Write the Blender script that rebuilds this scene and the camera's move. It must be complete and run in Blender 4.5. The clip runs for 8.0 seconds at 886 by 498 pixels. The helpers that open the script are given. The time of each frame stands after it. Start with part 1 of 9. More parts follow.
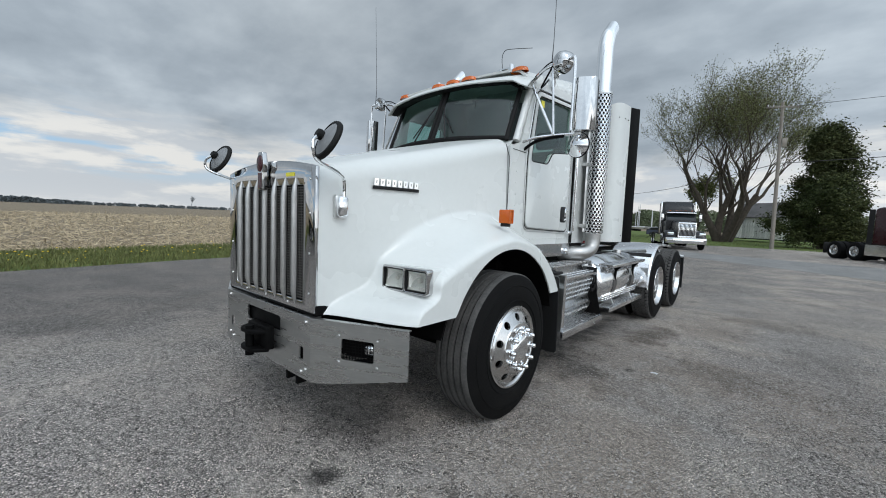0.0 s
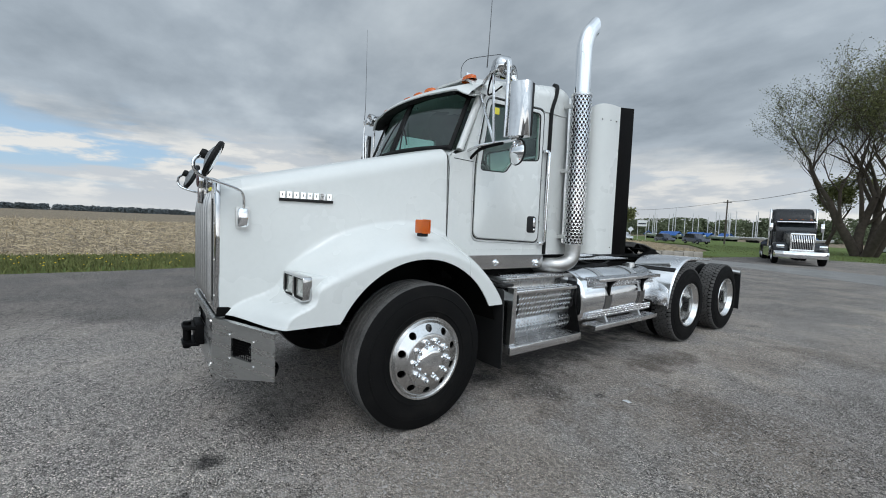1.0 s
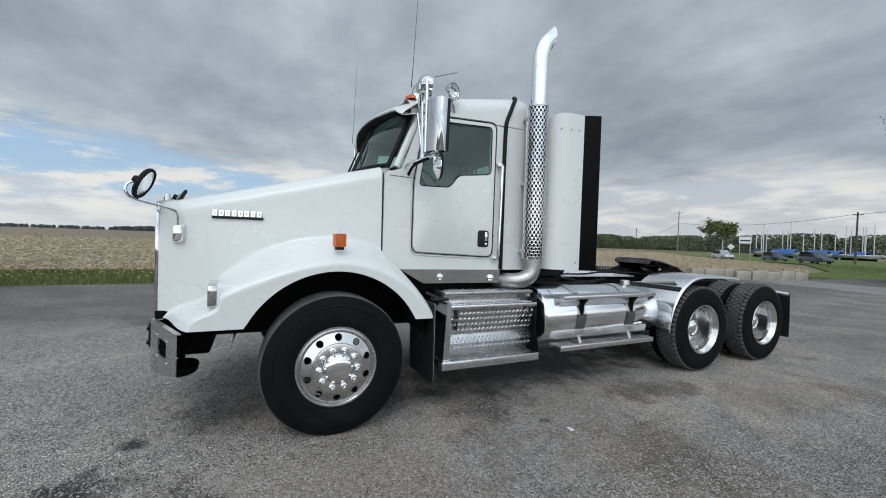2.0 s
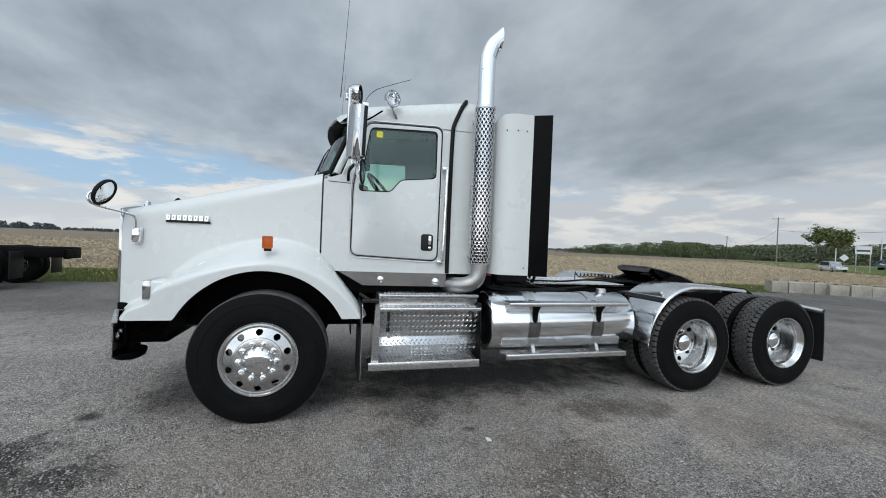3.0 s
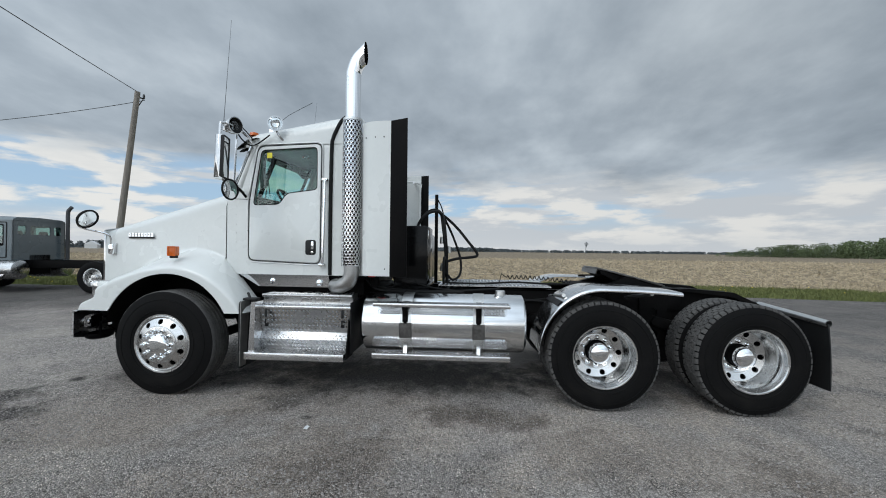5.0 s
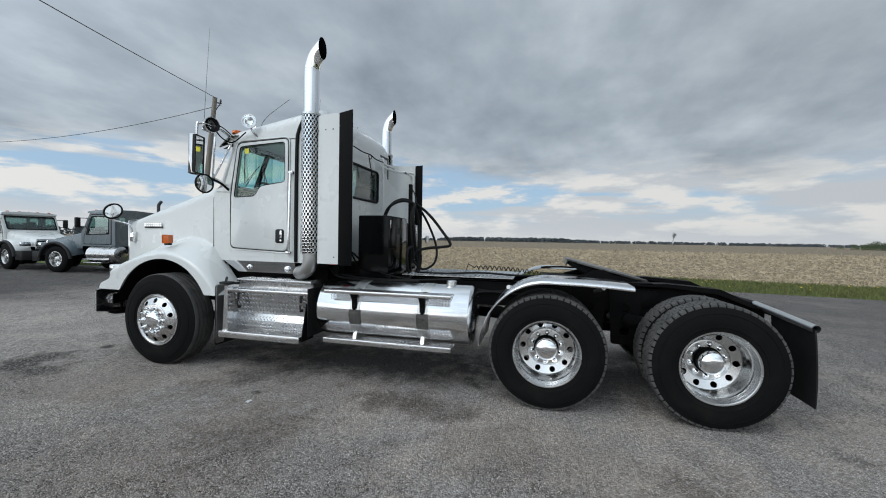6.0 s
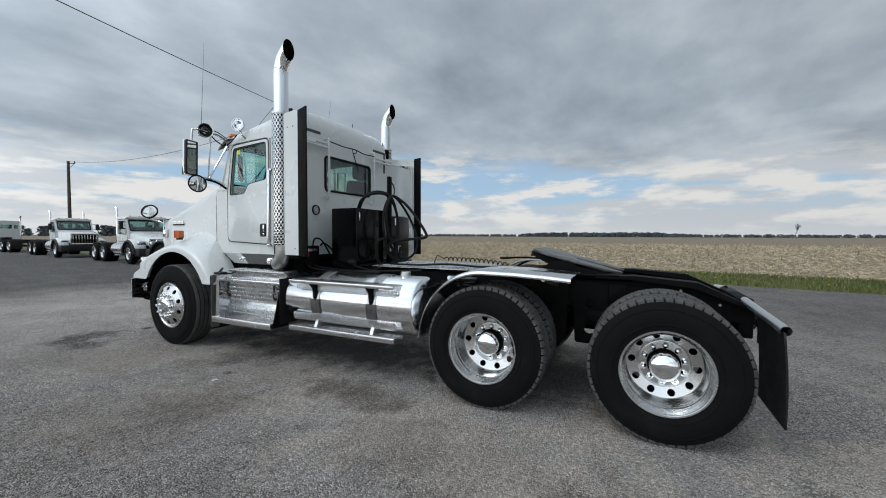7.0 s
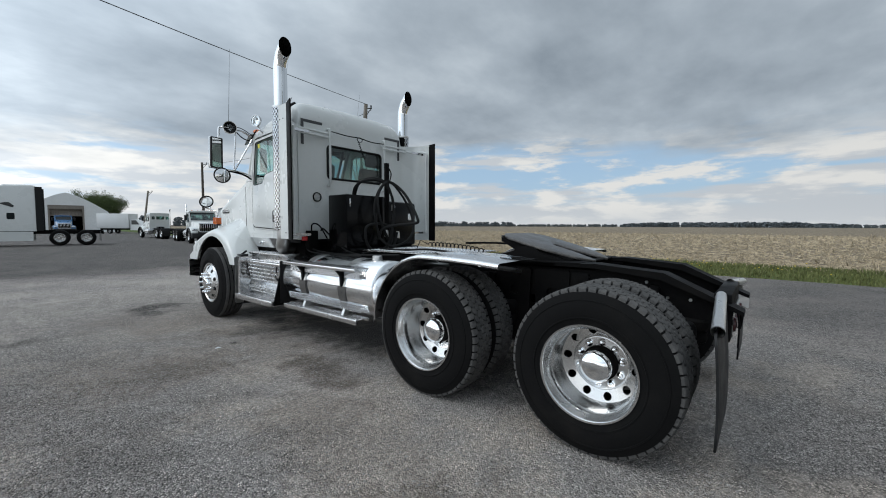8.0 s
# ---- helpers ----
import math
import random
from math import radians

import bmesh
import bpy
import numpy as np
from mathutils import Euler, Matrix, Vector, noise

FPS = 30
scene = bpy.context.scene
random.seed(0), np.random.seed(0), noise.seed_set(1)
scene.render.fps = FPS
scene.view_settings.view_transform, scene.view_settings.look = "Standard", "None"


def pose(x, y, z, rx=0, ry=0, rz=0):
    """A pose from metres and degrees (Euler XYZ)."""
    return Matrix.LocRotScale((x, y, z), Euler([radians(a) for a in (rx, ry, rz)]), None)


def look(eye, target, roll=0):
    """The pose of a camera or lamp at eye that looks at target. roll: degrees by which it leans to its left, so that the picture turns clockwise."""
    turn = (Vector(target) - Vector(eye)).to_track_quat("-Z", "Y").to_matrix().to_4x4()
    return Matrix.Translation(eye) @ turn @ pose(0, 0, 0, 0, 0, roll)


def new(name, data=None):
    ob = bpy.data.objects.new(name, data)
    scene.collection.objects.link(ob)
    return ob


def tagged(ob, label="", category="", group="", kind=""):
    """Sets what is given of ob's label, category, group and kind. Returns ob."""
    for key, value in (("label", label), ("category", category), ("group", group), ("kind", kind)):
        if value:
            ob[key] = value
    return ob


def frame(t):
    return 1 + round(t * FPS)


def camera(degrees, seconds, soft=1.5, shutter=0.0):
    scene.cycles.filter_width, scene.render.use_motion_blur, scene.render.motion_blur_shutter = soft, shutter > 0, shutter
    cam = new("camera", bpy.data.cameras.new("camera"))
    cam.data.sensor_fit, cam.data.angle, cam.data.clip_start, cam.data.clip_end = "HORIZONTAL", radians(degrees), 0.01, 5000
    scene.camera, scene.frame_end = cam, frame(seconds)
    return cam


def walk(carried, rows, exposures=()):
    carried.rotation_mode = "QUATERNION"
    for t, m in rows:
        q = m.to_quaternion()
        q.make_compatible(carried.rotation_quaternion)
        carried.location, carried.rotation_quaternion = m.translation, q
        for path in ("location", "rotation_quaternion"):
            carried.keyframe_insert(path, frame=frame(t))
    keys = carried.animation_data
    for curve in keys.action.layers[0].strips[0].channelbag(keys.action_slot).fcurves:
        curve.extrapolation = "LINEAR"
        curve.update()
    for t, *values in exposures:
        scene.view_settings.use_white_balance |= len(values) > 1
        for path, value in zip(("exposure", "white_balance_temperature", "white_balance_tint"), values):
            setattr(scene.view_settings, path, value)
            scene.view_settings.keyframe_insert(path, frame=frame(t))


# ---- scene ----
cam = camera(96.7, 8.0, 1.0)
PATH = [
    (0, (1.017, 0.79, 1.46), (-0.281, 2.304, 1.305), 2.3),
    (0.5, (1.387, 1.268, 1.5), (-0.074, 2.626, 1.353), 2.1),
    (1, (1.889, 1.693, 1.511), (0.291, 2.889, 1.388), 2.3),
    (1.5, (2.233, 2.187, 1.491), (0.521, 3.217, 1.402), 2.4),
    (1.7, (2.378, 2.402, 1.527), (0.625, 3.363, 1.456), 2.2),
    (2.8, (2.986, 3.642, 1.48), (1.075, 4.231, 1.468), 2.2),
    (3, (3.045, 3.867, 1.53), (1.116, 4.397, 1.51), 2.4),
    (3.5, (3.288, 4.486, 1.535), (1.324, 4.863, 1.526), 2.0),
    (4, (3.374, 5.11, 1.515), (1.387, 5.336, 1.517), 1.5),
    (4.5, (3.463, 5.76, 1.495), (1.464, 5.819, 1.5), 1.1),
    (4.7, (3.492, 6.031, 1.533), (1.492, 6.02, 1.543), 0.9),
    (5.8, (3.241, 7.543, 1.51), (1.293, 7.092, 1.476), 0.8),
    (6, (3.239, 7.73, 1.538), (1.302, 7.232, 1.492), 1.0),
    (6.5, (2.952, 8.327, 1.512), (1.075, 7.64, 1.461), 0.8),
    (7, (2.704, 8.939, 1.484), (0.91, 8.058, 1.417), 0.2),
    (7.5, (2.344, 9.462, 1.446), (0.666, 8.378, 1.359), 0.1),
    (8, (1.966, 9.965, 1.428), (0.427, 8.694, 1.31), 0.2),
]
walk(cam, [(t, look(eye, target, roll)) for t, eye, target, roll in PATH], [(0.0, 0.08), (1.5, 0.05), (3.0, 0.03), (4.5, 0.02), (6.0, -0.02), (8.0, -0.05)])


# ---- world, sun ----
OX, OY = -1.645, 3.307      # middle of the front axle of the parked tractor, on the ground


def W(u, v, z=0.0):
    """u: to the tractor's left side, v: rearward, z: up."""
    return Vector((OX + u, OY + v, z))


SUN_ELEVATION, SUN_AZIMUTH = radians(48), radians(-28)   # azimuth from +x towards +y
wd = bpy.data.worlds.new("overcast_sky")
scene.world = wd
wd.use_nodes = True
nt = wd.node_tree
nt.nodes.clear()


def mth(tree, op, a, b=None, c=None, clamp=False):
    n = tree.nodes.new("ShaderNodeMath")
    n.operation, n.use_clamp = op, clamp
    for i, x in enumerate((a, b, c)):
        if x is None:
            continue
        if isinstance(x, (int, float)):
            n.inputs[i].default_value = x
        else:
            tree.links.new(x, n.inputs[i])
    return n.outputs[0]


def rng(tree, x, a, b, c=0.0, d=1.0, smooth=True):
    n = tree.nodes.new("ShaderNodeMapRange")
    n.interpolation_type = "SMOOTHSTEP" if smooth else "LINEAR"
    tree.links.new(x, n.inputs[0])
    for i, q in enumerate((a, b, c, d)):
        n.inputs[1 + i].default_value = q
    return n.outputs[0]


def mixc(tree, f, a, b, blend="MIX"):
    n = tree.nodes.new("ShaderNodeMix")
    n.data_type, n.blend_type = "RGBA", blend
    for i, x in ((0, f), (6, a), (7, b)):
        if isinstance(x, (int, float)):
            n.inputs[i].default_value = x
        elif isinstance(x, tuple):
            n.inputs[i].default_value = (*x, 1.0)
        else:
            tree.links.new(x, n.inputs[i])
    return n.outputs[2]


def noise_tex(tree, vec, scale, detail=4.0, rough=0.55, lac=2.0):
    n = tree.nodes.new("ShaderNodeTexNoise")
    n.inputs["Scale"].default_value, n.inputs["Detail"].default_value = scale, detail
    n.inputs["Roughness"].default_value, n.inputs["Lacunarity"].default_value = rough, lac
    if vec is not None:
        tree.links.new(vec, n.inputs["Vector"])
    return n.outputs[0]


def build_sky():
    tc = nt.nodes.new("ShaderNodeTexCoord").outputs["Generated"]
    sep = nt.nodes.new("ShaderNodeSeparateXYZ")
    nt.links.new(tc, sep.inputs[0])
    x, y, z = sep.outputs
    up = mth(nt, "MAXIMUM", z, 0.0)
    # the cloud deck, laid out on a plane overhead
    den = mth(nt, "ADD", up, 0.22)
    comb = nt.nodes.new("ShaderNodeCombineXYZ")
    nt.links.new(mth(nt, "DIVIDE", x, den), comb.inputs[0])
    nt.links.new(mth(nt, "DIVIDE", y, den), comb.inputs[1])
    deck = comb.outputs[0]
    broad = noise_tex(nt, deck, 0.85, 4.0, 0.5)
    warp = nt.nodes.new("ShaderNodeVectorMath")
    warp.operation = "MULTIPLY"
    nt.links.new(deck, warp.inputs[0])
    warp.inputs[1].default_value = (0.95, 1.2, 1.0)
    fine = noise_tex(nt, warp.outputs[0], 2.2, 7.0, 0.55)
    # low banks near the horizon, seen from the side
    low = nt.nodes.new("ShaderNodeCombineXYZ")
    nt.links.new(x, low.inputs[0])
    nt.links.new(y, low.inputs[1])
    nt.links.new(mth(nt, "MULTIPLY", z, 4.5), low.inputs[2])
    bank = noise_tex(nt, low.outputs[0], 3.2, 6.0, 0.55)
    heap = nt.nodes.new("ShaderNodeCombineXYZ")
    nt.links.new(x, heap.inputs[0])
    nt.links.new(y, heap.inputs[1])
    nt.links.new(mth(nt, "MULTIPLY", z, 4.2), heap.inputs[2])
    puff = noise_tex(nt, heap.outputs[0], 6.5, 7.0, 0.56)
    sky = nt.nodes.new("ShaderNodeTexSky")
    sky.sky_type, sky.sun_disc = "NISHITA", False
    sky.sun_elevation, sky.sun_rotation = SUN_ELEVATION, radians(90) - SUN_AZIMUTH
    blue = nt.nodes.new("ShaderNodeVectorMath")
    blue.operation = "SCALE"
    nt.links.new(sky.outputs[0], blue.inputs[0])
    blue.inputs["Scale"].default_value = 0.10
    # deck: grey-blue, mottled
    tone = mth(nt, "ADD", mth(nt, "MULTIPLY", broad, 0.53), mth(nt, "MULTIPLY", fine, 0.47))
    ramp = nt.nodes.new("ShaderNodeValToRGB")
    nt.links.new(tone, ramp.inputs[0])
    e = ramp.color_ramp.elements
    e[0].position, e[0].color = 0.33, (0.225, 0.272, 0.322, 1)
    e[1].position, e[1].color = 0.67, (0.560, 0.630, 0.690, 1)
    m = e.new(0.50)
    m.color = (0.365, 0.425, 0.485, 1)
    grey = ramp.outputs[0]
    # bright white-cream clouds of the low sky
    bright = mixc(nt, rng(nt, puff, 0.44, 0.60), (0.52, 0.56, 0.60), (0.73, 0.735, 0.72))
    blue_c = mixc(nt, 0.66, blue.outputs[0], (0.32, 0.53, 0.77))
    # long flat rifts of blue between the low banks
    thin = nt.nodes.new("ShaderNodeCombineXYZ")
    nt.links.new(x, thin.inputs[0])
    nt.links.new(y, thin.inputs[1])
    nt.links.new(mth(nt, "MULTIPLY", z, 10.0), thin.inputs[2])
    rift = noise_tex(nt, thin.outputs[0], 2.1, 6.0, 0.56)
    gap = mth(nt, "MULTIPLY", rng(nt, rift, 0.455, 0.555), mth(nt, "MULTIPLY", rng(nt, x, 0.35, -0.35), rng(nt, y, 0.70, 0.10, 0.15, 1.0)))
    gap = mth(nt, "MULTIPLY", gap, rng(nt, z, 0.03, 0.09, 0.0, 0.85))
    gap = mth(nt, "MULTIPLY", gap, rng(nt, puff, 0.60, 0.48))
    lowsky = mixc(nt, gap, bright, blue_c)
    edge = mth(nt, "ADD", z, mth(nt, "MULTIPLY", mth(nt, "SUBTRACT", bank, 0.5), 0.20))
    edge = mth(nt, "SUBTRACT", edge, mth(nt, "MULTIPLY", rng(nt, x, -0.1, -0.9, 0.0, 0.02), rng(nt, y, 0.6, 0.0)))
    col = mixc(nt, rng(nt, edge, 0.11, 0.20), lowsky, grey)
    # thin haze at the very horizon
    col = mixc(nt, rng(nt, z, 0.05, 0.0, 0.0, 0.7), col, (0.57, 0.605, 0.635))
    # the deck is thin on the sun's side and overhead, and lets most light through there
    dot = nt.nodes.new("ShaderNodeVectorMath")
    dot.operation = "DOT_PRODUCT"
    nt.links.new(tc, dot.inputs[0])
    ce = math.cos(SUN_ELEVATION)
    dot.inputs[1].default_value = (ce * math.cos(SUN_AZIMUTH), ce * math.sin(SUN_AZIMUTH), math.sin(SUN_ELEVATION))
    glow = mth(nt, "MULTIPLY", rng(nt, dot.outputs["Value"], 0.05, 1.0, 1.0, 2.4), rng(nt, y, -0.9, 0.9, 1.15, 1.03))
    glow = mth(nt, "MULTIPLY", glow, rng(nt, x, -0.6, 0.7, 0.94, 1.22))
    thick = mth(nt, "MULTIPLY", mth(nt, "MULTIPLY", mth(nt, "MULTIPLY", rng(nt, y, 0.10, 0.5), rng(nt, y, 0.95, 0.72)), rng(nt, x, -0.2, -0.8)), rng(nt, z, 0.14, 0.40, 0.0, 0.15))
    glow = mth(nt, "MULTIPLY", glow, mth(nt, "SUBTRACT", 1.0, thick))
    sc = nt.nodes.new("ShaderNodeVectorMath")
    sc.operation = "SCALE"
    nt.links.new(col, sc.inputs[0])
    nt.links.new(glow, sc.inputs["Scale"])
    bg = nt.nodes.new("ShaderNodeBackground")
    nt.links.new(sc.outputs[0], bg.inputs[0])
    bg.inputs[1].default_value = 1.0
    out = nt.nodes.new("ShaderNodeOutputWorld")
    nt.links.new(bg.outputs[0], out.inputs[0])


build_sky()
sun = new("sun", bpy.data.lights.new("sun", "SUN"))
sun.data.energy, sun.data.angle, sun.data.color = 0.75, radians(24), (1.0, 0.99, 0.96)
sun.matrix_world = look((0, 0, 0), (-math.cos(SUN_ELEVATION) * math.cos(SUN_AZIMUTH), -math.cos(SUN_ELEVATION) * math.sin(SUN_AZIMUTH), -math.sin(SUN_ELEVATION)))
scene.view_settings.exposure = -0.06


# ---- materials ----
def material(name, base, base2=None, rough=0.5, metal=0.0, big=1.5, small=40.0, amount=0.5, bump=0.0, bump_scale=60.0, coat=0.0, rough_var=0.1, spec=0.5, dirt=None, stretch=None, island=0.0, objrand=0.0):
    """Principled surface whose colour wanders between two tones at two scales, with uneven gloss and fine relief."""
    m = bpy.data.materials.new(name)
    m.use_nodes = True
    t = m.node_tree
    b = t.nodes["Principled BSDF"]
    co = t.nodes.new("ShaderNodeTexCoord").outputs["Object"]
    if stretch:
        vm = t.nodes.new("ShaderNodeVectorMath")
        vm.operation = "MULTIPLY"
        t.links.new(co, vm.inputs[0])
        vm.inputs[1].default_value = stretch
        co = vm.outputs[0]
    n1, n2 = noise_tex(t, co, big, 4.0, 0.6), noise_tex(t, co, small, 3.0, 0.6)
    f = mth(t, "MULTIPLY", rng(t, mth(t, "ADD", mth(t, "MULTIPLY", n1, 0.6), mth(t, "MULTIPLY", n2, 0.4)), 0.35, 0.65), amount)
    col = mixc(t, f, base, base2 or tuple(c * 0.7 for c in base))
    if dirt:
        col = mixc(t, rng(t, n1, 0.52, 0.75, 0.0, dirt[1]), col, dirt[0])
    if island or objrand:
        src = t.nodes.new("ShaderNodeNewGeometry").outputs["Random Per Island"] if island else t.nodes.new("ShaderNodeObjectInfo").outputs["Random"]
        k = rng(t, src, 0.0, 1.0, 1.0 - (island or objrand), 1.0 + (island or objrand), False)
        sc = t.nodes.new("ShaderNodeVectorMath")
        sc.operation = "SCALE"
        t.links.new(col, sc.inputs[0])
        t.links.new(k, sc.inputs["Scale"])
        col = sc.outputs[0]
    t.links.new(col, b.inputs["Base Color"])
    t.links.new(rng(t, n1, 0.3, 0.7, max(0.02, rough - rough_var), min(1.0, rough + rough_var)), b.inputs["Roughness"])
    b.inputs["Metallic"].default_value, b.inputs["Coat Weight"].default_value = metal, coat
    b.inputs["Coat Roughness"].default_value = 0.06
    b.inputs["Specular IOR Level"].default_value = spec
    if bump:
        bn = t.nodes.new("ShaderNodeBump")
        bn.inputs["Strength"].default_value, bn.inputs["Distance"].default_value = bump, 0.01
        t.links.new(noise_tex(t, co, bump_scale, 4.0, 0.6), bn.inputs["Height"])
        t.links.new(bn.outputs[0], b.inputs["Normal"])
    return m


def glass(name, tint, gloss=0.06):
    m = bpy.data.materials.new(name)
    m.use_nodes = True
    t = m.node_tree
    t.nodes.clear()
    tr, gl, mx, fr, o = (t.nodes.new(k) for k in ("ShaderNodeBsdfTransparent", "ShaderNodeBsdfGlossy", "ShaderNodeMixShader", "ShaderNodeLayerWeight", "ShaderNodeOutputMaterial"))
    tr.inputs[0].default_value = (*tint, 1)
    gl.inputs["Roughness"].default_value = 0.02
    fr.inputs[0].default_value = 0.5
    t.links.new(mth(t, "ADD", mth(t, "MULTIPLY", mth(t, "POWER", fr.outputs["Facing"], 4.0), 0.9), gloss), mx.inputs[0])
    t.links.new(tr.outputs[0], mx.inputs[1])
    t.links.new(gl.outputs[0], mx.inputs[2])
    t.links.new(mx.outputs[0], o.inputs[0])
    return m


def lens(name, col):
    m = bpy.data.materials.new(name)
    m.use_nodes = True
    b = m.node_tree.nodes["Principled BSDF"]
    b.inputs["Base Color"].default_value = (*col, 1)
    b.inputs["Roughness"].default_value = 0.12
    b.inputs["Subsurface Weight"].default_value = 0.25
    b.inputs["Subsurface Radius"].default_value = (0.02, 0.01, 0.005)
    w = noise_tex(m.node_tree, None, 90.0, 2.0)
    bn = m.node_tree.nodes.new("ShaderNodeBump")
    bn.inputs["Strength"].default_value, bn.inputs["Distance"].default_value = 0.25, 0.004
    m.node_tree.links.new(w, bn.inputs["Height"])
    m.node_tree.links.new(bn.outputs[0], b.inputs["Normal"])
    return m


PAINT = material("white_paint", (0.63, 0.645, 0.63), (0.58, 0.595, 0.58), 0.30, 0, 1.2, 25, 0.5, 0.02, 3.0, coat=0.22)
CHROME = material("chrome", (0.86, 0.87, 0.88), (0.78, 0.79, 0.80), 0.06, 1.0, 2.0, 60, 0.4, rough_var=0.03)
RIM = material("polished_wheel_aluminium", (0.66, 0.66, 0.655), (0.55, 0.55, 0.545), 0.24, 1.0, 5.0, 90, 0.5, 0.02, 120, rough_var=0.05)
ALU = material("polished_aluminium", (0.78, 0.78, 0.785), (0.60, 0.60, 0.605), 0.19, 1.0, 4.0, 70, 0.6, 0.06, 55, rough_var=0.09)
DULLALU = material("dull_exhaust_aluminium", (0.46, 0.455, 0.445), (0.34, 0.335, 0.325), 0.42, 1.0, 5.0, 60, 0.6, 0.15, 70, rough_var=0.10)
MIRRORBACK = material("grey_mirror_back", (0.20, 0.205, 0.21), (0.15, 0.155, 0.16), 0.42, 0, 6, 60, 0.5, 0.05, 90)
STEEL = material("stainless_steel", (0.68, 0.68, 0.67), (0.54, 0.54, 0.53), 0.36, 1.0, 3.0, 30, 0.6, 0.05, 60, rough_var=0.10, stretch=(1, 1, 9))
BUMPER = material("brushed_bumper_steel", (0.53, 0.535, 0.53), (0.42, 0.425, 0.42), 0.30, 1.0, 3.0, 30, 0.6, 0.05, 60, rough_var=0.09, stretch=(1, 1, 9))
SILL = material("polished_sill_steel", (0.55, 0.55, 0.55), (0.45, 0.45, 0.45), 0.07, 1.0, 3.0, 30, 0.5, rough_var=0.03)
TANK = material("tank_aluminium", (0.82, 0.83, 0.84), (0.72, 0.73, 0.74), 0.17, 1.0, 2.5, 50, 0.5, 0.03, 50, rough_var=0.07, stretch=(1, 0.3, 1))
TREAD = material("tread_plate", (0.56, 0.56, 0.56), (0.36, 0.36, 0.355), 0.26, 1.0, 5.0, 60, 0.6, 0.1, 80, rough_var=0.1)
RUBBER = material("tyre_rubber", (0.0060, 0.0060, 0.0062), (0.0105, 0.0102, 0.010), 0.70, 0, 4, 80, 0.6, 0.12, 90, dirt=((0.020, 0.018, 0.016), 0.30), spec=0.06)
TREADRUBBER = material("worn_tread_rubber", (0.055, 0.054, 0.053), (0.115, 0.111, 0.106), 0.85, 0, 6, 60, 0.7, 0.2, 90, spec=0.15)
BLACK = material("black_steel", (0.0035, 0.0035, 0.0038), (0.008, 0.0075, 0.007), 0.55, 0, 3, 50, 0.6, 0.08, 60, dirt=((0.013, 0.0115, 0.010), 0.35), spec=0.05)
PLASTIC = material("black_plastic", (0.009, 0.009, 0.0095), (0.016, 0.016, 0.016), 0.50, 0, 3, 80, 0.5, 0.08, 150, spec=0.25)
GLOSSBLACK = material("black_tank_paint", (0.003, 0.003, 0.0034), (0.006, 0.006, 0.006), 0.16, 0, 2, 60, 0.5, 0.01, 20, spec=0.16)
GREASE = material("greased_steel", (0.035, 0.032, 0.030), (0.110, 0.104, 0.098), 0.38, 0.0, 5, 40, 0.8, 0.3, 50)
MESHWIRE = material("dusty_mesh_wire", (0.085, 0.080, 0.074), (0.055, 0.052, 0.048), 0.6)
GASKET = material("rubber_seal", (0.008, 0.008, 0.008), (0.014, 0.014, 0.014), 0.6, spec=0.15)
GLASS = glass("tinted_glass", (0.55, 0.76, 0.71), 0.07)
REARGLASS = glass("dark_rear_glass", (0.58, 0.66, 0.64), 0.06)
WINDOW = glass("door_glass", (0.77, 0.90, 0.86), 0.05)
LAMP_BOWL = material("lamp_reflector", (0.93, 0.93, 0.92), (0.80, 0.80, 0.79), 0.45, 0.55, 8, 60, 0.5, rough_var=0.05)
LAMP_BULB = material("frosted_bulb", (0.62, 0.61, 0.59), (0.50, 0.49, 0.47), 0.3)
LAMP_LENS = glass("fluted_lamp_glass", (0.86, 0.86, 0.83), 0.10)
CLEAR = glass("lamp_glass", (0.93, 0.95, 0.95))
AMBER = lens("amber_lens", (0.56, 0.115, 0.012))
RED = lens("red_enamel", (0.045, 0.007, 0.009))
YELLOW = material("yellow_sticker", (0.75, 0.68, 0.05), (0.68, 0.60, 0.05), 0.5)
INTERIOR = material("grey_vinyl", (0.060, 0.062, 0.066), (0.040, 0.040, 0.043), 0.7, 0, 3, 80, 0.5, 0.1, 120)
MIRROR = material("mirror_silver", (0.9, 0.91, 0.92), (0.88, 0.89, 0.9), 0.02, 1.0, rough_var=0.01)
REDVALVE = material("red_plastic", (0.45, 0.02, 0.02), (0.35, 0.02, 0.02), 0.4)
CABGREY = material("grey_cab_paint", (0.105, 0.132, 0.146), (0.088, 0.110, 0.124), 0.32, 0, 1.2, 25, 0.5, coat=0.3)
DARKPAINT = material("charcoal_paint", (0.011, 0.012, 0.014), (0.008, 0.008, 0.009), 0.30, 0, 2, 30, 0.5, coat=0.12, spec=0.3)
MAROON = material("maroon_paint", (0.030, 0.005, 0.006), (0.022, 0.004, 0.005), 0.28, 0, 2, 30, 0.5, coat=0.15, spec=0.3)
BLUEPAINT = material("blue_paint", (0.035, 0.13, 0.27), (0.03, 0.10, 0.22), 0.3, 0, 2, 30, 0.5, coat=0.4)


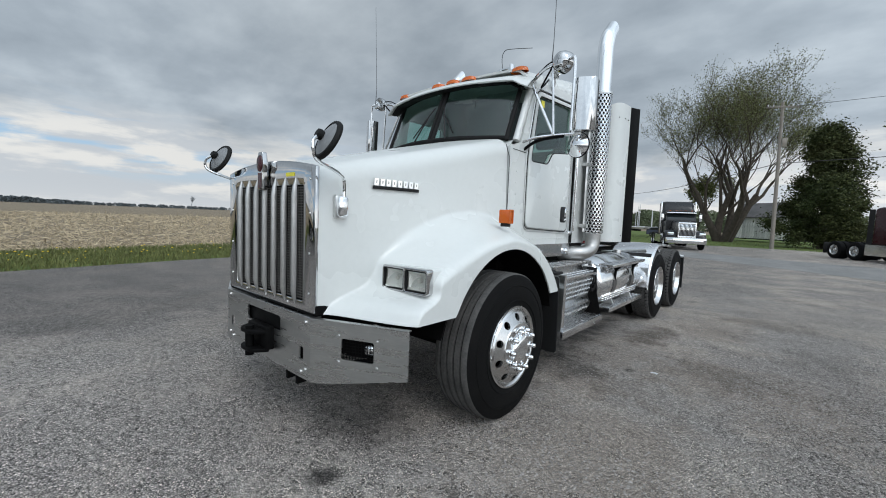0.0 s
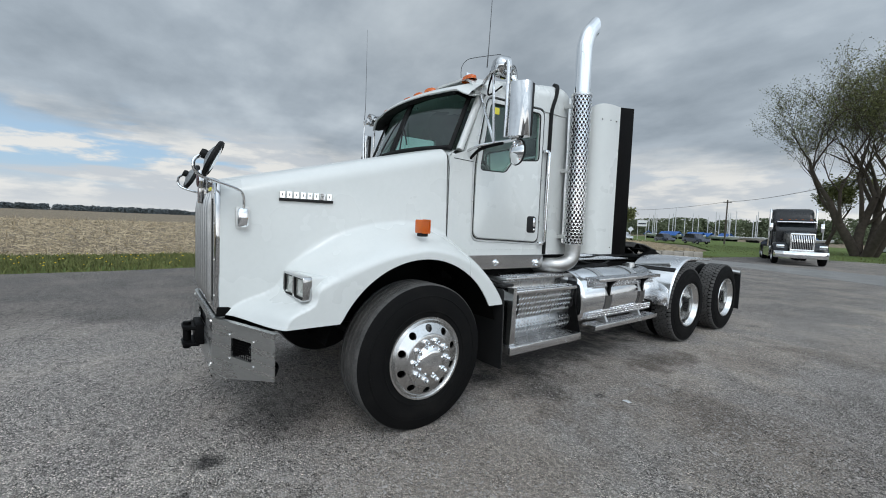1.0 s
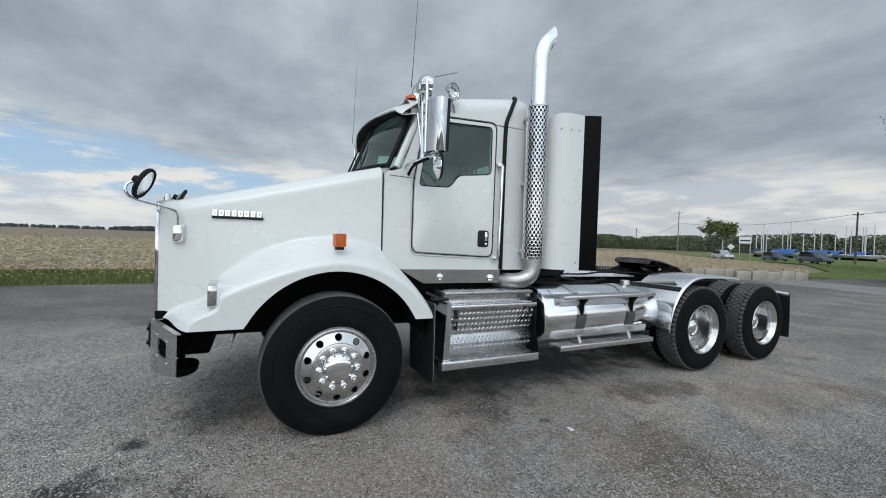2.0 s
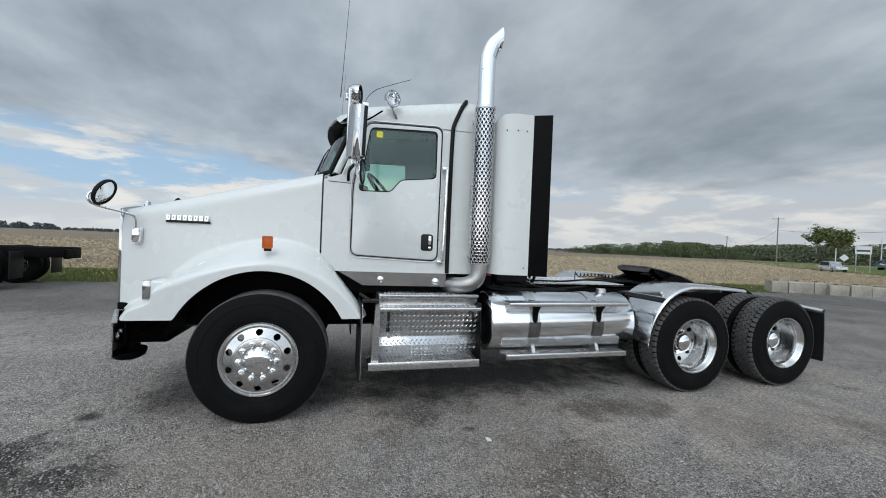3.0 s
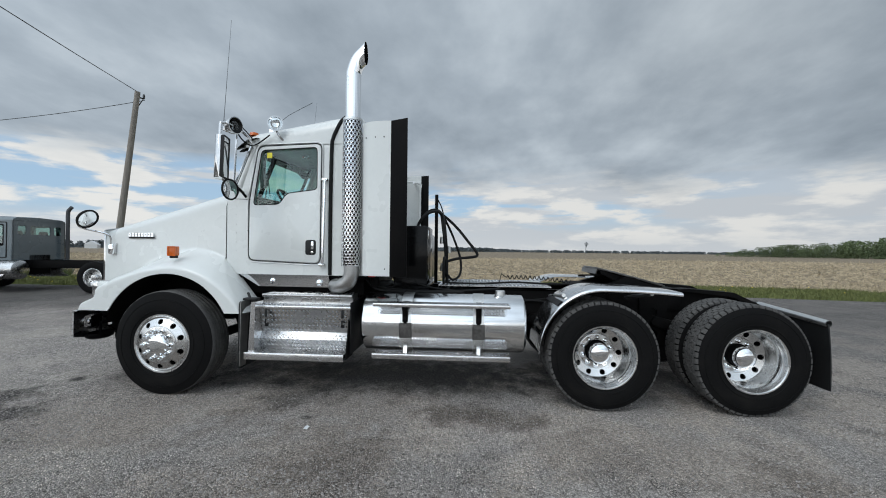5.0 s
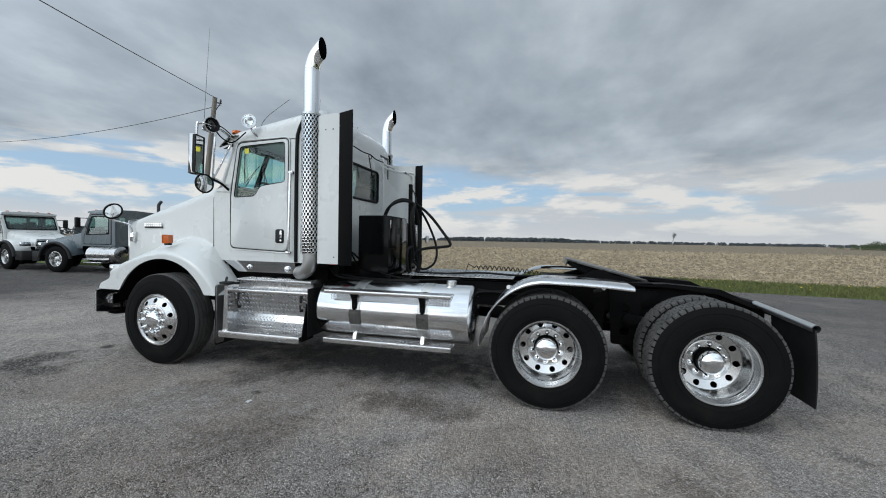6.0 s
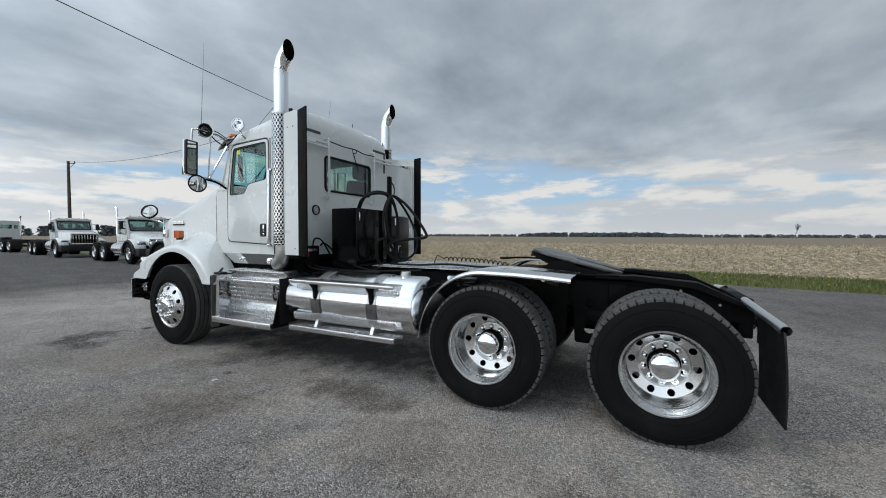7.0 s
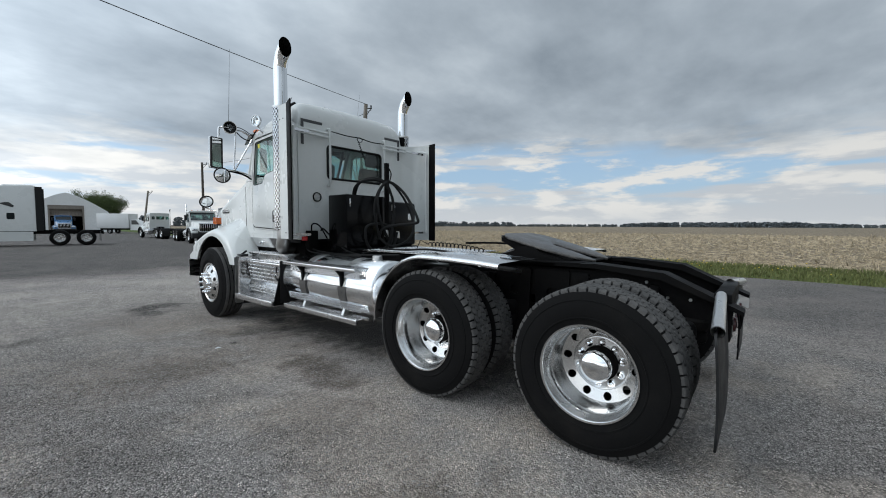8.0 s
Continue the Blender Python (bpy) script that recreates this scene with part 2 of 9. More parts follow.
# ---- mesh tools ----
def part(name, bm, mat, parent=None, label="", angle=38.0, recalc=True):
    """One mesh object from a bmesh, under its thing or part."""
    if recalc:
        bmesh.ops.recalc_face_normals(bm, faces=bm.faces)
    lim = radians(angle)
    for f in bm.faces:
        f.smooth = True
    for e in bm.edges:
        e.smooth = len(e.link_faces) == 2 and e.calc_face_angle(9.0) < lim
    me = bpy.data.meshes.new(name)
    bm.to_mesh(me)
    bm.free()
    me.materials.append(mat)
    ob = new(name, me)
    ob.parent = parent
    if label:
        ob["label"] = label
    return ob


def again(ob, parent, m=None):
    """The same mesh (and its sub-parts) once more, as a part of its own."""
    o = bpy.data.objects.new(ob.name.split(".")[0], ob.data)
    scene.collection.objects.link(o)
    o.parent = parent
    o.matrix_basis = ob.matrix_basis if m is None else m
    if "label" in ob:
        o["label"] = ob["label"]
    for c in ob.children:
        again(c, o)
    return o


def thing(name, at, turn=0.0, label="", category="", group="", kind=""):
    ob = new(name)
    ob.empty_display_size = 0.2
    ob.matrix_basis = Matrix.Translation(at) @ Matrix.Rotation(radians(turn), 4, "Z")
    return tagged(ob, label, category, group, kind)


def B():
    return bmesh.new()


def box(bm, x0, x1, y0, y1, z0, z1, bev=0.0, m=None, seg=2):
    r = bmesh.ops.create_cube(bm, size=1.0)
    vs = r["verts"]
    mm = Matrix.Translation(((x0 + x1) / 2, (y0 + y1) / 2, (z0 + z1) / 2)) @ Matrix.Diagonal((x1 - x0, y1 - y0, z1 - z0, 1))
    bmesh.ops.transform(bm, matrix=(m @ mm) if m else mm, verts=vs)
    if bev:
        es = list({e for v in vs for e in v.link_edges})
        bmesh.ops.bevel(bm, geom=es, offset=bev, segments=seg, affect="EDGES", profile=0.5)
    return bm


def grid(bm, rows, close_u=False, close_v=False):
    """Quads between rows of points."""
    vs = [[bm.verts.new(p) for p in r] for r in rows]
    n, k = len(vs), len(vs[0])
    for i in range(n if close_v else n - 1):
        a, b = vs[i], vs[(i + 1) % n]
        for j in range(k if close_u else k - 1):
            q = (a[j], a[(j + 1) % k], b[(j + 1) % k], b[j])
            if (q[0].co - q[1].co).length + (q[2].co - q[3].co).length > 1e-6:
                bm.faces.new(q)
    return vs


def curve(pts, n=6):
    """A smooth line through the points."""
    p = [Vector(q) for q in pts]
    if len(p) < 3:
        return p
    out = []
    for i in range(len(p) - 1):
        a, b, c, d = p[max(i - 1, 0)], p[i], p[i + 1], p[min(i + 2, len(p) - 1)]
        for k in range(n):
            t = k / n
            out.append(0.5 * ((2 * b) + (c - a) * t + (2 * a - 5 * b + 4 * c - d) * t * t + (3 * b - a - 3 * c + d) * t ** 3))
    return out + [p[-1]]


def tube(bm, pts, r, seg=10, caps=True):
    """A pipe along points; r a number or one for each point."""
    p = [Vector(q) for q in pts]
    n = len(p)
    rs = r if isinstance(r, (list, tuple)) else [r] * n
    d0 = (p[1] - p[0]).normalized()
    ref = d0.orthogonal().normalized()
    rows = []
    for i in range(n):
        d = (p[min(i + 1, n - 1)] - p[max(i - 1, 0)])
        d = d.normalized() if d.length > 1e-9 else d0
        ref = (ref - d * ref.dot(d))
        ref = ref.normalized() if ref.length > 1e-6 else d.orthogonal().normalized()
        s = d.cross(ref)
        rows.append([p[i] + (ref * math.cos(a) + s * math.sin(a)) * rs[i] for a in (2 * math.pi * k / seg for k in range(seg))])
    vs = grid(bm, rows, close_u=True)
    if caps:
        bm.faces.new(list(reversed(vs[0])))
        bm.faces.new(vs[-1])
    return vs


def lathe(bm, prof, m=None, seg=40, closed=False, a0=0.0, a1=360.0):
    """A profile of (radius, height) turned round z, then laid by m."""
    full = abs(a1 - a0) >= 360
    k = seg if full else seg + 1
    rows = []
    for i in range(k):
        a = radians(a0 + (a1 - a0) * i / seg)
        rows.append([(m @ Vector((r * math.cos(a), r * math.sin(a), h))) if m else Vector((r * math.cos(a), r * math.sin(a), h)) for r, h in prof])
    grid(bm, rows, close_u=closed, close_v=full)
    bmesh.ops.remove_doubles(bm, verts=bm.verts, dist=1e-5)
    return bm


AX = Matrix.Rotation(radians(90), 4, "Y")       # z of a turned form towards +x
AY = Matrix.Rotation(radians(-90), 4, "X")      # ... towards +y


def to3(plane, a, b, d):
    return {"yz": Vector((d, a, b)), "xz": Vector((a, d, b)), "xy": Vector((a, b, d))}[plane]


def plate(bm, plane, outer, d0, d1, holes=(), bev=0.0, m=None):
    """A flat sheet with thickness, cut to an outline with holes."""
    def ring(poly):
        vs = [bm.verts.new(to3(plane, a, b, d0)) for a, b in poly]
        return [bm.edges.new((vs[i], vs[(i + 1) % len(vs)])) for i in range(len(vs))]
    old = set(bm.verts)
    es = ring(outer)
    for h in holes:
        es += ring(h)
    f0 = set(bm.faces)
    if holes:
        bmesh.ops.triangle_fill(bm, use_beauty=True, use_dissolve=False, edges=es)
    else:
        bm.faces.new([e.verts[0] for e in es])
    fs = [f for f in bm.faces if f not in f0]
    r = bmesh.ops.extrude_face_region(bm, geom=fs)
    mv = [v for v in r["geom"] if isinstance(v, bmesh.types.BMVert)]
    bmesh.ops.translate(bm, vec=to3(plane, 0, 0, d1 - d0), verts=mv)
    vs = [v for v in bm.verts if v not in old]
    if m:
        bmesh.ops.transform(bm, matrix=m, verts=vs)
    if bev:
        nf = [f for f in bm.faces if f not in f0]
        bmesh.ops.recalc_face_normals(bm, faces=nf)
        sharp = [e for e in {e for f in nf for e in f.edges} if len(e.link_faces) == 2 and e.calc_face_angle(0) > 1.0]
        bmesh.ops.bevel(bm, geom=sharp, offset=bev, segments=2, affect="EDGES", profile=0.5, clamp_overlap=True)
    return bm


def rrect(a0, a1, b0, b1, r=0.03, n=4):
    """A rounded rectangle as a list of corners."""
    pts = []
    for ca, cb, s in ((a1 - r, b0 + r, -90), (a1 - r, b1 - r, 0), (a0 + r, b1 - r, 90), (a0 + r, b0 + r, 180)):
        pts += [(ca + r * math.cos(radians(s + 90 * k / n)), cb + r * math.sin(radians(s + 90 * k / n))) for k in range(n + 1)]
    return pts


def rpoly(poly, r=0.03, n=4):
    """Any outline with its corners rounded."""
    out, k = [], len(poly)
    for i in range(k):
        p, a, b = Vector(poly[i]), Vector(poly[i - 1]), Vector(poly[(i + 1) % k])
        da, db = (a - p), (b - p)
        q = min(r, da.length * 0.45, db.length * 0.45)
        s, e = p + da.normalized() * q, p + db.normalized() * q
        out += [tuple(s.lerp(p, t).lerp(p.lerp(e, t), t)) for t in (j / n for j in range(n + 1))]
    return out


def circle(ca, cb, r, n=12):
    return [(ca + r * math.cos(2 * math.pi * k / n), cb + r * math.sin(2 * math.pi * k / n)) for k in range(n)]


def inset(poly, d):
    c = sum((Vector(p) for p in poly), Vector((0, 0))) / len(poly)
    return [tuple(Vector(p) + (c - Vector(p)).normalized() * d) for p in poly]


def sstep(a, b, x):
    t = min(1.0, max(0.0, (x - a) / (b - a)))
    return t * t * (3 - 2 * t)


def along(pts, x):
    """Smooth value between (place, value) pairs."""
    if x <= pts[0][0]:
        return pts[0][1]
    for k, ((a, fa), (b, fb)) in enumerate(zip(pts, pts[1:])):
        if x <= b:
            before, after = pts[max(k - 1, 0)], pts[min(k + 2, len(pts) - 1)]
            ma = (fb - before[1]) / (b - before[0]) * (b - a)
            mb = (after[1] - fa) / (after[0] - a) * (b - a)
            t = (x - a) / (b - a)
            return ((2 * t - 3) * t * t + 1) * fa + ((t - 2) * t + 1) * t * ma + (3 - 2 * t) * t * t * fb + (t - 1) * t * t * mb
    return pts[-1][1]


def bolts(name, spots, axis, mat, parent, r=0.011, h=0.010):
    """Separate hexagon heads; axis is the way they point."""
    bm = B()
    lathe(bm, [(0, h), (r * 0.8, h), (r, h * 0.75), (r, 0)], None, 6)
    q = Vector(axis).to_track_quat("Z", "Y").to_matrix().to_4x4()
    first = None
    for s in spots:
        mm = Matrix.Translation(s) @ q
        if first is None:
            first = part(name, bm, mat, parent)
            first.matrix_basis = mm
        else:
            again(first, parent, mm)


# ---- ground ----
def ground_material(name, layers, stone, bump, scale, rough=0.85, spots=(), depth=0.5):
    """Loose mineral surface: crushed-stone cells, dust, stain and painted-shade patches."""
    m = bpy.data.materials.new(name)
    m.use_nodes = True
    t = m.node_tree
    b = t.nodes["Principled BSDF"]
    co = t.nodes.new("ShaderNodeTexCoord").outputs["Object"]
    vo = t.nodes.new("ShaderNodeTexVoronoi")
    vo.inputs["Scale"].default_value = scale
    t.links.new(co, vo.inputs["Vector"])
    sep = t.nodes.new("ShaderNodeSeparateColor")
    t.links.new(vo.outputs["Color"], sep.inputs[0])
    n_fine, n_mid, n_big = noise_tex(t, co, scale * 1.7, 3.0, 0.7), noise_tex(t, co, 1.7, 5.0, 0.62), noise_tex(t, co, 0.33, 5.0, 0.6)
    n_dust = noise_tex(t, co, 0.8, 6.0, 0.6)
    base = mixc(t, rng(t, sep.outputs[0], 0.0, 1.0, 0, 1, False), stone[0], stone[1])
    base = mixc(t, rng(t, n_fine, 0.35, 0.65, 0.0, 0.30), base, stone[2])
    ed = t.nodes.new("ShaderNodeTexVoronoi")
    ed.feature = "DISTANCE_TO_EDGE"
    ed.inputs["Scale"].default_value = scale
    t.links.new(co, ed.inputs["Vector"])
    chink_shade = rng(t, ed.outputs["Distance"], 0.02, 0.20, 1.0, 0.0)
    fines = noise_tex(t, co, 11.0, 4.0, 0.6)
    loose = rng(t, mth(t, "ADD", mth(t, "MULTIPLY", n_dust, 0.5), mth(t, "MULTIPLY", fines, 0.5)), 0.60, 0.45)
    dusty = mixc(t, rng(t, n_dust, 0.44, 0.58, 0.0, 0.68), base, layers[0])
    patch = mixc(t, rng(t, n_big, 0.48, 0.60, 0.0, 0.60), dusty, layers[1])
    stain = mixc(t, rng(t, n_mid, 0.50, 0.74, 0.0, 0.55), patch, layers[2])
    if spots:                                    # older, darker asphalt away from the worn gravelled lane
        sx = t.nodes.new("ShaderNodeSeparateXYZ")
        t.links.new(co, sx.inputs[0])
        wander = mth(t, "MULTIPLY", mth(t, "SUBTRACT", n_big, 0.5), 9.0)
        old = rng(t, mth(t, "ADD", sx.outputs[0], wander), -1.2, -5.0, 0.0, 0.8)
        stain = mixc(t, old, stain, mixc(t, rng(t, n_mid, 0.4, 0.7), (0.175, 0.160, 0.150), (0.245, 0.222, 0.205)))
        front = rng(t, mth(t, "ADD", sx.outputs[1], mth(t, "MULTIPLY", wander, 0.5)), -4.5, -10.0, 0.0, 0.9)
        stain = mixc(t, front, stain, mixc(t, rng(t, n_mid, 0.4, 0.7), (0.115, 0.106, 0.100), (0.158, 0.145, 0.136)))
        rear = rng(t, mth(t, "ADD", sx.outputs[1], mth(t, "MULTIPLY", wander, 0.4)), 5.2, 9.0, 0.0, 0.40)
        rear = mth(t, "MULTIPLY", rear, rng(t, mth(t, "ADD", sx.outputs[0], mth(t, "MULTIPLY", wander, 0.2)), 3.0, 1.2))
        stain = mixc(t, rear, stain, mixc(t, rng(t, n_mid, 0.4, 0.7), (0.165, 0.155, 0.147), (0.240, 0.222, 0.208)))
        old = mth(t, "MAXIMUM", old, front)
        # a fan of cleaner, paler gravel spread at the yard's front
        fan = rng(t, mth(t, "ADD", sx.outputs[1], mth(t, "MULTIPLY", wander, 0.35)), 1.2, -2.2, 0.0, 0.62)
        fan = mth(t, "MULTIPLY", fan, rng(t, mth(t, "SUBTRACT", 1.0, old), 0.0, 1.0))
        stain = mixc(t, fan, stain, (0.54, 0.490, 0.452))
    # oil drips, spills and painted under-truck shade: ragged patches, each with its own size and strength
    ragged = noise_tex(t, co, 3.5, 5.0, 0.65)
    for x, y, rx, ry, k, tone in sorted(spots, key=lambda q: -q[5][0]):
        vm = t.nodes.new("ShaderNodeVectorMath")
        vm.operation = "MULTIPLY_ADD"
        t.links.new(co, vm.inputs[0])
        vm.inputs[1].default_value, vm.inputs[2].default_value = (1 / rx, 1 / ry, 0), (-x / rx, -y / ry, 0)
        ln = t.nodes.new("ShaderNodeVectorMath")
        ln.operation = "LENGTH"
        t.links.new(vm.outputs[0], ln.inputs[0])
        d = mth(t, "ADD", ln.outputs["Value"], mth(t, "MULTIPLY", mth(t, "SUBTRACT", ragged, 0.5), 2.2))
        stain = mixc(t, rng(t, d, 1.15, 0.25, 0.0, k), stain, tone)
    # each stone its own tone, the more where they lie loose; beside the parked tractor they are trodden in
    sl = t.nodes.new("ShaderNodeSeparateXYZ")
    t.links.new(co, sl.inputs[0])
    if spots:
        stray = mth(t, "MULTIPLY", mth(t, "SUBTRACT", n_mid, 0.5), 3.0)
        clear = mth(t, "MAXIMUM", rng(t, mth(t, "ADD", sl.outputs[0], stray), 1.8, 2.9), rng(t, mth(t, "ADD", sl.outputs[1], stray), 0.6, -0.6))
        clear = mth(t, "MAXIMUM", clear, rng(t, sl.outputs[1], 6.2, 7.2))
        loose = mth(t, "MULTIPLY", loose, rng(t, clear, 0.0, 1.0, 0.35, 1.0, False))
    # gaps between stones are darkened: crevice shade put into the colour
    grain = mth(t, "MULTIPLY", rng(t, sep.outputs[1], 0.0, 1.0, 0.60, 1.56, False), rng(t, chink_shade, 0.0, 1.0, 1.18, 0.10, False))
    grain = mth(t, "ADD", 1.0, mth(t, "MULTIPLY", mth(t, "SUBTRACT", grain, 1.0), rng(t, loose, 0.0, 1.0, 0.36 * depth, 1.0 * depth, False)))
    if spots:
        clump = noise_tex(t, co, 34.0, 3.0, 0.62)
        grain = mth(t, "MULTIPLY", grain, rng(t, clump, 0.36, 0.64, 0.74, 1.28))
    sc = t.nodes.new("ShaderNodeVectorMath")
    sc.operation = "SCALE"
    t.links.new(stain, sc.inputs[0])
    t.links.new(grain, sc.inputs["Scale"])
    t.links.new(sc.outputs[0], b.inputs["Base Color"])
    b.inputs["Roughness"].default_value = rough
    b.inputs["Specular IOR Level"].default_value = 0.3
    bn = t.nodes.new("ShaderNodeBump")
    bn.inputs["Strength"].default_value, bn.inputs["Distance"].default_value = bump, 0.022
    h = mth(t, "ADD", mth(t, "MULTIPLY", vo.outputs["Distance"], -1.2), mth(t, "MULTIPLY", n_fine, 0.8))
    t.links.new(h, bn.inputs["Height"])
    t.links.new(bn.outputs[0], b.inputs["Normal"])
    return m


OIL_AND_SHADE, DUST, RUST = (0.055, 0.051, 0.048), (0.56, 0.51, 0.455), (0.19, 0.155, 0.128)
WORN = (0.215, 0.188, 0.164)                                  # darker, trodden gravel
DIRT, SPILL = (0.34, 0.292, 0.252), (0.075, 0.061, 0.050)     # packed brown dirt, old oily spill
# the broad spots under the tractor mix oil with shade painted into the ground
SPOTS = ((0.83, -1.33, 0.10, 0.12, 0.9, OIL_AND_SHADE), (0.5, -0.75, 0.45, 0.40, 0.55, OIL_AND_SHADE), (1.71, -1.02, 0.35, 0.30, 0.75, OIL_AND_SHADE), (1.57, -1.52, 0.42, 0.30, 0.85, OIL_AND_SHADE), (1.25, -1.5, 0.25, 0.12, 0.7, OIL_AND_SHADE), (2.9, -2.3, 0.6, 0.9, 0.7, DUST), (2.6, 0.1, 0.45, 0.5, 0.65, DUST), (2.45, 2.2, 0.5, 0.35, 0.22, OIL_AND_SHADE), (3.1, 3.6, 0.6, 0.5, 0.28, OIL_AND_SHADE), (2.6, 5.4, 0.8, 0.5, 0.5, RUST), (1.59, 1.69, 0.07, 0.09, 0.8, OIL_AND_SHADE),
         (1.50, 3.45, 0.25, 0.45, 0.65, RUST), (1.42, 2.95, 0.28, 0.30, 0.7, RUST), (1.1, 1.35, 0.5, 0.5, 0.6, OIL_AND_SHADE), (0.25, 2.3, 0.85, 2.4, 0.8, OIL_AND_SHADE), (0.6, 0.6, 0.5, 0.5, 0.5, OIL_AND_SHADE), (3.2, -0.2, 0.35, 0.2, 0.6, OIL_AND_SHADE), (1.41, 6.65, 0.12, 0.2, 0.6, OIL_AND_SHADE),
         (2.55, 0.5, 0.35, 0.35, 0.6, DUST), (1.0, -1.55, 0.5, 0.7, 0.5, DUST), (2.3, -2.6, 1.9, 1.7, 0.55, DUST), (0.2, -4.2, 1.8, 1.5, 0.45, DUST), (1.3, -2.5, 1.1, 0.7, 0.5, DUST), (4.2, 6.6, 1.6, 1.3, 0.45, DUST), (3.3, 0.1, 0.9, 0.7, 0.35, DUST), (2.5, 2.3, 0.9, 0.55, 0.45, RUST), (2.0, 4.0, 0.7, 0.5, 0.35, RUST), (1.55, 1.2, 0.5, 0.5, 0.35, RUST), (3.2, 1.8, 1.7, 2.2, 0.38, WORN), (2.9, 6.0, 1.3, 1.4, 0.35, WORN), (0.15, 5.0, 0.9, 1.6, 0.7, OIL_AND_SHADE),
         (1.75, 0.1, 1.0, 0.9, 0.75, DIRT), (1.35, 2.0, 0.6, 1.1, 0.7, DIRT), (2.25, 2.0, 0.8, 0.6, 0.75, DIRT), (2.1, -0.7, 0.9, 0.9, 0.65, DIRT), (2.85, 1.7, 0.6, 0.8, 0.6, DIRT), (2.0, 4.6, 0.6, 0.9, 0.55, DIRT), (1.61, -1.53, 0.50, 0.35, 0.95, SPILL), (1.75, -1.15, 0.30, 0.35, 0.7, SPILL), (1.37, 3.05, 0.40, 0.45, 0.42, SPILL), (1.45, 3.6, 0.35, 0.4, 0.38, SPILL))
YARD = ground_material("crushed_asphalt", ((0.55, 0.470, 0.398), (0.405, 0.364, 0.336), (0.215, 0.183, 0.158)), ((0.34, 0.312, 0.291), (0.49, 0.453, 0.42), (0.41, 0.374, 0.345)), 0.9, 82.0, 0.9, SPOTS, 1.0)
ROAD = ground_material("road_asphalt", ((0.255, 0.247, 0.238), (0.225, 0.220, 0.213), (0.165, 0.163, 0.160)), ((0.165, 0.163, 0.160), (0.265, 0.260, 0.252), (0.215, 0.211, 0.204)), 0.3, 60.0)
FIELD = ground_material("stubble_soil", ((0.27, 0.215, 0.145), (0.20, 0.16, 0.11), (0.12, 0.092, 0.065)), ((0.13, 0.10, 0.07), (0.32, 0.26, 0.18), (0.20, 0.158, 0.11)), 0.8, 9.0, 0.95)
VERGE = ground_material("turf", ((0.12, 0.16, 0.035), (0.09, 0.14, 0.028), (0.12, 0.115, 0.055)), ((0.065, 0.105, 0.022), (0.13, 0.18, 0.045), (0.09, 0.135, 0.03)), 0.7, 22.0, 0.95)
STRAW = material("dry_straw", (0.42, 0.345, 0.235), (0.28, 0.22, 0.145), 0.8, 0, 2, 30, 0.7, island=0.45, spec=0.2)
GRASS = material("grass_blade", (0.150, 0.160, 0.055), (0.092, 0.104, 0.038), 0.7, 0, 0.6, 8, 0.8, island=0.4, spec=0.25)
DANDELION = material("dandelion_yellow", (0.75, 0.55, 0.02), (0.7, 0.45, 0.02), 0.7)
CONCRETE = material("weathered_concrete", (0.37, 0.335, 0.285), (0.22, 0.20, 0.17), 0.9, 0, 1.2, 14, 0.9, 0.4, 30, dirt=((0.16, 0.15, 0.11), 0.6))
STONE = material("crushed_stone", (0.31, 0.287, 0.268), (0.20, 0.186, 0.173), 0.95, 0, 3, 40, 0.6, island=0.35, spec=0.2)

bm = B()
S = 2600.0
bmesh.ops.create_grid(bm, x_segments=8, y_segments=8, size=S)
g = part("ground", bm, FIELD, None)
g.matrix_basis = Matrix.Translation(W(0, 0, -0.22))
tagged(g, "wide flat harvested corn field reaching the horizon", "ground", kind="structure")

YARD_EDGE = [(-22, -160), (-14.5, -60), (-9.5, -20), (-9.35, -8), (-9.45, -2.3), (-10.0, 1), (-10.35, 4), (-10.3, 8), (-9.6, 12.5), (-8.7, 18), (-8.3, 22), (-7.3, 26.5), (-6.9, 31), (-6.2, 36), (-3.5, 39), (3, 40.5), (14, 42), (40, 44), (120, 46), (120, -160)]
bm = B()
plate(bm, "xy", YARD_EDGE, -0.30, 0.0)
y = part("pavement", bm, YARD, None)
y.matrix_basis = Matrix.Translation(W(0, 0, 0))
tagged(y, "grey crushed-asphalt truck yard with dusty, oily and shade-painted patches", "pavement", kind="structure")
bm = B()
plate(bm, "xy", [(-8.2, 22.5), (-1.9, 21.2), (5, 16.4), (18, 12), (60, 2), (60, 9), (18, 18.5), (6.4, 23.4), (-1.4, 25.4), (-7.4, 26.6)], 0.0, 0.006)
r = part("road", bm, ROAD, None)
r.matrix_basis = Matrix.Translation(W(0, 0, 0))
tagged(r, "pale worn asphalt drive crossing the yard", "road", kind="structure")
bm = B()
plate(bm, "xy", [(-28, -160), (-20.0, -60), (-15.2, -20), (-15.0, 0), (-14.8, 8), (-14.2, 16), (-12.5, 22), (-10.5, 25.5), (-9.4, 28.0), (-9.9, 32), (-12.6, 45.5), (-23.5, 68), (-32, 74), (-52, 89), (-80, 118), (-150, 200), (-130, 215), (-60, 160), (-20, 120), (30, 100), (150, 120), (150, 46), (40, 44), (14, 42), (3, 40.5), (-3.5, 39), (-6.2, 36), (-6.9, 31), (-7.3, 26.5), (-8.3, 22), (-8.7, 18), (-9.6, 12.5), (-10.3, 8), (-10.35, 4), (-10.0, 1), (-9.45, -2.3), (-9.35, -8), (-9.5, -20), (-14.5, -60), (-22, -160)], -0.28, -0.05)
v = part("verge", bm, VERGE, None)
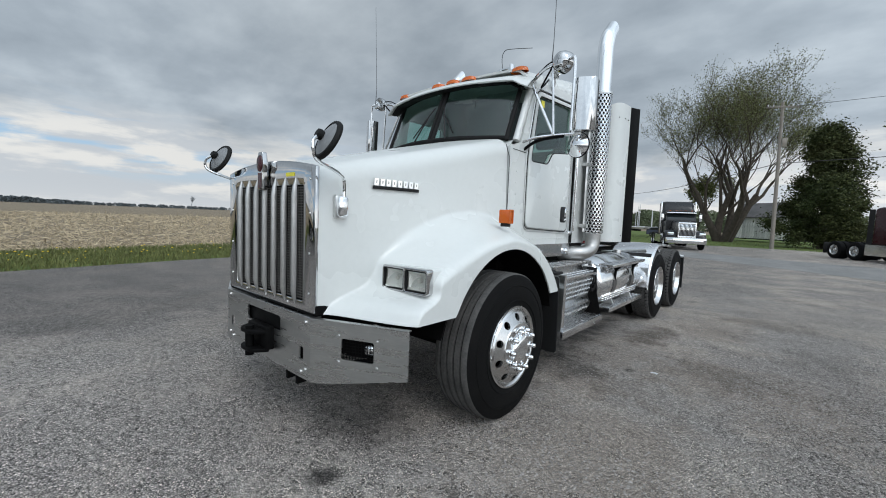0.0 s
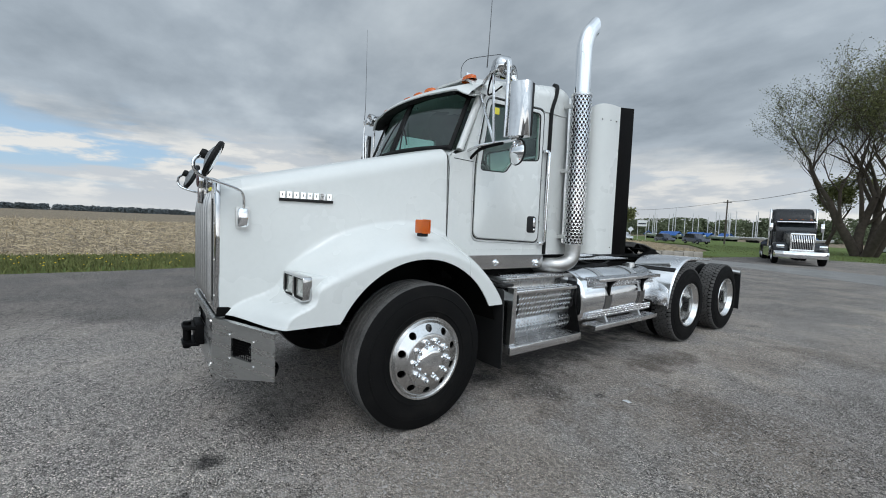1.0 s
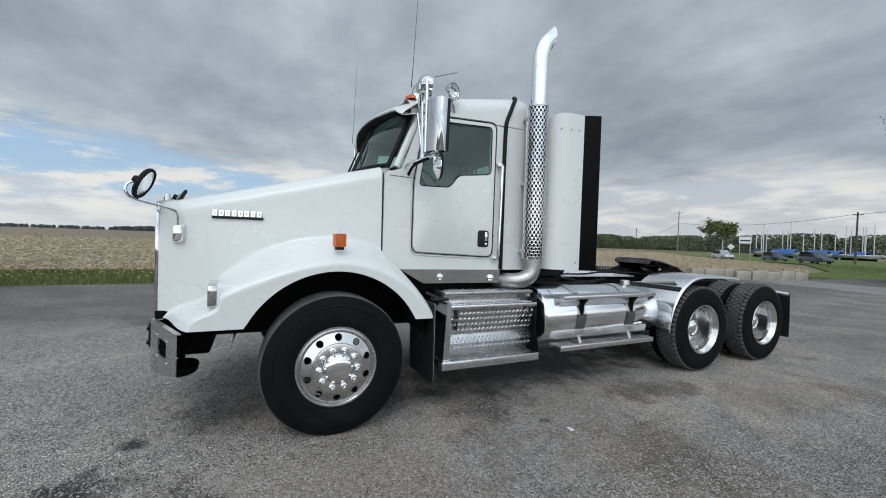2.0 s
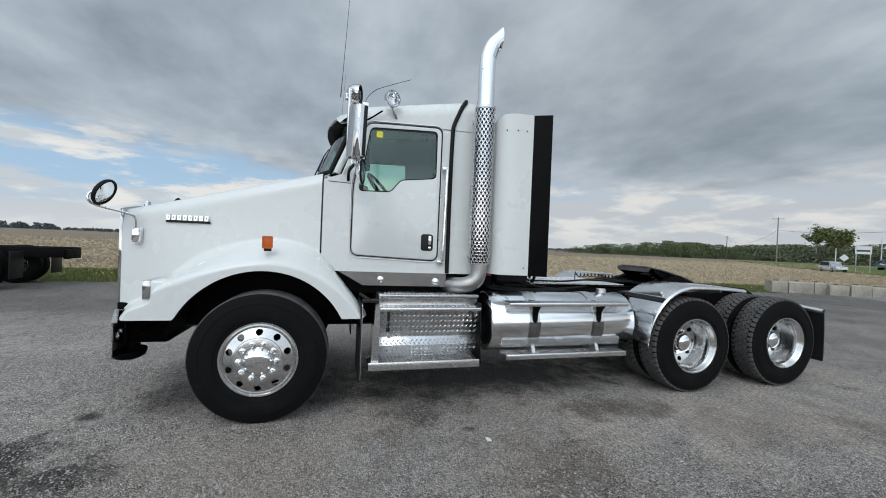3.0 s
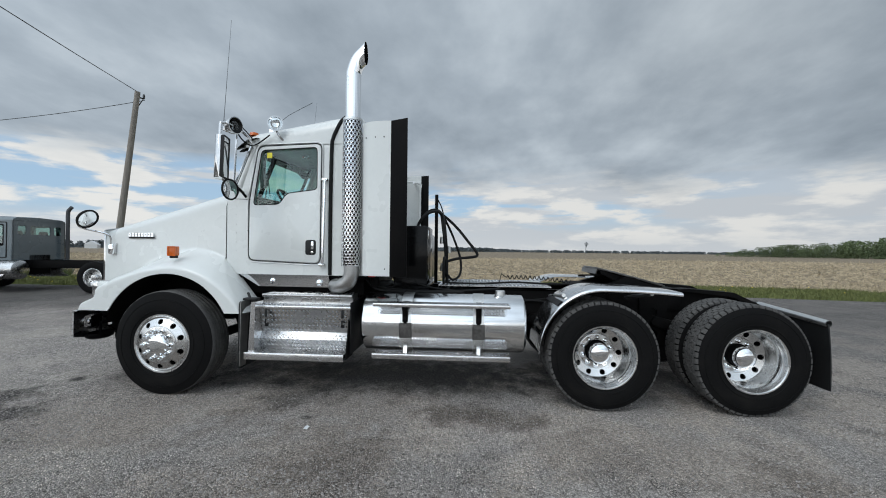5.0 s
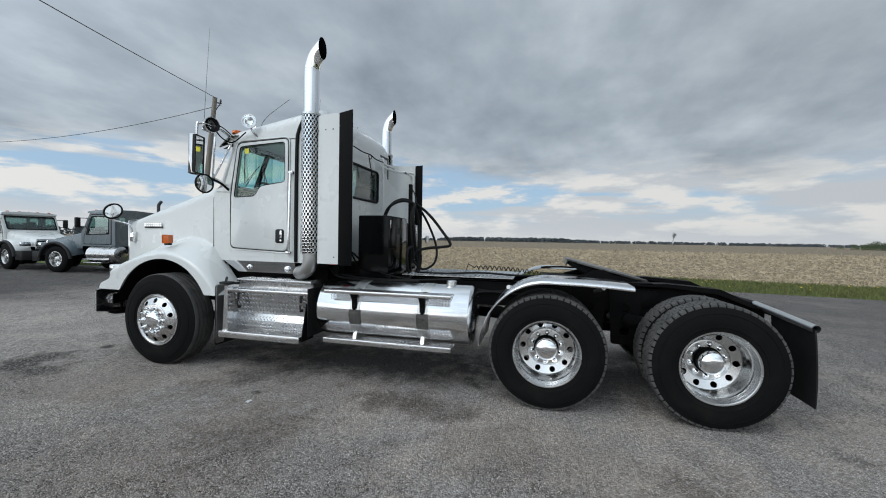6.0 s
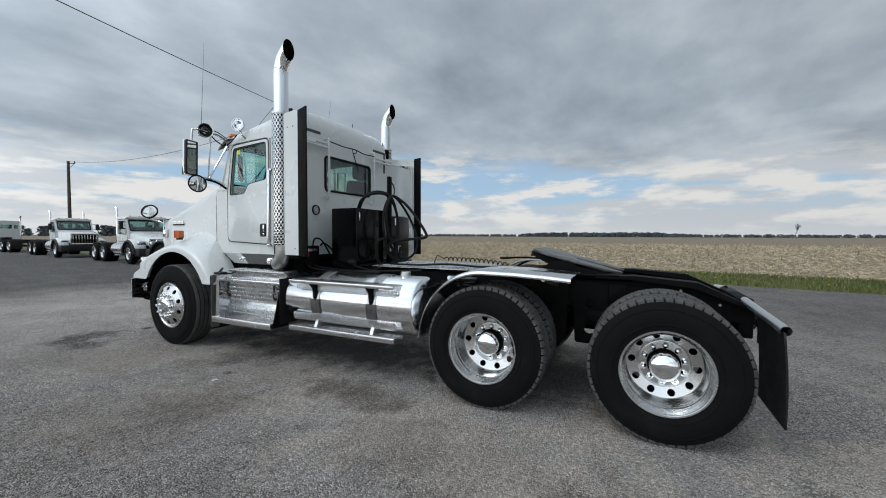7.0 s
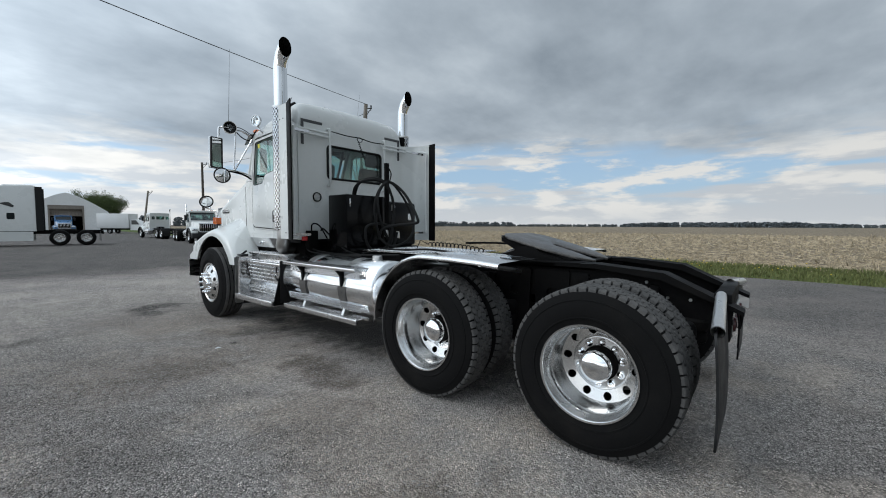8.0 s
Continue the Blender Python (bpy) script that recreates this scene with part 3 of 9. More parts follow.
v.matrix_basis = Matrix.Translation(W(0, 0, 0))
tagged(v, "rough green roadside grass verge", "ground", kind="structure")


def stuff_mesh(name, verts, faces, mat, label, category):
    me = bpy.data.meshes.new(name)
    me.from_pydata(verts, [], faces)
    me.materials.append(mat)
    ob = new(name, me)
    ob.matrix_basis = Matrix.Translation(W(0, 0, 0))
    return tagged(ob, label, category, kind="stuff")


def scatter_blades(rnd, spots, hmin, hmax, width, lean):
    """Thin bent blades, three corners and a tip each."""
    vs, fs = [], []
    for u, v, z in spots:
        h = rnd.uniform(hmin, hmax)
        a, l = rnd.uniform(0, 6.283), rnd.uniform(0, lean) * h
        dx, dy = math.cos(a), math.sin(a)
        b = rnd.uniform(0, 6.283)
        wx, wy = math.cos(b) * width / 2, math.sin(b) * width / 2
        n = len(vs)
        vs += [(u - wx, v - wy, z), (u + wx, v + wy, z), (u + wx * 0.8 + dx * l * 0.4, v + wy * 0.8 + dy * l * 0.4, z + h * 0.6), (u - wx * 0.8 + dx * l * 0.4, v - wy * 0.8 + dy * l * 0.4, z + h * 0.6), (u + dx * l, v + dy * l, z + h)]
        fs += [(n, n + 1, n + 2, n + 3), (n + 3, n + 2, n + 4)]
    return vs, fs


rnd = random.Random(5)


def verge_near(v):
    ks = [(p[1], p[0]) for p in YARD_EDGE[2:14]]
    for (a, x), (b, y) in zip(ks, ks[1:]):
        if a <= v <= b:
            return x + (y - x) * (v - a) / (b - a)
    return -9.5


spots = []
while len(spots) < 70000:
    v = rnd.uniform(-20, 31)
    e = verge_near(v)
    d = rnd.random() ** 0.8 * 5.0
    if v > 20 and d > 4.2:
        continue
    spots.append((e - d + rnd.gauss(0, 0.06), v, -0.06))
vs, fs = scatter_blades(rnd, spots, 0.05, 0.17, 0.024, 0.9)
stuff_mesh("grass", vs, fs, GRASS, "tufts of green roadside grass", "grass")
spots = []
for k in range(9000):
    u, v = rnd.uniform(-30, 40), rnd.uniform(38, 75)
    if u > along(((32, -9.7), (45.5, -12.4), (60, -19.2), (68, -23.3), (75.7, -33.5)), v):
        spots.append((u, v, -0.06))
vs, fs = scatter_blades(rnd, spots, 0.05, 0.16, 0.05, 0.7)
stuff_mesh("grass", vs, fs, GRASS, "short green lawn beyond the yard", "grass")
vs, fs = [], []
for k in range(230):
    v = rnd.choice((rnd.uniform(-8, 8), rnd.uniform(-20, 30)))
    u = verge_near(v) - rnd.uniform(0.2, 3.5)
    z, r, n = rnd.uniform(0.10, 0.24), rnd.uniform(0.018, 0.032), len(vs)
    vs += [(u + r * math.cos(a), v + r * math.sin(a), z) for a in (0, 1.05, 2.1, 3.14, 4.19, 5.24)] + [(u, v, z + r * 0.5), (u, v, z - r * 0.4)]
    fs += [(n + i, n + (i + 1) % 6, n + 6) for i in range(6)] + [(n + (i + 1) % 6, n + i, n + 7) for i in range(6)]
stuff_mesh("dandelions", vs, fs, DANDELION, "small yellow dandelion heads in the grass", "flowers")
spots = []
while len(spots) < 90000:
    d = rnd.random() ** 2.2 * 75
    spots.append((-14.2 - d + rnd.gauss(0, 0.3), rnd.uniform(-45 - d, 45 + d * 1.6), -0.22))
vs, fs = [], []
for u, v, z in spots:                            # chopped stalks lying about, a few upright
    far = (-u - 14) / 75
    L, w = rnd.uniform(0.10, 0.38) * (1 + far), rnd.uniform(0.010, 0.024) * (1 + 2.2 * far)
    a, tilt = rnd.uniform(0, 6.283), (abs(rnd.gauss(0, 0.22)) if rnd.random() < 0.82 else rnd.uniform(0.6, 1.5))
    dx, dy, dz = math.cos(a) * math.cos(tilt) * L, math.sin(a) * math.cos(tilt) * L, math.sin(tilt) * L
    px, py = -math.sin(a) * w, math.cos(a) * w
    n = len(vs)
    vs += [(u, v, z + 0.01), (u + px, v + py, z + 0.015), (u + dx + px, v + dy + py, z + dz + 0.015), (u + dx, v + dy, z + dz + 0.01), (u + px * 0.5, v + py * 0.5, z + 0.015 + w), (u + dx + px * 0.5, v + dy + py * 0.5, z + dz + 0.015 + w)]
    fs += [(n, n + 3, n + 5, n + 4), (n + 1, n + 4, n + 5, n + 2)]
stuff_mesh("corn_stubble", vs, fs, STRAW, "pale chopped corn stalks strewn over the field", "stubble")

vs, fs = [], []
for k in range(95000):                           # loose stones on the yard, thickest where the yard is walked
    u, v = (rnd.uniform(0.9, 4.6), rnd.uniform(-3.4, 8.2)) if k % 6 else (rnd.uniform(-3.5, 5.2), rnd.uniform(-4.5, 9.5))
    if u < 2.4 and 0 < v < 6.3 and rnd.random() < 0.6:
        continue
    r = rnd.choice((0.004, 0.0045, 0.005, 0.006, 0.007, 0.009)) * rnd.uniform(0.8, 1.3)
    n, a = len(vs), rnd.uniform(0, 6.283)
    for i in range(4):
        q = r * rnd.uniform(0.7, 1.3)
        vs.append((u + q * math.cos(a + i * 1.57), v + q * math.sin(a + i * 1.57), r * 0.1))
    vs.append((u + rnd.uniform(-0.3, 0.3) * r, v + rnd.uniform(-0.3, 0.3) * r, r * rnd.uniform(0.6, 1.0)))
    fs += [(n, n + 1, n + 4), (n + 1, n + 2, n + 4), (n + 2, n + 3, n + 4), (n + 3, n, n + 4)]
stuff_mesh("gravel", vs, fs, STONE, "loose crushed stones on the yard", "gravel")


# ---- the white tractor ----
truck = thing("semi_truck", W(0, 0, 0), 0, "white day-cab semi tractor with chrome stacks and polished wheels", "truck")
R_TYRE = 0.530


# -- wheels --
def tyre_mesh(drive, R=R_TYRE, tread_only=False):
    """A tyre lying round z, outer face at z = 0, inwards to z = -0.29."""
    bm, w = B(), 0.285 if drive else 0.312
    side = [(0.297, -0.004), (0.318, 0.004), (0.36, 0.012), (0.42, 0.010), (0.47, -0.002), (0.500, -0.014)]
    if drive:
        prof = side + [(R - 0.028, -0.022), (R - 0.017, -0.034), (R - 0.016, -w + 0.034), (R - 0.028, -w + 0.022)]
    else:
        prof = side + [(R - 0.012, -0.020), (R - 0.003, -0.030)]
        ribs = [(R - 0.012, -0.020), (R - 0.003, -0.030)]
        for c in (-0.072, -0.128, -0.184, -0.240):
            ribs += [(R, c + 0.0105), (R - 0.022, c + 0.007), (R - 0.022, c - 0.007), (R, c - 0.0105)]
        ribs += [(R - 0.003, -w + 0.030), (R - 0.012, -w + 0.020)]
        prof += [(R - 0.017, -0.05), (R - 0.017, -w + 0.05), (R - 0.003, -w + 0.030), (R - 0.012, -w + 0.020)]
    prof += [(r, -w - z) for r, z in reversed(side)]
    if tread_only and not drive:
        lathe(bm, ribs, None, 96)
        return bm
    if not tread_only:
        lathe(bm, prof, None, 96)
    for r in (0.345, 0.452) if not tread_only else ():        # moulded rings on the sidewall
        q = 0.0 if r < 0.4 else -0.0085
        lathe(bm, [(r - 0.006, 0.0085 + q), (r - 0.003, 0.0145 + q), (r + 0.003, 0.0145 + q), (r + 0.006, 0.0085 + q)], None, 96)
    if tread_only:
        rows = [(-0.020, -0.066), (-0.073, -0.115), (-0.122, -0.163), (-0.170, -0.212), (-0.219, -0.265)]
        n = 54
        for j, (a, b) in enumerate(rows):
            edge = j in (0, 4)
            for i in range(n):
                t0 = 2 * math.pi * (i + 0.5 * (j % 2)) / n
                dt = 2 * math.pi / n * (0.80 if edge else 0.86)
                sk = (0.012 if j % 2 else -0.012) * (0.4 if edge else 1)
                lo_, hi_ = (a, b) if j == 0 else (b, a)       # lo_: the outer edge of a shoulder block
                mid = (a + b) / 2
                if edge:
                    shape = [(0.0, lo_), (1.0, lo_), (1.0, mid), (0.78, hi_), (0.22, hi_), (0.0, mid)]
                else:
                    shape = [(-0.10, mid), (0.14, a + 0.004), (0.86, a + 0.004), (1.10, mid), (0.86, b - 0.004), (0.14, b - 0.004)]
                rings = []
                for rr, ins in ((R - 0.020, 1.0), (R - 0.002, 0.97), (R, 0.90)):
                    ring = []
                    for f_, z in shape:
                        th = t0 + dt * (0.5 + (f_ - 0.5) * ins)
                        q = rr - (0.010 if edge and z == lo_ else 0.0)
                        ring.append(bm.verts.new((q * math.cos(th + sk * (z - mid) * 30), q * math.sin(th + sk * (z - mid) * 30), mid + (z - mid) * ins)))
                    rings.append(ring)
                for lo, hi in zip(rings, rings[1:]):
                    for k in range(6):
                        bm.faces.new((lo[k], lo[(k + 1) % 6], hi[(k + 1) % 6], hi[k]))
                bm.faces.new(rings[-1])
    return bm


def holed_disc(bm, r0, z0, r1, z1, rh, hole, n=10):
    """A dished ring with round hand holes, its edges turned inwards."""
    rows, per = [], 12
    for i in range(n):
        c = 2 * math.pi * (i + 0.5) / n
        def put(r, th):
            f = (r - r0) / (r1 - r0)
            return Vector((r * math.cos(th), r * math.sin(th), z0 + (z1 - z0) * f))
        ring_o, ring_h, ring_b = [], [], []
        hw = math.pi / n
        for k in range(16):
            a = 2 * math.pi * k / 16
            dx, dy = math.cos(a), math.sin(a)
            s = 1 / max(abs(dx), abs(dy))
            rr = rh + (dx * s) * ((r1 - rh) if dx > 0 else (rh - r0))
            ring_o.append(put(rr, c + dy * s * hw))
            ring_h.append(put(rh + hole * dx, c + hole * dy / rh))
            ring_b.append(put(rh + hole * dx, c + hole * dy / rh) - Vector((0, 0, 0.022)))
        grid(bm, [ring_o, ring_h, ring_b], close_u=True)
    bmesh.ops.remove_doubles(bm, verts=bm.verts, dist=1e-4)


def make_wheel(front, drive):
    """An Empty-less wheel: rim mesh as the part, with tyre, hub and nuts under it. z points outwards."""
    bm = B()
    if front:
        lathe(bm, [(0.300, -0.25), (0.300, -0.006), (0.306, 0.003), (0.303, 0.010), (0.290, 0.009), (0.281, 0.0), (0.276, -0.010), (0.272, -0.008), (0.262, 0.010)], None, 64)
        holed_disc(bm, 0.190, 0.046, 0.262, 0.010, 0.228, 0.027)
        lathe(bm, [(0.190, 0.046), (0.186, 0.053), (0.176, 0.056), (0.10, 0.056), (0.0, 0.056)], None, 64)
    else:
        lathe(bm, [(0.300, -0.27), (0.300, -0.006), (0.306, 0.003), (0.303, 0.010), (0.292, 0.009), (0.284, 0.000), (0.281, -0.026), (0.268, -0.040), (0.262, -0.060), (0.266, -0.110), (0.268, -0.215), (0.256, -0.240)], None, 72)
        holed_disc(bm, 0.182, -0.264, 0.256, -0.240, 0.219, 0.0265)
        lathe(bm, [(0.182, -0.264), (0.176, -0.259), (0.168, -0.258), (0.09, -0.258)], None, 64)
    rim = part("wheel", bm, RIM, truck, "polished aluminium wheel with ten hand holes" if not front else "polished aluminium steer wheel with ten hand holes")
    ty = part("tyre", tyre_mesh(drive, R_TYRE if drive else 0.541), RUBBER, rim, "worn black drive tyre with block tread" if drive else "black ribbed steer tyre")
    if not drive:
        part("tread", tyre_mesh(False, 0.542, True), TREADRUBBER, rim, "worn grey tread of straight ribs")
    if drive:
        tagged(part("tread", tyre_mesh(True, R_TYRE, True), TREADRUBBER, rim, "staggered rubber tread blocks"), kind="stuff")
    bm = B()
    zc = 0.056 if front else -0.258
    if front:
        lathe(bm, [(0.112, zc), (0.111, zc + 0.010), (0.104, zc + 0.022), (0.088, zc + 0.032), (0.060, zc + 0.039), (0.030, zc + 0.042), (0.0, zc + 0.043)], None, 48)
    else:
        lathe(bm, [(0.096, zc + 0.085), (0.101, zc + 0.087), (0.101, zc + 0.120), (0.094, zc + 0.138), (0.070, zc + 0.152), (0.035, zc + 0.159), (0.0, zc + 0.161)], None, 48)
    part("hub_cap", bm, CHROME, rim, "chrome hub cap")
    if not front:
        bm = B()
        lathe(bm, [(0.116, zc - 0.002), (0.114, zc + 0.02), (0.104, zc + 0.03), (0.100, zc + 0.088), (0.0, zc + 0.088)], None, 36)
        part("hub", bm, BLACK, rim, "dark steel wheel hub")
    nut = B()
    k = 1.0 if front else 0.62
    lathe(nut, [(0.0, 0.058 * k), (0.010, 0.057 * k), (0.0155, 0.050 * k), (0.0175, 0.016), (0.024, 0.012), (0.025, 0.0)], None, 12)
    first = None
    for i in range(10):
        a = 2 * math.pi * i / 10
        mm = Matrix.Translation((0.1425 * math.cos(a), 0.1425 * math.sin(a), zc))
        if first is None:
            first = part("lug_nut", nut, CHROME, rim, "chrome lug nut")
            first.matrix_basis = mm
        else:
            again(first, rim, mm)
    return rim


def wheel_at(src, u, v, turn, spin=0.0, z=R_TYRE - 0.004):
    m = Matrix.Translation((u, v, z)) @ Matrix.Rotation(radians(turn), 4, "Z") @ AX @ Matrix.Rotation(radians(spin), 4, "Z")
    if src.matrix_basis == Matrix.Identity(4):
        src.matrix_basis = m
        return src
    return again(src, truck, m)


steer = make_wheel(True, False)
wheel_at(steer, 1.218, 0.0, 0, 18, 0.537)
wheel_at(steer, -1.218, 0.0, 180, 40, 0.537)
drive_wheel = make_wheel(False, True)
for i, v in enumerate((4.456, 5.826)):
    wheel_at(drive_wheel, 1.226, v + 0.006, 0, -2 - 2 * i)
    wheel_at(drive_wheel, -1.215, v, 180, 50 - 30 * i)
bm = tyre_mesh(True)
inner = part("inner_tyre", bm, RUBBER, truck, "black inner dual tyre with block tread")
tagged(part("tread", tyre_mesh(True, R_TYRE, True), TREADRUBBER, inner), kind="stuff")
inner.matrix_basis = Matrix.Translation((0.88, 4.456, R_TYRE - 0.004)) @ AX @ Matrix.Rotation(0.4, 4, "Z")
for u, v, s in ((0.88, 5.826, 1), (-0.60, 4.456, 2), (-0.60, 5.826, 3)):
    again(inner, truck, Matrix.Translation((u, v, R_TYRE - 0.004)) @ AX @ Matrix.Rotation(s, 4, "Z"))
for v in (4.456, 5.826):
    bm = B()
    tube(bm, [(-0.98, v, 0.53), (0.98, v, 0.53)], 0.075, 16)
    lathe(bm, [(0.0, 0.24), (0.12, 0.20), (0.19, 0.08), (0.20, 0.0), (0.19, -0.10), (0.0, -0.2)], Matrix.Translation((0.03, v, 0.53)) @ Matrix.Rotation(radians(90), 4, "X"), 24)
    for u in (0.62, -0.62):
        lathe(bm, [(0.0, -0.10), (0.21, -0.10), (0.21, 0.12), (0.0, 0.12)], Matrix.Translation((u, v, 0.53)) @ AX, 24)
    part("axle", bm, BLACK, truck, "black drive axle with differential housing")
bm = B()
tube(bm, [(-1.0, 0, 0.50), (-0.5, 0, 0.44), (0.5, 0, 0.44), (1.0, 0, 0.50)], 0.06, 12)
for u in (0.94, -0.94):
    lathe(bm, [(0.0, -0.08), (0.21, -0.08), (0.21, 0.07), (0.0, 0.07)], Matrix.Translation((u, 0, 0.53)) @ AX, 24)
part("axle", bm, BLACK, truck, "black front axle beam")

# -- frame --
RAIL = [(-1.20, 0.62), (-1.20, 0.86), (-0.5, 1.02), (0.6, 1.03), (5.62, 1.115), (6.05, 1.075), (6.50, 0.90), (6.50, 0.78), (6.15, 0.80), (5.9, 0.84), (0.5, 0.76), (-0.5, 0.74)]
for s in (1, -1):
    bm = B()
    plate(bm, "yz", RAIL, s * 0.43, s * 0.421)
    box(bm, min(s * 0.34, s * 0.43), max(s * 0.34, s * 0.43), 0.6, 5.6, 1.075, 1.088)
    part("frame_rail", bm, BLACK, truck, "black steel frame rail")
    bm = B()
    plate(bm, "yz", [(5.30, 1.118), (5.62, 1.135), (6.10, 1.10), (6.56, 0.885), (6.56, 0.86), (6.08, 1.05), (5.62, 1.10), (5.30, 1.10)], s * 0.335, s * 0.50)
    part("frame_end", bm, BLACK, truck, "sloping black approach ramp at the frame's end")
for v in (0.9, 2.2, 3.4, 5.14, 6.44):
    bm = B()
    box(bm, -0.42, 0.42, v - 0.05, v + 0.05, 0.80 if v < 6 else 0.66, 0.98, 0.01)
    part("crossmember", bm, BLACK, truck)
bm = B()
box(bm, -0.52, 0.52, -1.05, 0.35, 0.66, 1.45, 0.08)
box(bm, -0.36, 0.36, 0.2, 2.2, 0.62, 1.12, 0.1)
tube(bm, [(0, 2.1, 0.78), (0, 4.4, 0.60)], 0.06, 12)
tube(bm, [(0, 4.5, 0.58), (0, 5.7, 0.56)], 0.05, 12)
part("drivetrain", bm, BLACK, truck, "dark engine, gearbox and drive shaft")
for s in (1, -1):                               # suspension beams, air bags, dampers
    for v in (4.456, 5.826):
        bm = B()
        plate(bm, "yz", rpoly([(v - 0.62, 0.72), (v - 0.30, 0.62), (v + 0.1, 0.40), (v + 0.46, 0.42), (v + 0.46, 0.52), (v + 0.16, 0.56), (v - 0.26, 0.74), (v - 0.58, 0.82)], 0.04), s * 0.40, s * 0.50, bev=0.008)
        part("suspension_arm", bm, BLACK, truck)
        bm = B()
        lathe(bm, [(0.0, 0.0), (0.10, 0.0), (0.115, 0.03), (0.12, 0.08), (0.10, 0.11), (0.12, 0.14), (0.118, 0.2), (0.10, 0.23), (0, 0.23)], Matrix.Translation((s * 0.45, v + 0.36, 0.53)), 24)
        part("air_bag", bm, RUBBER, truck)
        bm = B()
        tube(bm, [(s * 0.50, v + 0.10, 0.46), (s * 0.48, v + 0.22, 1.0)], 0.035, 10)
        part("damper", bm, BLACK, truck)
    for v in (4.9, 5.25):
        bm = B()
        plate(bm, "yz", rpoly([(v - 0.13, 0.48), (v + 0.13, 0.48), (v + 0.16, 1.06), (v - 0.16, 1.06)], 0.03), s * 0.435, s * 0.458, holes=[circle(v, 0.62, 0.05), circle(v, 0.86, 0.045)])
        part("hanger_bracket", bm, BLACK, truck)

for s in (1, -1):                               # bolt heads and small brackets on the rails
    bolts("bolt", [(s * 0.431, v, z) for v in (4.62, 4.74, 5.40, 5.55, 5.98, 6.12, 6.26) for z in (0.92, 1.02) if not (v > 6.1 and z > 1.0)], (s, 0, 0), STEEL, truck, 0.012, 0.012)
    for v in (4.70, 5.46):
        bm = B()
        plate(bm, "yz", rrect(v - 0.10, v + 0.10, 0.88, 1.05, 0.02), min(s * 0.432, s * 0.444), max(s * 0.432, s * 0.444), bev=0.003)
        part("gusset_plate", bm, BLACK, truck)
    for v in (2.9, 3.6, 4.2):
        bm = B()
        tube(bm, curve([(s * 0.45, v - 0.5, 0.98), (s * 0.47, v, 0.95), (s * 0.45, v + 0.5, 0.99)], 4), 0.012, 6)
        part("air_line", bm, GASKET, truck)

# -- bonnet and fenders --
V0, V1 = -1.245, 0.425


def bonnet_top(v):
    return 1.775 + 0.257 * (v - V0)


def bonnet_half(v):
    return 0.605 + 0.141 * (min(v, V1) - V0)


def fender_line(v):
    if v > 0:
        return 0.545 + math.sqrt(max(0.0001, 0.93 ** 2 - v * v))
    return along([(-1.24, 0.90), (-1.05, 1.05), (-0.90, 1.17), (-0.70, 1.28), (-0.50, 1.36), (-0.25, 1.435), (0.0, 1.475)], v)


def side_u(v, z):
    base = bonnet_half(v) - 0.02 * sstep(1.3, 2.2, z)
    s = min(1.0, max(0.0, (fender_line(v) + 0.055 - z) / 0.225))
    f = sstep(0, 1, s) ** 0.85
    lo = along([(0.86, -1.215), (0.93, -1.13), (1.0, -0.945), (1.09, -0.862), (1.16, -0.835), (1.24, -0.76), (1.34, -0.67), (1.45, -0.60)], z)
    hi = lo + along([(0.86, 0.24), (0.97, 0.17), (1.08, 0.085), (1.16, 0.13), (1.24, 0.26), (1.3, 0.34)], z)
    g = min(1.0, max(0.0, (v - lo) / (hi - lo)))
    return base + (1.185 - base) * f * (g * g * (3 - 2 * g) * 0.6 + g * 0.4)


def arch(v):
    return max(0.855, 0.53 + 0.725 * math.sqrt(max(0.0, 1 - (v / 0.715) ** 2)))


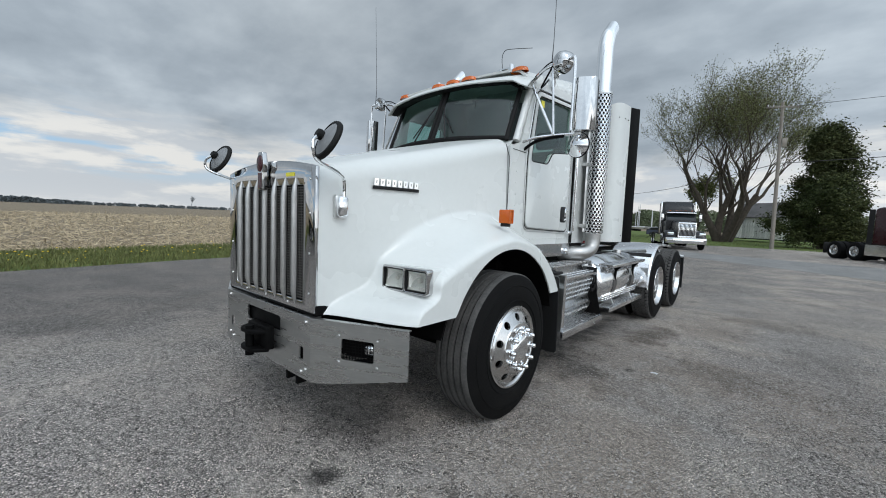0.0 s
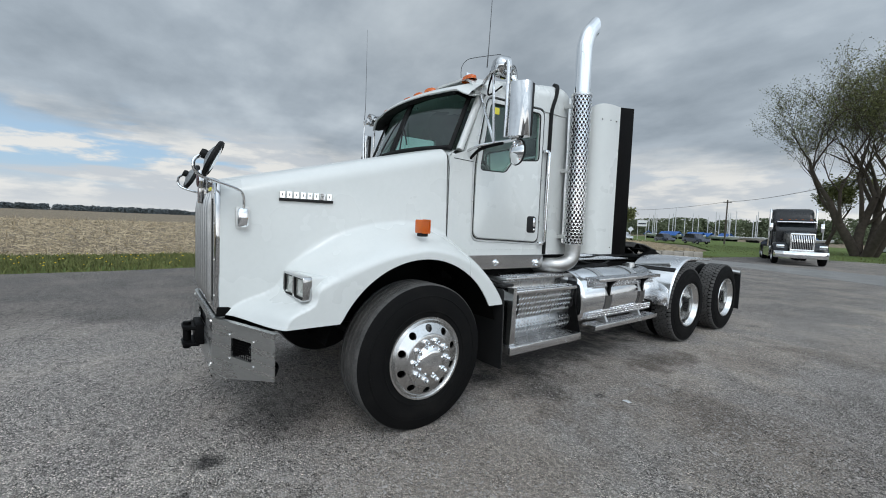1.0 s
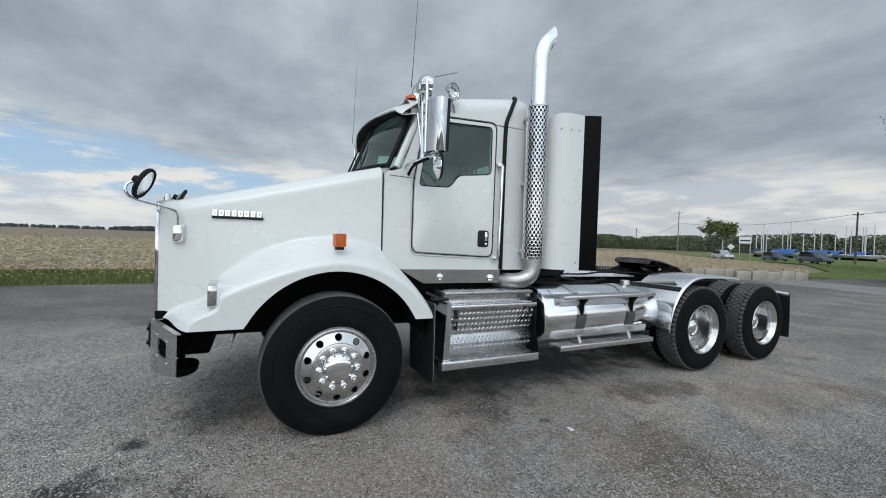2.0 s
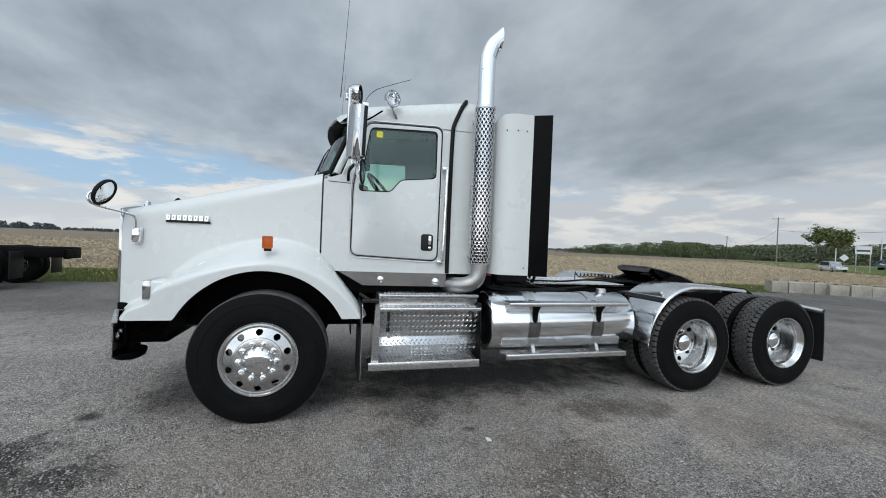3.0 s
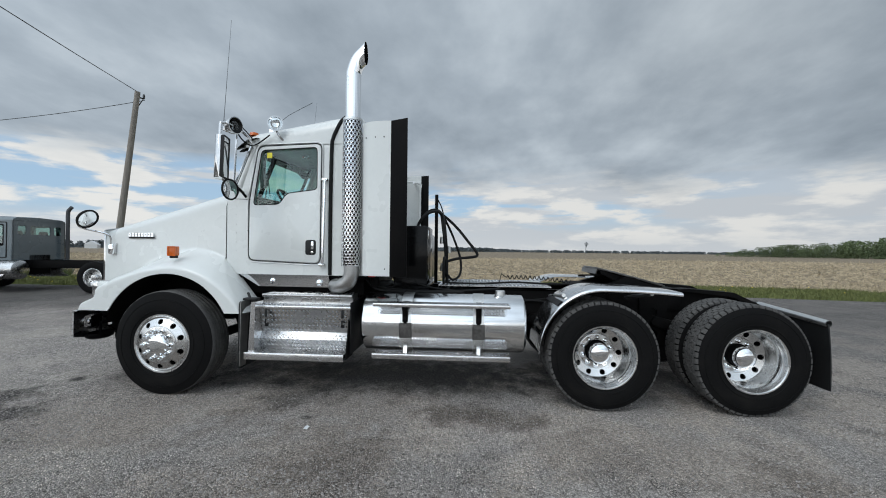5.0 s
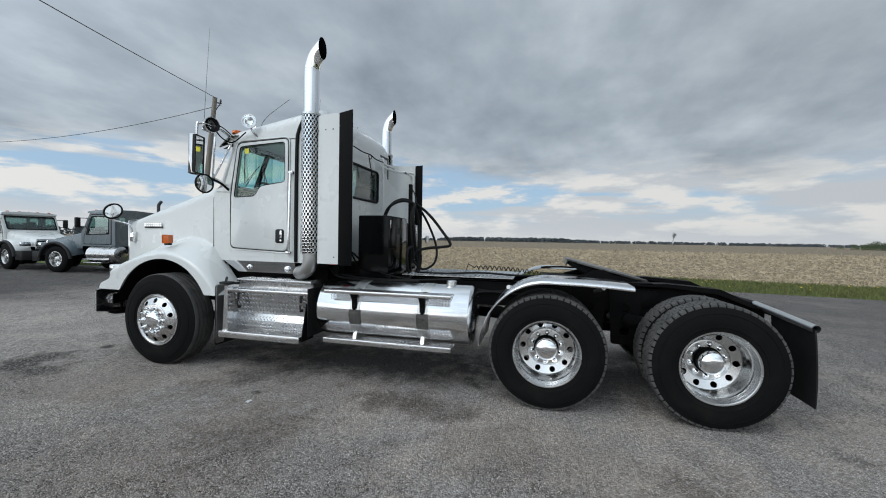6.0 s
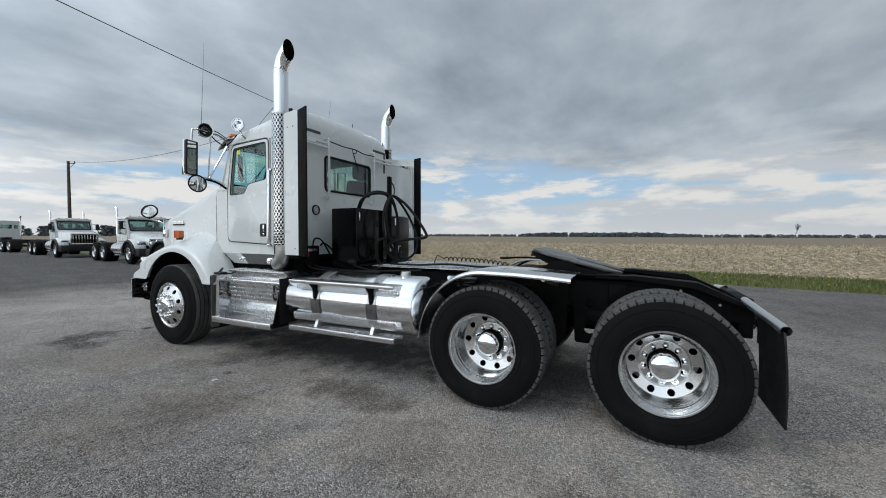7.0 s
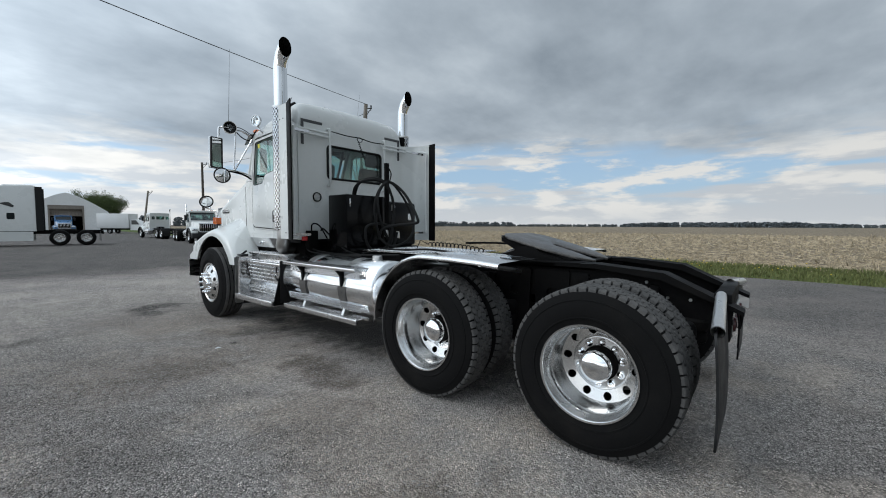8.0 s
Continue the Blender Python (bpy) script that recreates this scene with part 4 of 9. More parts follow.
def bonnet():
    bm = B()
    vs = [V0 + (V1 - V0) * i / 70 for i in range(71)] + [V0 + 0.0061 + 0.55 * i / 68 for i in range(69)] + [-0.715, -0.71, -0.70, -0.69, -0.675, -0.66, -0.645]
    vs = sorted(vs)
    rows = []
    for v in vs:
        zt, w = bonnet_top(v), bonnet_half(v)
        r = 0.13
        crown = 0.035
        zs = zt - crown - r
        zb = arch(v)
        half = []
        for k in range(57):
            z = zb + (zs - zb) * (k / 56) ** 1.25
            half.append((side_u(v, z), z))
        us = half[-1][0]
        for k in range(1, 8):
            a = radians(90 * k / 7)
            half.append((us - r + r * math.cos(a), zs + r * math.sin(a)))
        ue = half[-1][0]
        for k in range(1, 9):
            t = k / 8
            half.append((ue * (1 - t), zs + r + crown * (1 - (1 - t) ** 2)))
        rows.append([Vector((u, v, z)) for u, z in half] + [Vector((-u, v, z)) for u, z in reversed(half[:-1])])
    grid(bm, rows)
    ob = part("hood", bm, PAINT, truck, "white sloping moulded hood with flared fenders", 88)
    sm = ob.modifiers.new("thickness", "SOLIDIFY")
    sm.thickness, sm.offset = 0.012, -1
    for s in (1, -1):                           # fender tails behind the bonnet's joint
        bm = B()
        rows = []
        for v in [V1 + (0.86 - V1) * i / 24 for i in range(25)]:
            top = 1.408 - (v - V1) * 1.272
            zb = min(arch(v), top - 0.005)
            half = []
            for k in range(15):
                z = zb + (top - zb) * k / 14
                half.append(Vector((s * side_u(v, z) * (1 if v < 0.8 else 1 - (v - 0.8) * 0.2), v, z)))
            half.append(Vector((s * 0.80, v, top + 0.01)))
            rows.append(half)
        grid(bm, rows)
        o = part("fender_tail", bm, PAINT, ob, "", 50)
        sm = o.modifiers.new("thickness", "SOLIDIFY")
        sm.thickness, sm.offset = 0.010, 0
        bm = B()                                # black wheel-well liner
        rows = []
        for k in range(33):
            a = radians(14 + 152 * k / 32)
            c, t = math.cos(a), math.sin(a)
            rows.append([Vector((s * u, 0.742 * c * (1 if c < 0 else 1.06), 0.53 + 0.752 * t)) for u in (1.135, 0.9, 0.55)])
        grid(bm, rows)
        box(bm, min(s * 0.53, s * 0.56), max(s * 0.53, s * 0.56), -0.78, 0.9, 0.72, 1.4)
        part("wheel_well", bm, BLACK, ob)
        bm = B()                                # splash flap between wheel and steps
        plate(bm, "xz", rpoly([(s * 0.62, 0.98), (s * 1.19, 0.98), (s * 1.20, 0.29), (s * 0.66, 0.29)], 0.03), 0.80, 0.812)
        flap = part("splash_flap", bm, PLASTIC, ob, "black rubber splash flap")
        bm = B()
        plate(bm, "xz", rpoly([(s * 1.02, 0.98), (s * 1.185, 0.98), (s * 1.195, 0.31), (s * 1.08, 0.31)], 0.02), 0.8125, 0.8185)
        part("backing_sheet", bm, DULLALU, flap, "dull metal backing sheet")
        bm = B()
        tube(bm, curve([(s * 1.02, 0.80, 1.05), (s * 1.07, 0.84, 1.03), (s * 1.12, 0.88, 1.01)], 4), 0.014, 8)
        box(bm, min(s * 1.06, s * 1.16), max(s * 1.06, s * 1.16), 0.82, 0.96, 0.99, 1.015, 0.008)
        part("fender_strut", bm, PLASTIC, ob)
    return ob


hood = bonnet()
for s in (1, -1):                               # dark joint between bonnet and cowl
    bm = B()
    tube(bm, [(s * 0.843, 0.432, 1.32), (s * 0.843, 0.432, 2.0), (s * 0.80, 0.434, 2.12)], 0.0026, 6)
    part("hood_seal", bm, GASKET, hood)


def headlamp(s):
    ob_m = Matrix.Translation((s * 0.950, -0.835, 1.080)) @ Matrix.Rotation(radians(s * 3), 4, "Z")
    bm = B()
    plate(bm, "xz", rrect(-0.186, 0.186, -0.079, 0.079, 0.02), -0.042, 0.016, holes=[rrect(-0.176, -0.006, -0.064, 0.064, 0.012), rrect(0.006, 0.176, -0.064, 0.064, 0.012)], bev=0.008)
    o = part("headlamp", bm, SILL, hood, "chrome bezel with two rectangular headlights")
    o.matrix_basis = ob_m
    bm = B()
    plate(bm, "xz", rrect(-0.183, 0.183, -0.076, 0.076, 0.02), 0.014, 0.16, holes=[rrect(-0.172, 0.172, -0.062, 0.062, 0.02)])
    part("lamp_pod", bm, PAINT, o, "white moulded pod behind the bezel")
    for c in (-0.091, 0.091):
        bm = B()                                # dished reflector with its bulb
        rows = []
        for k in range(11):
            x = (k - 5) / 5
            rows.append([Vector((c + 0.076 * x, 0.040 - 0.062 * max(x * x * 0.8, y * y) ** 1.0, 0.055 * y)) for y in [(j - 5) / 5 for j in range(11)]])
        grid(bm, rows)
        part("reflector", bm, LAMP_BOWL, o)
        bm = B()
        lathe(bm, [(0, -0.012), (0.012, -0.010), (0.014, 0.03)], Matrix.Translation((c, 0, 0)) @ AY, 16)
        part("bulb", bm, LAMP_BULB, o)
        bm = B()
        rows = []
        for k in range(13):
            x = c - 0.076 + 0.152 * k / 12
            rows.append([Vector((x, -0.026 - 0.006 * (1 - ((x - c) / 0.076) ** 2) * (1 - (zz / 0.058) ** 2), zz)) for zz in [-0.056 + 0.0112 * j for j in range(11)]])
        grid(bm, rows)
        part("lens", bm, LAMP_LENS, o)
        bm = B()
        plate(bm, "xz", rrect(c - 0.0845, c + 0.0845, -0.0635, 0.0635, 0.012), -0.036, -0.022, holes=[rrect(c - 0.077, c + 0.077, -0.057, 0.057, 0.01)], bev=0.002)
        part("retainer", bm, GASKET, o)


for s in (1, -1):
    headlamp(s)
    bm = B()                                    # amber marker on the fender
    box(bm, -0.040, 0.040, -0.043, 0.036, -0.050, 0.050, 0.008)
    o = part("turn_signal", bm, AMBER, hood, "orange fender turn signal")
    o.matrix_basis = Matrix.Translation((s * 1.095, 0.015, 1.492)) @ Matrix.Rotation(radians(s * 10), 4, "Z")
    bm = B()
    plate(bm, "yz", rrect(-0.046, 0.038, -0.052, 0.052, 0.01), s * 0.038, s * 0.046, holes=[rrect(-0.037, 0.029, -0.042, 0.042, 0.008)])
    part("rim", bm, AMBER, o)
    bm = B()
    box(bm, -0.03, 0.03, -0.03, 0.03, -0.075, -0.05, 0.005)
    part("bracket", bm, PLASTIC, o)
    # name strip: a dark bar with a raised silver bar, unlettered
    q = Matrix.Translation((s * 0.686, -0.71, 1.672)) @ Matrix.Rotation(radians(-s * 8.0), 4, "Z")
    bm = B()
    box(bm, -0.004, 0.004, -0.185, 0.185, -0.040, -0.020, 0.002)
    o = part("name_strip", bm, PLASTIC, hood, "dark strip with a row of raised silver blocks")
    o.matrix_basis = q
    for k in range(8):
        bm = B()
        a = -0.180 + k * 0.0455
        plate(bm, "yz", [(a, -0.018), (a + 0.031, -0.018), (a + 0.033, 0.026), (a + 0.002, 0.026)], 0.0 - s * 0.002, s * 0.010, holes=[[(a + 0.012, -0.004), (a + 0.021, -0.004), (a + 0.022, 0.014), (a + 0.013, 0.014)]])
        part("block", bm, CHROME, o)
    # round fender mirror on a bent arm
    e = 0.0 if s > 0 else 0.085
    bm = B()
    box(bm, -0.026, 0.026, -0.035, 0.035, -0.066, 0.066, 0.022, None, 3)
    o = part("hood_mirror", bm, CHROME, hood, "round convex mirror on a bent chrome arm")
    o.matrix_basis = Matrix.Translation((s * 0.655, -1.115, 1.505))
    bm = B()
    plate(bm, "yz", rrect(-0.041, 0.041, -0.072, 0.072, 0.014), min(-s * 0.034, -s * 0.012), max(-s * 0.034, -s * 0.012))
    part("gasket", bm, STEEL, o)
    bm = B()
    tube(bm, curve([(s * 0.010, 0.0, 0.05), (s * 0.016, -0.004, 0.145), (s * 0.045, -0.055, 0.185), (s * (0.115 - e), -0.24, 0.235), (s * (0.145 - e), -0.285, 0.275), (s * (0.140 - e), -0.285, 0.33), (s * (0.12 - e), -0.24, 0.365)], 5), 0.010, 8)
    part("arm", bm, CHROME, o)
    mm = Matrix.Translation((s * (0.125 - e), -0.192, 0.350)) @ Vector((s * 0.12, 0.88, -0.42)).to_track_quat("Z", "Y").to_matrix().to_4x4() @ Matrix.Scale(1.1, 4)
    bm = B()
    lathe(bm, [(0, -0.055), (0.02, -0.055), (0.024, -0.03), (0.05, -0.022), (0.088, -0.006), (0.096, 0.0), (0.098, 0.010), (0.092, 0.015)], mm, 36)
    part("housing", bm, MIRRORBACK, o, "round grey mirror back with a black rim")
    bm = B()
    lathe(bm, [(0.090, -0.010), (0.101, -0.008), (0.107, 0.004), (0.104, 0.016), (0.092, 0.020)], mm, 36, True)
    lathe(bm, [(0, -0.062), (0.022, -0.060), (0.027, -0.045), (0.024, -0.024), (0.0, -0.022)], mm, 20)
    part("rim", bm, GASKET, o)
    bm = B()
    lathe(bm, [(0, 0.026), (0.04, 0.024), (0.075, 0.017), (0.092, 0.011)], mm, 36)
    part("mirror_glass", bm, MIRROR, o)

# -- grille --
bm = B()
crown = [(-0.607, 0.865), (0.607, 0.865), (0.607, 1.735)] + [(0.607 - 1.214 * k / 12, 1.735 + 0.058 * (1 - (1 - k / 6) ** 2)) for k in range(1, 12)] + [(-0.607, 1.735)]
plate(bm, "xz", crown, -1.268, -1.240, holes=[rrect(-0.478, 0.478, 0.925, 1.625, 0.015)], bev=0.008)
grille = part("grille", bm, SILL, truck, "stainless radiator grille with seven upright bars")
bm = B()
plate(bm, "xz", rrect(-0.49, 0.49, 0.91, 1.64, 0.01), -1.252, -1.246)
o = part("grille_mesh", bm, BLACK, grille, "dark louvred mesh behind the bars")
bm = B()
for k in range(42):
    z = 0.935 + 0.0165 * k
    box(bm, -0.475, 0.475, -1.260, -1.256, z, z + 0.005)
for k in range(48):
    u = -0.475 + 0.0202 * k
    box(bm, u, u + 0.003, -1.257, -1.253, 0.93, 1.62)
tagged(part("wire_mesh", bm, MESHWIRE, o), kind="stuff")
for k in range(7):
    u = -0.39 + 0.13 * k
    bm = B()
    rows = []
    for z, w, d in ((0.895, 0.003, 0.004), (0.93, 0.016, 0.022), (0.98, 0.0175, 0.040), (1.56, 0.0175, 0.040), (1.62, 0.014, 0.030), (1.675, 0.003, 0.004)):
        rows.append([Vector((u + w * math.cos(a), -1.269 - 0.75 * d * math.sin(a), z)) for a in (math.pi * j / 8 for j in range(9))])
    grid(bm, rows)
    part("bar", bm, DULLALU, grille, "rounded dull aluminium grille bar")
bolts("bolt", [(u, -1.268, z) for u in (-0.55, 0.55) for z in (0.98, 1.22, 1.46, 1.66)] + [(u, -1.268, 0.892) for u in (-0.3, 0, 0.3)], (0, -1, 0), STEEL, grille, 0.007, 0.005)
bm = B()
plate(bm, "xz", rrect(0.27, 0.37, 1.682, 1.706, 0.006), -1.272, -1.268)
part("sticker", bm, YELLOW, grille, "small yellow sticker")
bm = B()                                        # emblem, plain
plate(bm, "xz", rpoly([(-0.036, 1.60), (0.036, 1.60), (0.036, 1.72), (0.046, 1.77), (0.030, 1.85), (-0.030, 1.85), (-0.046, 1.77), (-0.036, 1.72)], 0.010), -1.312, -1.278, bev=0.006)
emblem = part("emblem", bm, SILL, grille, "chrome and red oval hood ornament")
bm = B()
lathe(bm, [(0, 0.016), (0.022, 0.012), (0.032, 0.007), (0.035, 0.0)], Matrix.Translation((0, -1.312, 1.775)) @ Matrix.Rotation(radians(90), 4, "X") @ Matrix.Diagonal((1.15, 1.6, 1, 1)), 28)
part("oval", bm, RED, emblem)
bm = B()
for u in (-0.018, 0.0, 0.018):
    box(bm, u - 0.0055, u + 0.0055, -1.3145, -1.311, 1.612, 1.712)
part("stripes", bm, RED, emblem, "dark red enamel stripes")

# -- bumper --
bm = B()
plate(bm, "xz", [(-0.60, 0.455), (0.60, 0.455), (0.60, 0.835), (-0.60, 0.835)], -1.285, -1.275,
      holes=[rrect(-0.24, 0.24, 0.685, 0.785, 0.02), rrect(-0.525, -0.475, 0.57, 0.65, 0.012), rrect(0.475, 0.525, 0.57, 0.65, 0.012)])
box(bm, -0.60, 0.60, -1.285, -1.21, 0.835, 0.843, 0.002)
bumper = part("bumper", bm, BUMPER, truck, "brushed steel front bumper with swept-back ends")
for s in (1, -1):
    a = math.atan2(0.245, 0.58)
    L = math.hypot(0.58, 0.245)
    mm = Matrix.Translation((s * 0.60, -1.285, 0)) @ Matrix.Rotation(s * a, 4, "Z")
    P = [(0, 0.455), (s * 0.10, 0.46), (s * L, 0.560), (s * L, 0.838), (0, 0.835)]
    bm = B()
    h = sorted([s * 0.213, s * 0.420])
    plate(bm, "xz", P, 0.0, 0.010, holes=[rrect(h[0], h[1], 0.628, 0.750, 0.012)], m=mm)
    box(bm, min(0, s * L), max(0, s * L), 0.0, 0.034, 0.835, 0.843, 0.0, m=mm)
    part("bumper_wing", bm, BUMPER, bumper)
    bm = B()
    box(bm, h[0] - 0.01, h[1] + 0.01, 0.075, 0.085, 0.625, 0.755, m=mm)
    part("fog_recess", bm, BLACK, bumper)
    bm = B()
    for k in range(11):
        x = h[0] + 0.0188 * k + 0.0095
        box(bm, x - 0.0015, x + 0.0015, 0.010, 0.013, 0.628, 0.750, m=mm)
    for k in range(7):
        z = 0.637 + 0.0175 * k
        box(bm, h[0], h[1], 0.013, 0.016, z - 0.0015, z + 0.0015, m=mm)
    part("fog_guard", bm, BLACK, bumper, "wire mesh over the fog light")
    bm = B()
    c = s * 0.375
    lathe(bm, [(0.0, -0.02), (0.03, -0.017), (0.054, 0.0), (0.05, 0.02), (0.02, 0.055), (0, 0.06)], mm @ Matrix.Translation((c, 0.035, 0.690)) @ Matrix.Rotation(radians(-90), 4, "X") @ Matrix.Scale(0.62, 4), 24)
    part("fog_light", bm, CHROME, bumper)
    bolts("bolt", [mm @ Vector((s * q, 0.0, z)) for q, z in ((0.195, 0.765), (0.440, 0.760), (0.195, 0.612), (0.440, 0.608))], (s * math.sin(a), -math.cos(a), 0), STEEL, bumper, 0.008, 0.006)
bolts("bolt", [(u, -1.285, z) for u in (-0.55, 0.55) for z in (0.81, 0.52)] + [(u, -1.285, 0.495) for u in (-0.5, 0.5)], (0, -1, 0), STEEL, bumper, 0.011, 0.008)
bm = B()
box(bm, -0.56, 0.56, -1.27, -1.20, 0.78, 0.832, 0.01)
box(bm, -0.615, 0.615, -1.262, -1.15, 0.846, 0.912, 0.012)
box(bm, -0.5, 0.5, -1.26, -0.9, 0.52, 0.8, 0.02)
part("bumper_bracket", bm, BLACK, bumper)
bm = B()                                        # pintle coupling
box(bm, -0.12, 0.16, -1.34, -1.28, 0.545, 0.70, 0.012)
plate(bm, "xy", rpoly([(-0.13, -1.31), (0.17, -1.31), (0.10, -1.42), (-0.06, -1.42)], 0.04), 0.655, 0.68, bev=0.004)
plate(bm, "xy", rpoly([(-0.13, -1.31), (0.17, -1.31), (0.10, -1.42), (-0.06, -1.42)], 0.04), 0.535, 0.56, bev=0.004)
tube(bm, [(0.02, -1.385, 0.50), (0.02, -1.385, 0.70)], 0.028, 14)
part("tow_coupling", bm, BLACK, bumper, "black tow coupling")
for u in (0.30, 0.42):
    bm = B()
    box(bm, u - 0.012, u + 0.012, -1.27, -1.20, 0.385, 0.56, 0.004)
    part("bracket", bm, BLACK, bumper)
bm = B()
lathe(bm, [(0, -0.030), (0.11, -0.026), (0.155, -0.008), (0.172, 0.030), (0.166, 0.045)], Matrix.Translation((0.86, -1.045, 0.515)) @ Matrix.Diagonal((0.92, 0.64, 0.95, 1)), 28)
tube(bm, [(0.86, -1.045, 0.50), (0.86, -1.04, 0.66), (0.45, -1.03, 0.70)], 0.018, 8)
part("skid_plate", bm, BLACK, bumper, "black dished skid under the bumper's end")

# -- cab --
CAB0, CAB1, CABR = 0.440, 1.645, 2.045
HW = 0.900


def roof_z(v):
    return 2.762 + 0.160 * v


WIN = rpoly([(0.757, 2.012), (1.062, 2.020), (1.150, 2.140), (1.497, 2.180), (1.494, 2.640), (0.852, 2.618)], 0.045)
DOOR = rpoly([(0.705, 1.40), (1.54, 1.368), (1.545, 2.685), (0.812, 2.665), (0.705, 2.05)], 0.075, 6)
cab = None
for s in (1, -1):
    bm = B()
    plate(bm, "yz", [(CAB0, 1.245), (CAB1, 1.245), (CABR, 1.245), (CABR, 2.679), (0.80, 2.679), (0.735, 2.55), (0.60, 2.16), (CAB0, 2.10)], s * (HW - 0.03), s * HW, holes=[WIN])
    o = part("cab_side", bm, PAINT, truck if cab is None else cab, "white riveted cab")
    if cab is None:
        cab = o
        o.name = "cab"
    bm = B()
    plate(bm, "yz", inset(DOOR, 0.012), s * HW, s * (HW + 0.016), holes=[WIN], bev=0.004)
    door = part("door", bm, PAINT, cab, "white cab door with a stepped window")
    bm = B()
    ring = [Vector((s * (HW + 0.008), a, b)) for a, b in DOOR]
    tube(bm, ring + [ring[0]], 0.0042, 6, False)
    part("door_seal", bm, GASKET, door)
    bm = B()
    ring = [Vector((s * (HW + 0.006), a, b)) for a, b in inset(DOOR, -0.018)]
    tube(bm, ring + [ring[0]], 0.006, 6, False)
    part("door_trim", bm, STEEL, door)
    bm = B()
    ring = [Vector((s * (HW + 0.012), a, b)) for a, b in WIN]
    tube(bm, ring + [ring[0]], 0.0062, 8, False)
    part("window_seal", bm, GASKET, door)
    bm = B()
    plate(bm, "yz", WIN, s * (HW - 0.012), s * (HW - 0.007))
    g = part("window_glass", bm, WINDOW, door)
    g.visible_shadow = False
    bm = B()
    plate(bm, "yz", rrect(1.372, 1.492, 1.466, 1.630, 0.026), s * (HW + 0.012), s * (HW + 0.022), bev=0.004)
    o = part("handle", bm, PLASTIC, door, "black recessed door handle with chrome lever")
    bm = B()
    box(bm, min(s * 0.922, s * 0.936), max(s * 0.922, s * 0.936), 1.442, 1.472, 1.525, 1.615, 0.006)
    lathe(bm, [(0, 0.016), (0.014, 0.014), (0.016, 0)], Matrix.Translation((s * 0.92, 1.456, 1.496)) @ Matrix.Rotation(radians(90 * s), 4, "Y"), 16)
    part("lever", bm, CHROME, o)
    bm = B()
    tube(bm, [(s * 0.915, 1.582, 1.36), (s * 0.955, 1.582, 1.38), (s * 0.955, 1.598, 2.27), (s * 0.915, 1.598, 2.29)], 0.016, 10)
    rail = part("grab_rail", bm, CHROME, cab, "chrome grab rail")
    for vv, zz in ((1.575, 1.36), (1.598, 2.28)):
        bm = B()
        box(bm, min(s * 0.900, s * 0.945), max(s * 0.900, s * 0.945), vv - 0.045, vv + 0.022, zz - 0.018, zz + 0.018, 0.008)
        part("rail_foot", bm, CHROME, rail)
    bm = B()                                    # sill
    plate(bm, "yz", [(0.60, 1.245), (1.64, 1.245), (1.64, 1.115), (0.83, 1.115)], s * (HW - 0.02), s * (HW + 0.006))
    o = part("sill", bm, SILL, cab, "polished stainless sill panel")
    bm = B()
    lathe(bm, [(0, 0.035), (0.02, 0.033), (0.034, 0.02), (0.036, 0)], Matrix.Translation((s * 0.905, 1.535, 1.165)) @ Matrix.Rotation(radians(90 * s), 4, "Y"), 20)
    part("marker_lamp", bm, CHROME, o)
    bm = B()
    lathe(bm, [(0, 0.04), (0.012, 0.038), (0.015, 0.01), (0.03, 0.006), (0.032, 0)], Matrix.Translation((s * 0.905, 0.995, 1.175)) @ Matrix.Rotation(radians(90 * s), 4, "Y"), 16)
    part("bracket_knob", bm, CHROME, o)
    bm = B()                                    # curved black weather strip behind the door
    tube(bm, curve([(s * 0.905, 1.648, 1.25), (s * 0.905, 1.646, 2.0), (s * 0.905, 1.652, 2.62), (s * 0.905, 1.668, 2.74), (s * 0.904, 1.70, 2.82), (s * 0.888, 1.745, 2.92), (s * 0.850, 1.79, 2.985), (s * 0.79, 1.815, 3.02)], 5), 0.021, 8)
    part("weather_strip", bm, GASKET, cab)
    bm = B()
    for pts in ([(s * 0.901, 0.48 + 0.26 * k / 1, 2.085 - 0.01 * k) for k in range(2)],):
        tube(bm, pts, 0.003, 6)
    part("panel_joint", bm, GASKET, cab)
    bolts("rivet", [(s * HW, 0.53 + 0.06 * k, z) for z in (1.30,) for k in range(19)] + [(s * HW, 0.55, 1.4 + 0.1 * k) for k in range(7)] + [(s * HW, 0.69, 1.45 + 0.1 * k) for k in range(6)], (s, 0, 0), PAINT, cab, 0.007, 0.004)

bm = B()                                        # roof skin with rounded edges
rows = []
for k in range(41):
    v = 0.66 + (1.83 - 0.66) * k / 24 if k < 25 else 1.83 + 0.215 * math.sin(math.pi / 2 * (k - 24) / 16)
    zt = roof_z(v)
    ze = zt - 0.20
    half = []
    for j in range(11):
        a = radians(90 * j / 10)
        half.append((HW - 0.19 + 0.19 * math.cos(a), ze + 0.17 * math.sin(a)))
    for j in range(1, 7):
        t = j / 6
        half.append(((HW - 0.19) * (1 - t), ze + 0.17 + 0.022 * (1 - (1 - t) ** 2)))
    t = min(1.0, max(0.0, (v - 1.83) / 0.215))      # rolls down into the back wall
    drop = math.sqrt(max(0.0, 1 - t * t))
    half = [(u - 0.03 * t ** 3, 2.79 + (z - 2.79) * drop if z > 2.79 else z) for u, z in half]
    half = [(HW, 2.68)] + half
    rows.append([Vector((u, v, z)) for u, z in half] + [Vector((-u, v, z)) for u, z in reversed(half[:-1])])
grid(bm, rows)
roof = part("roof", bm, PAINT, cab, "white raised roof", 45)
sm = roof.modifiers.new("thickness", "SOLIDIFY")
sm.thickness, sm.offset = 0.02, -1

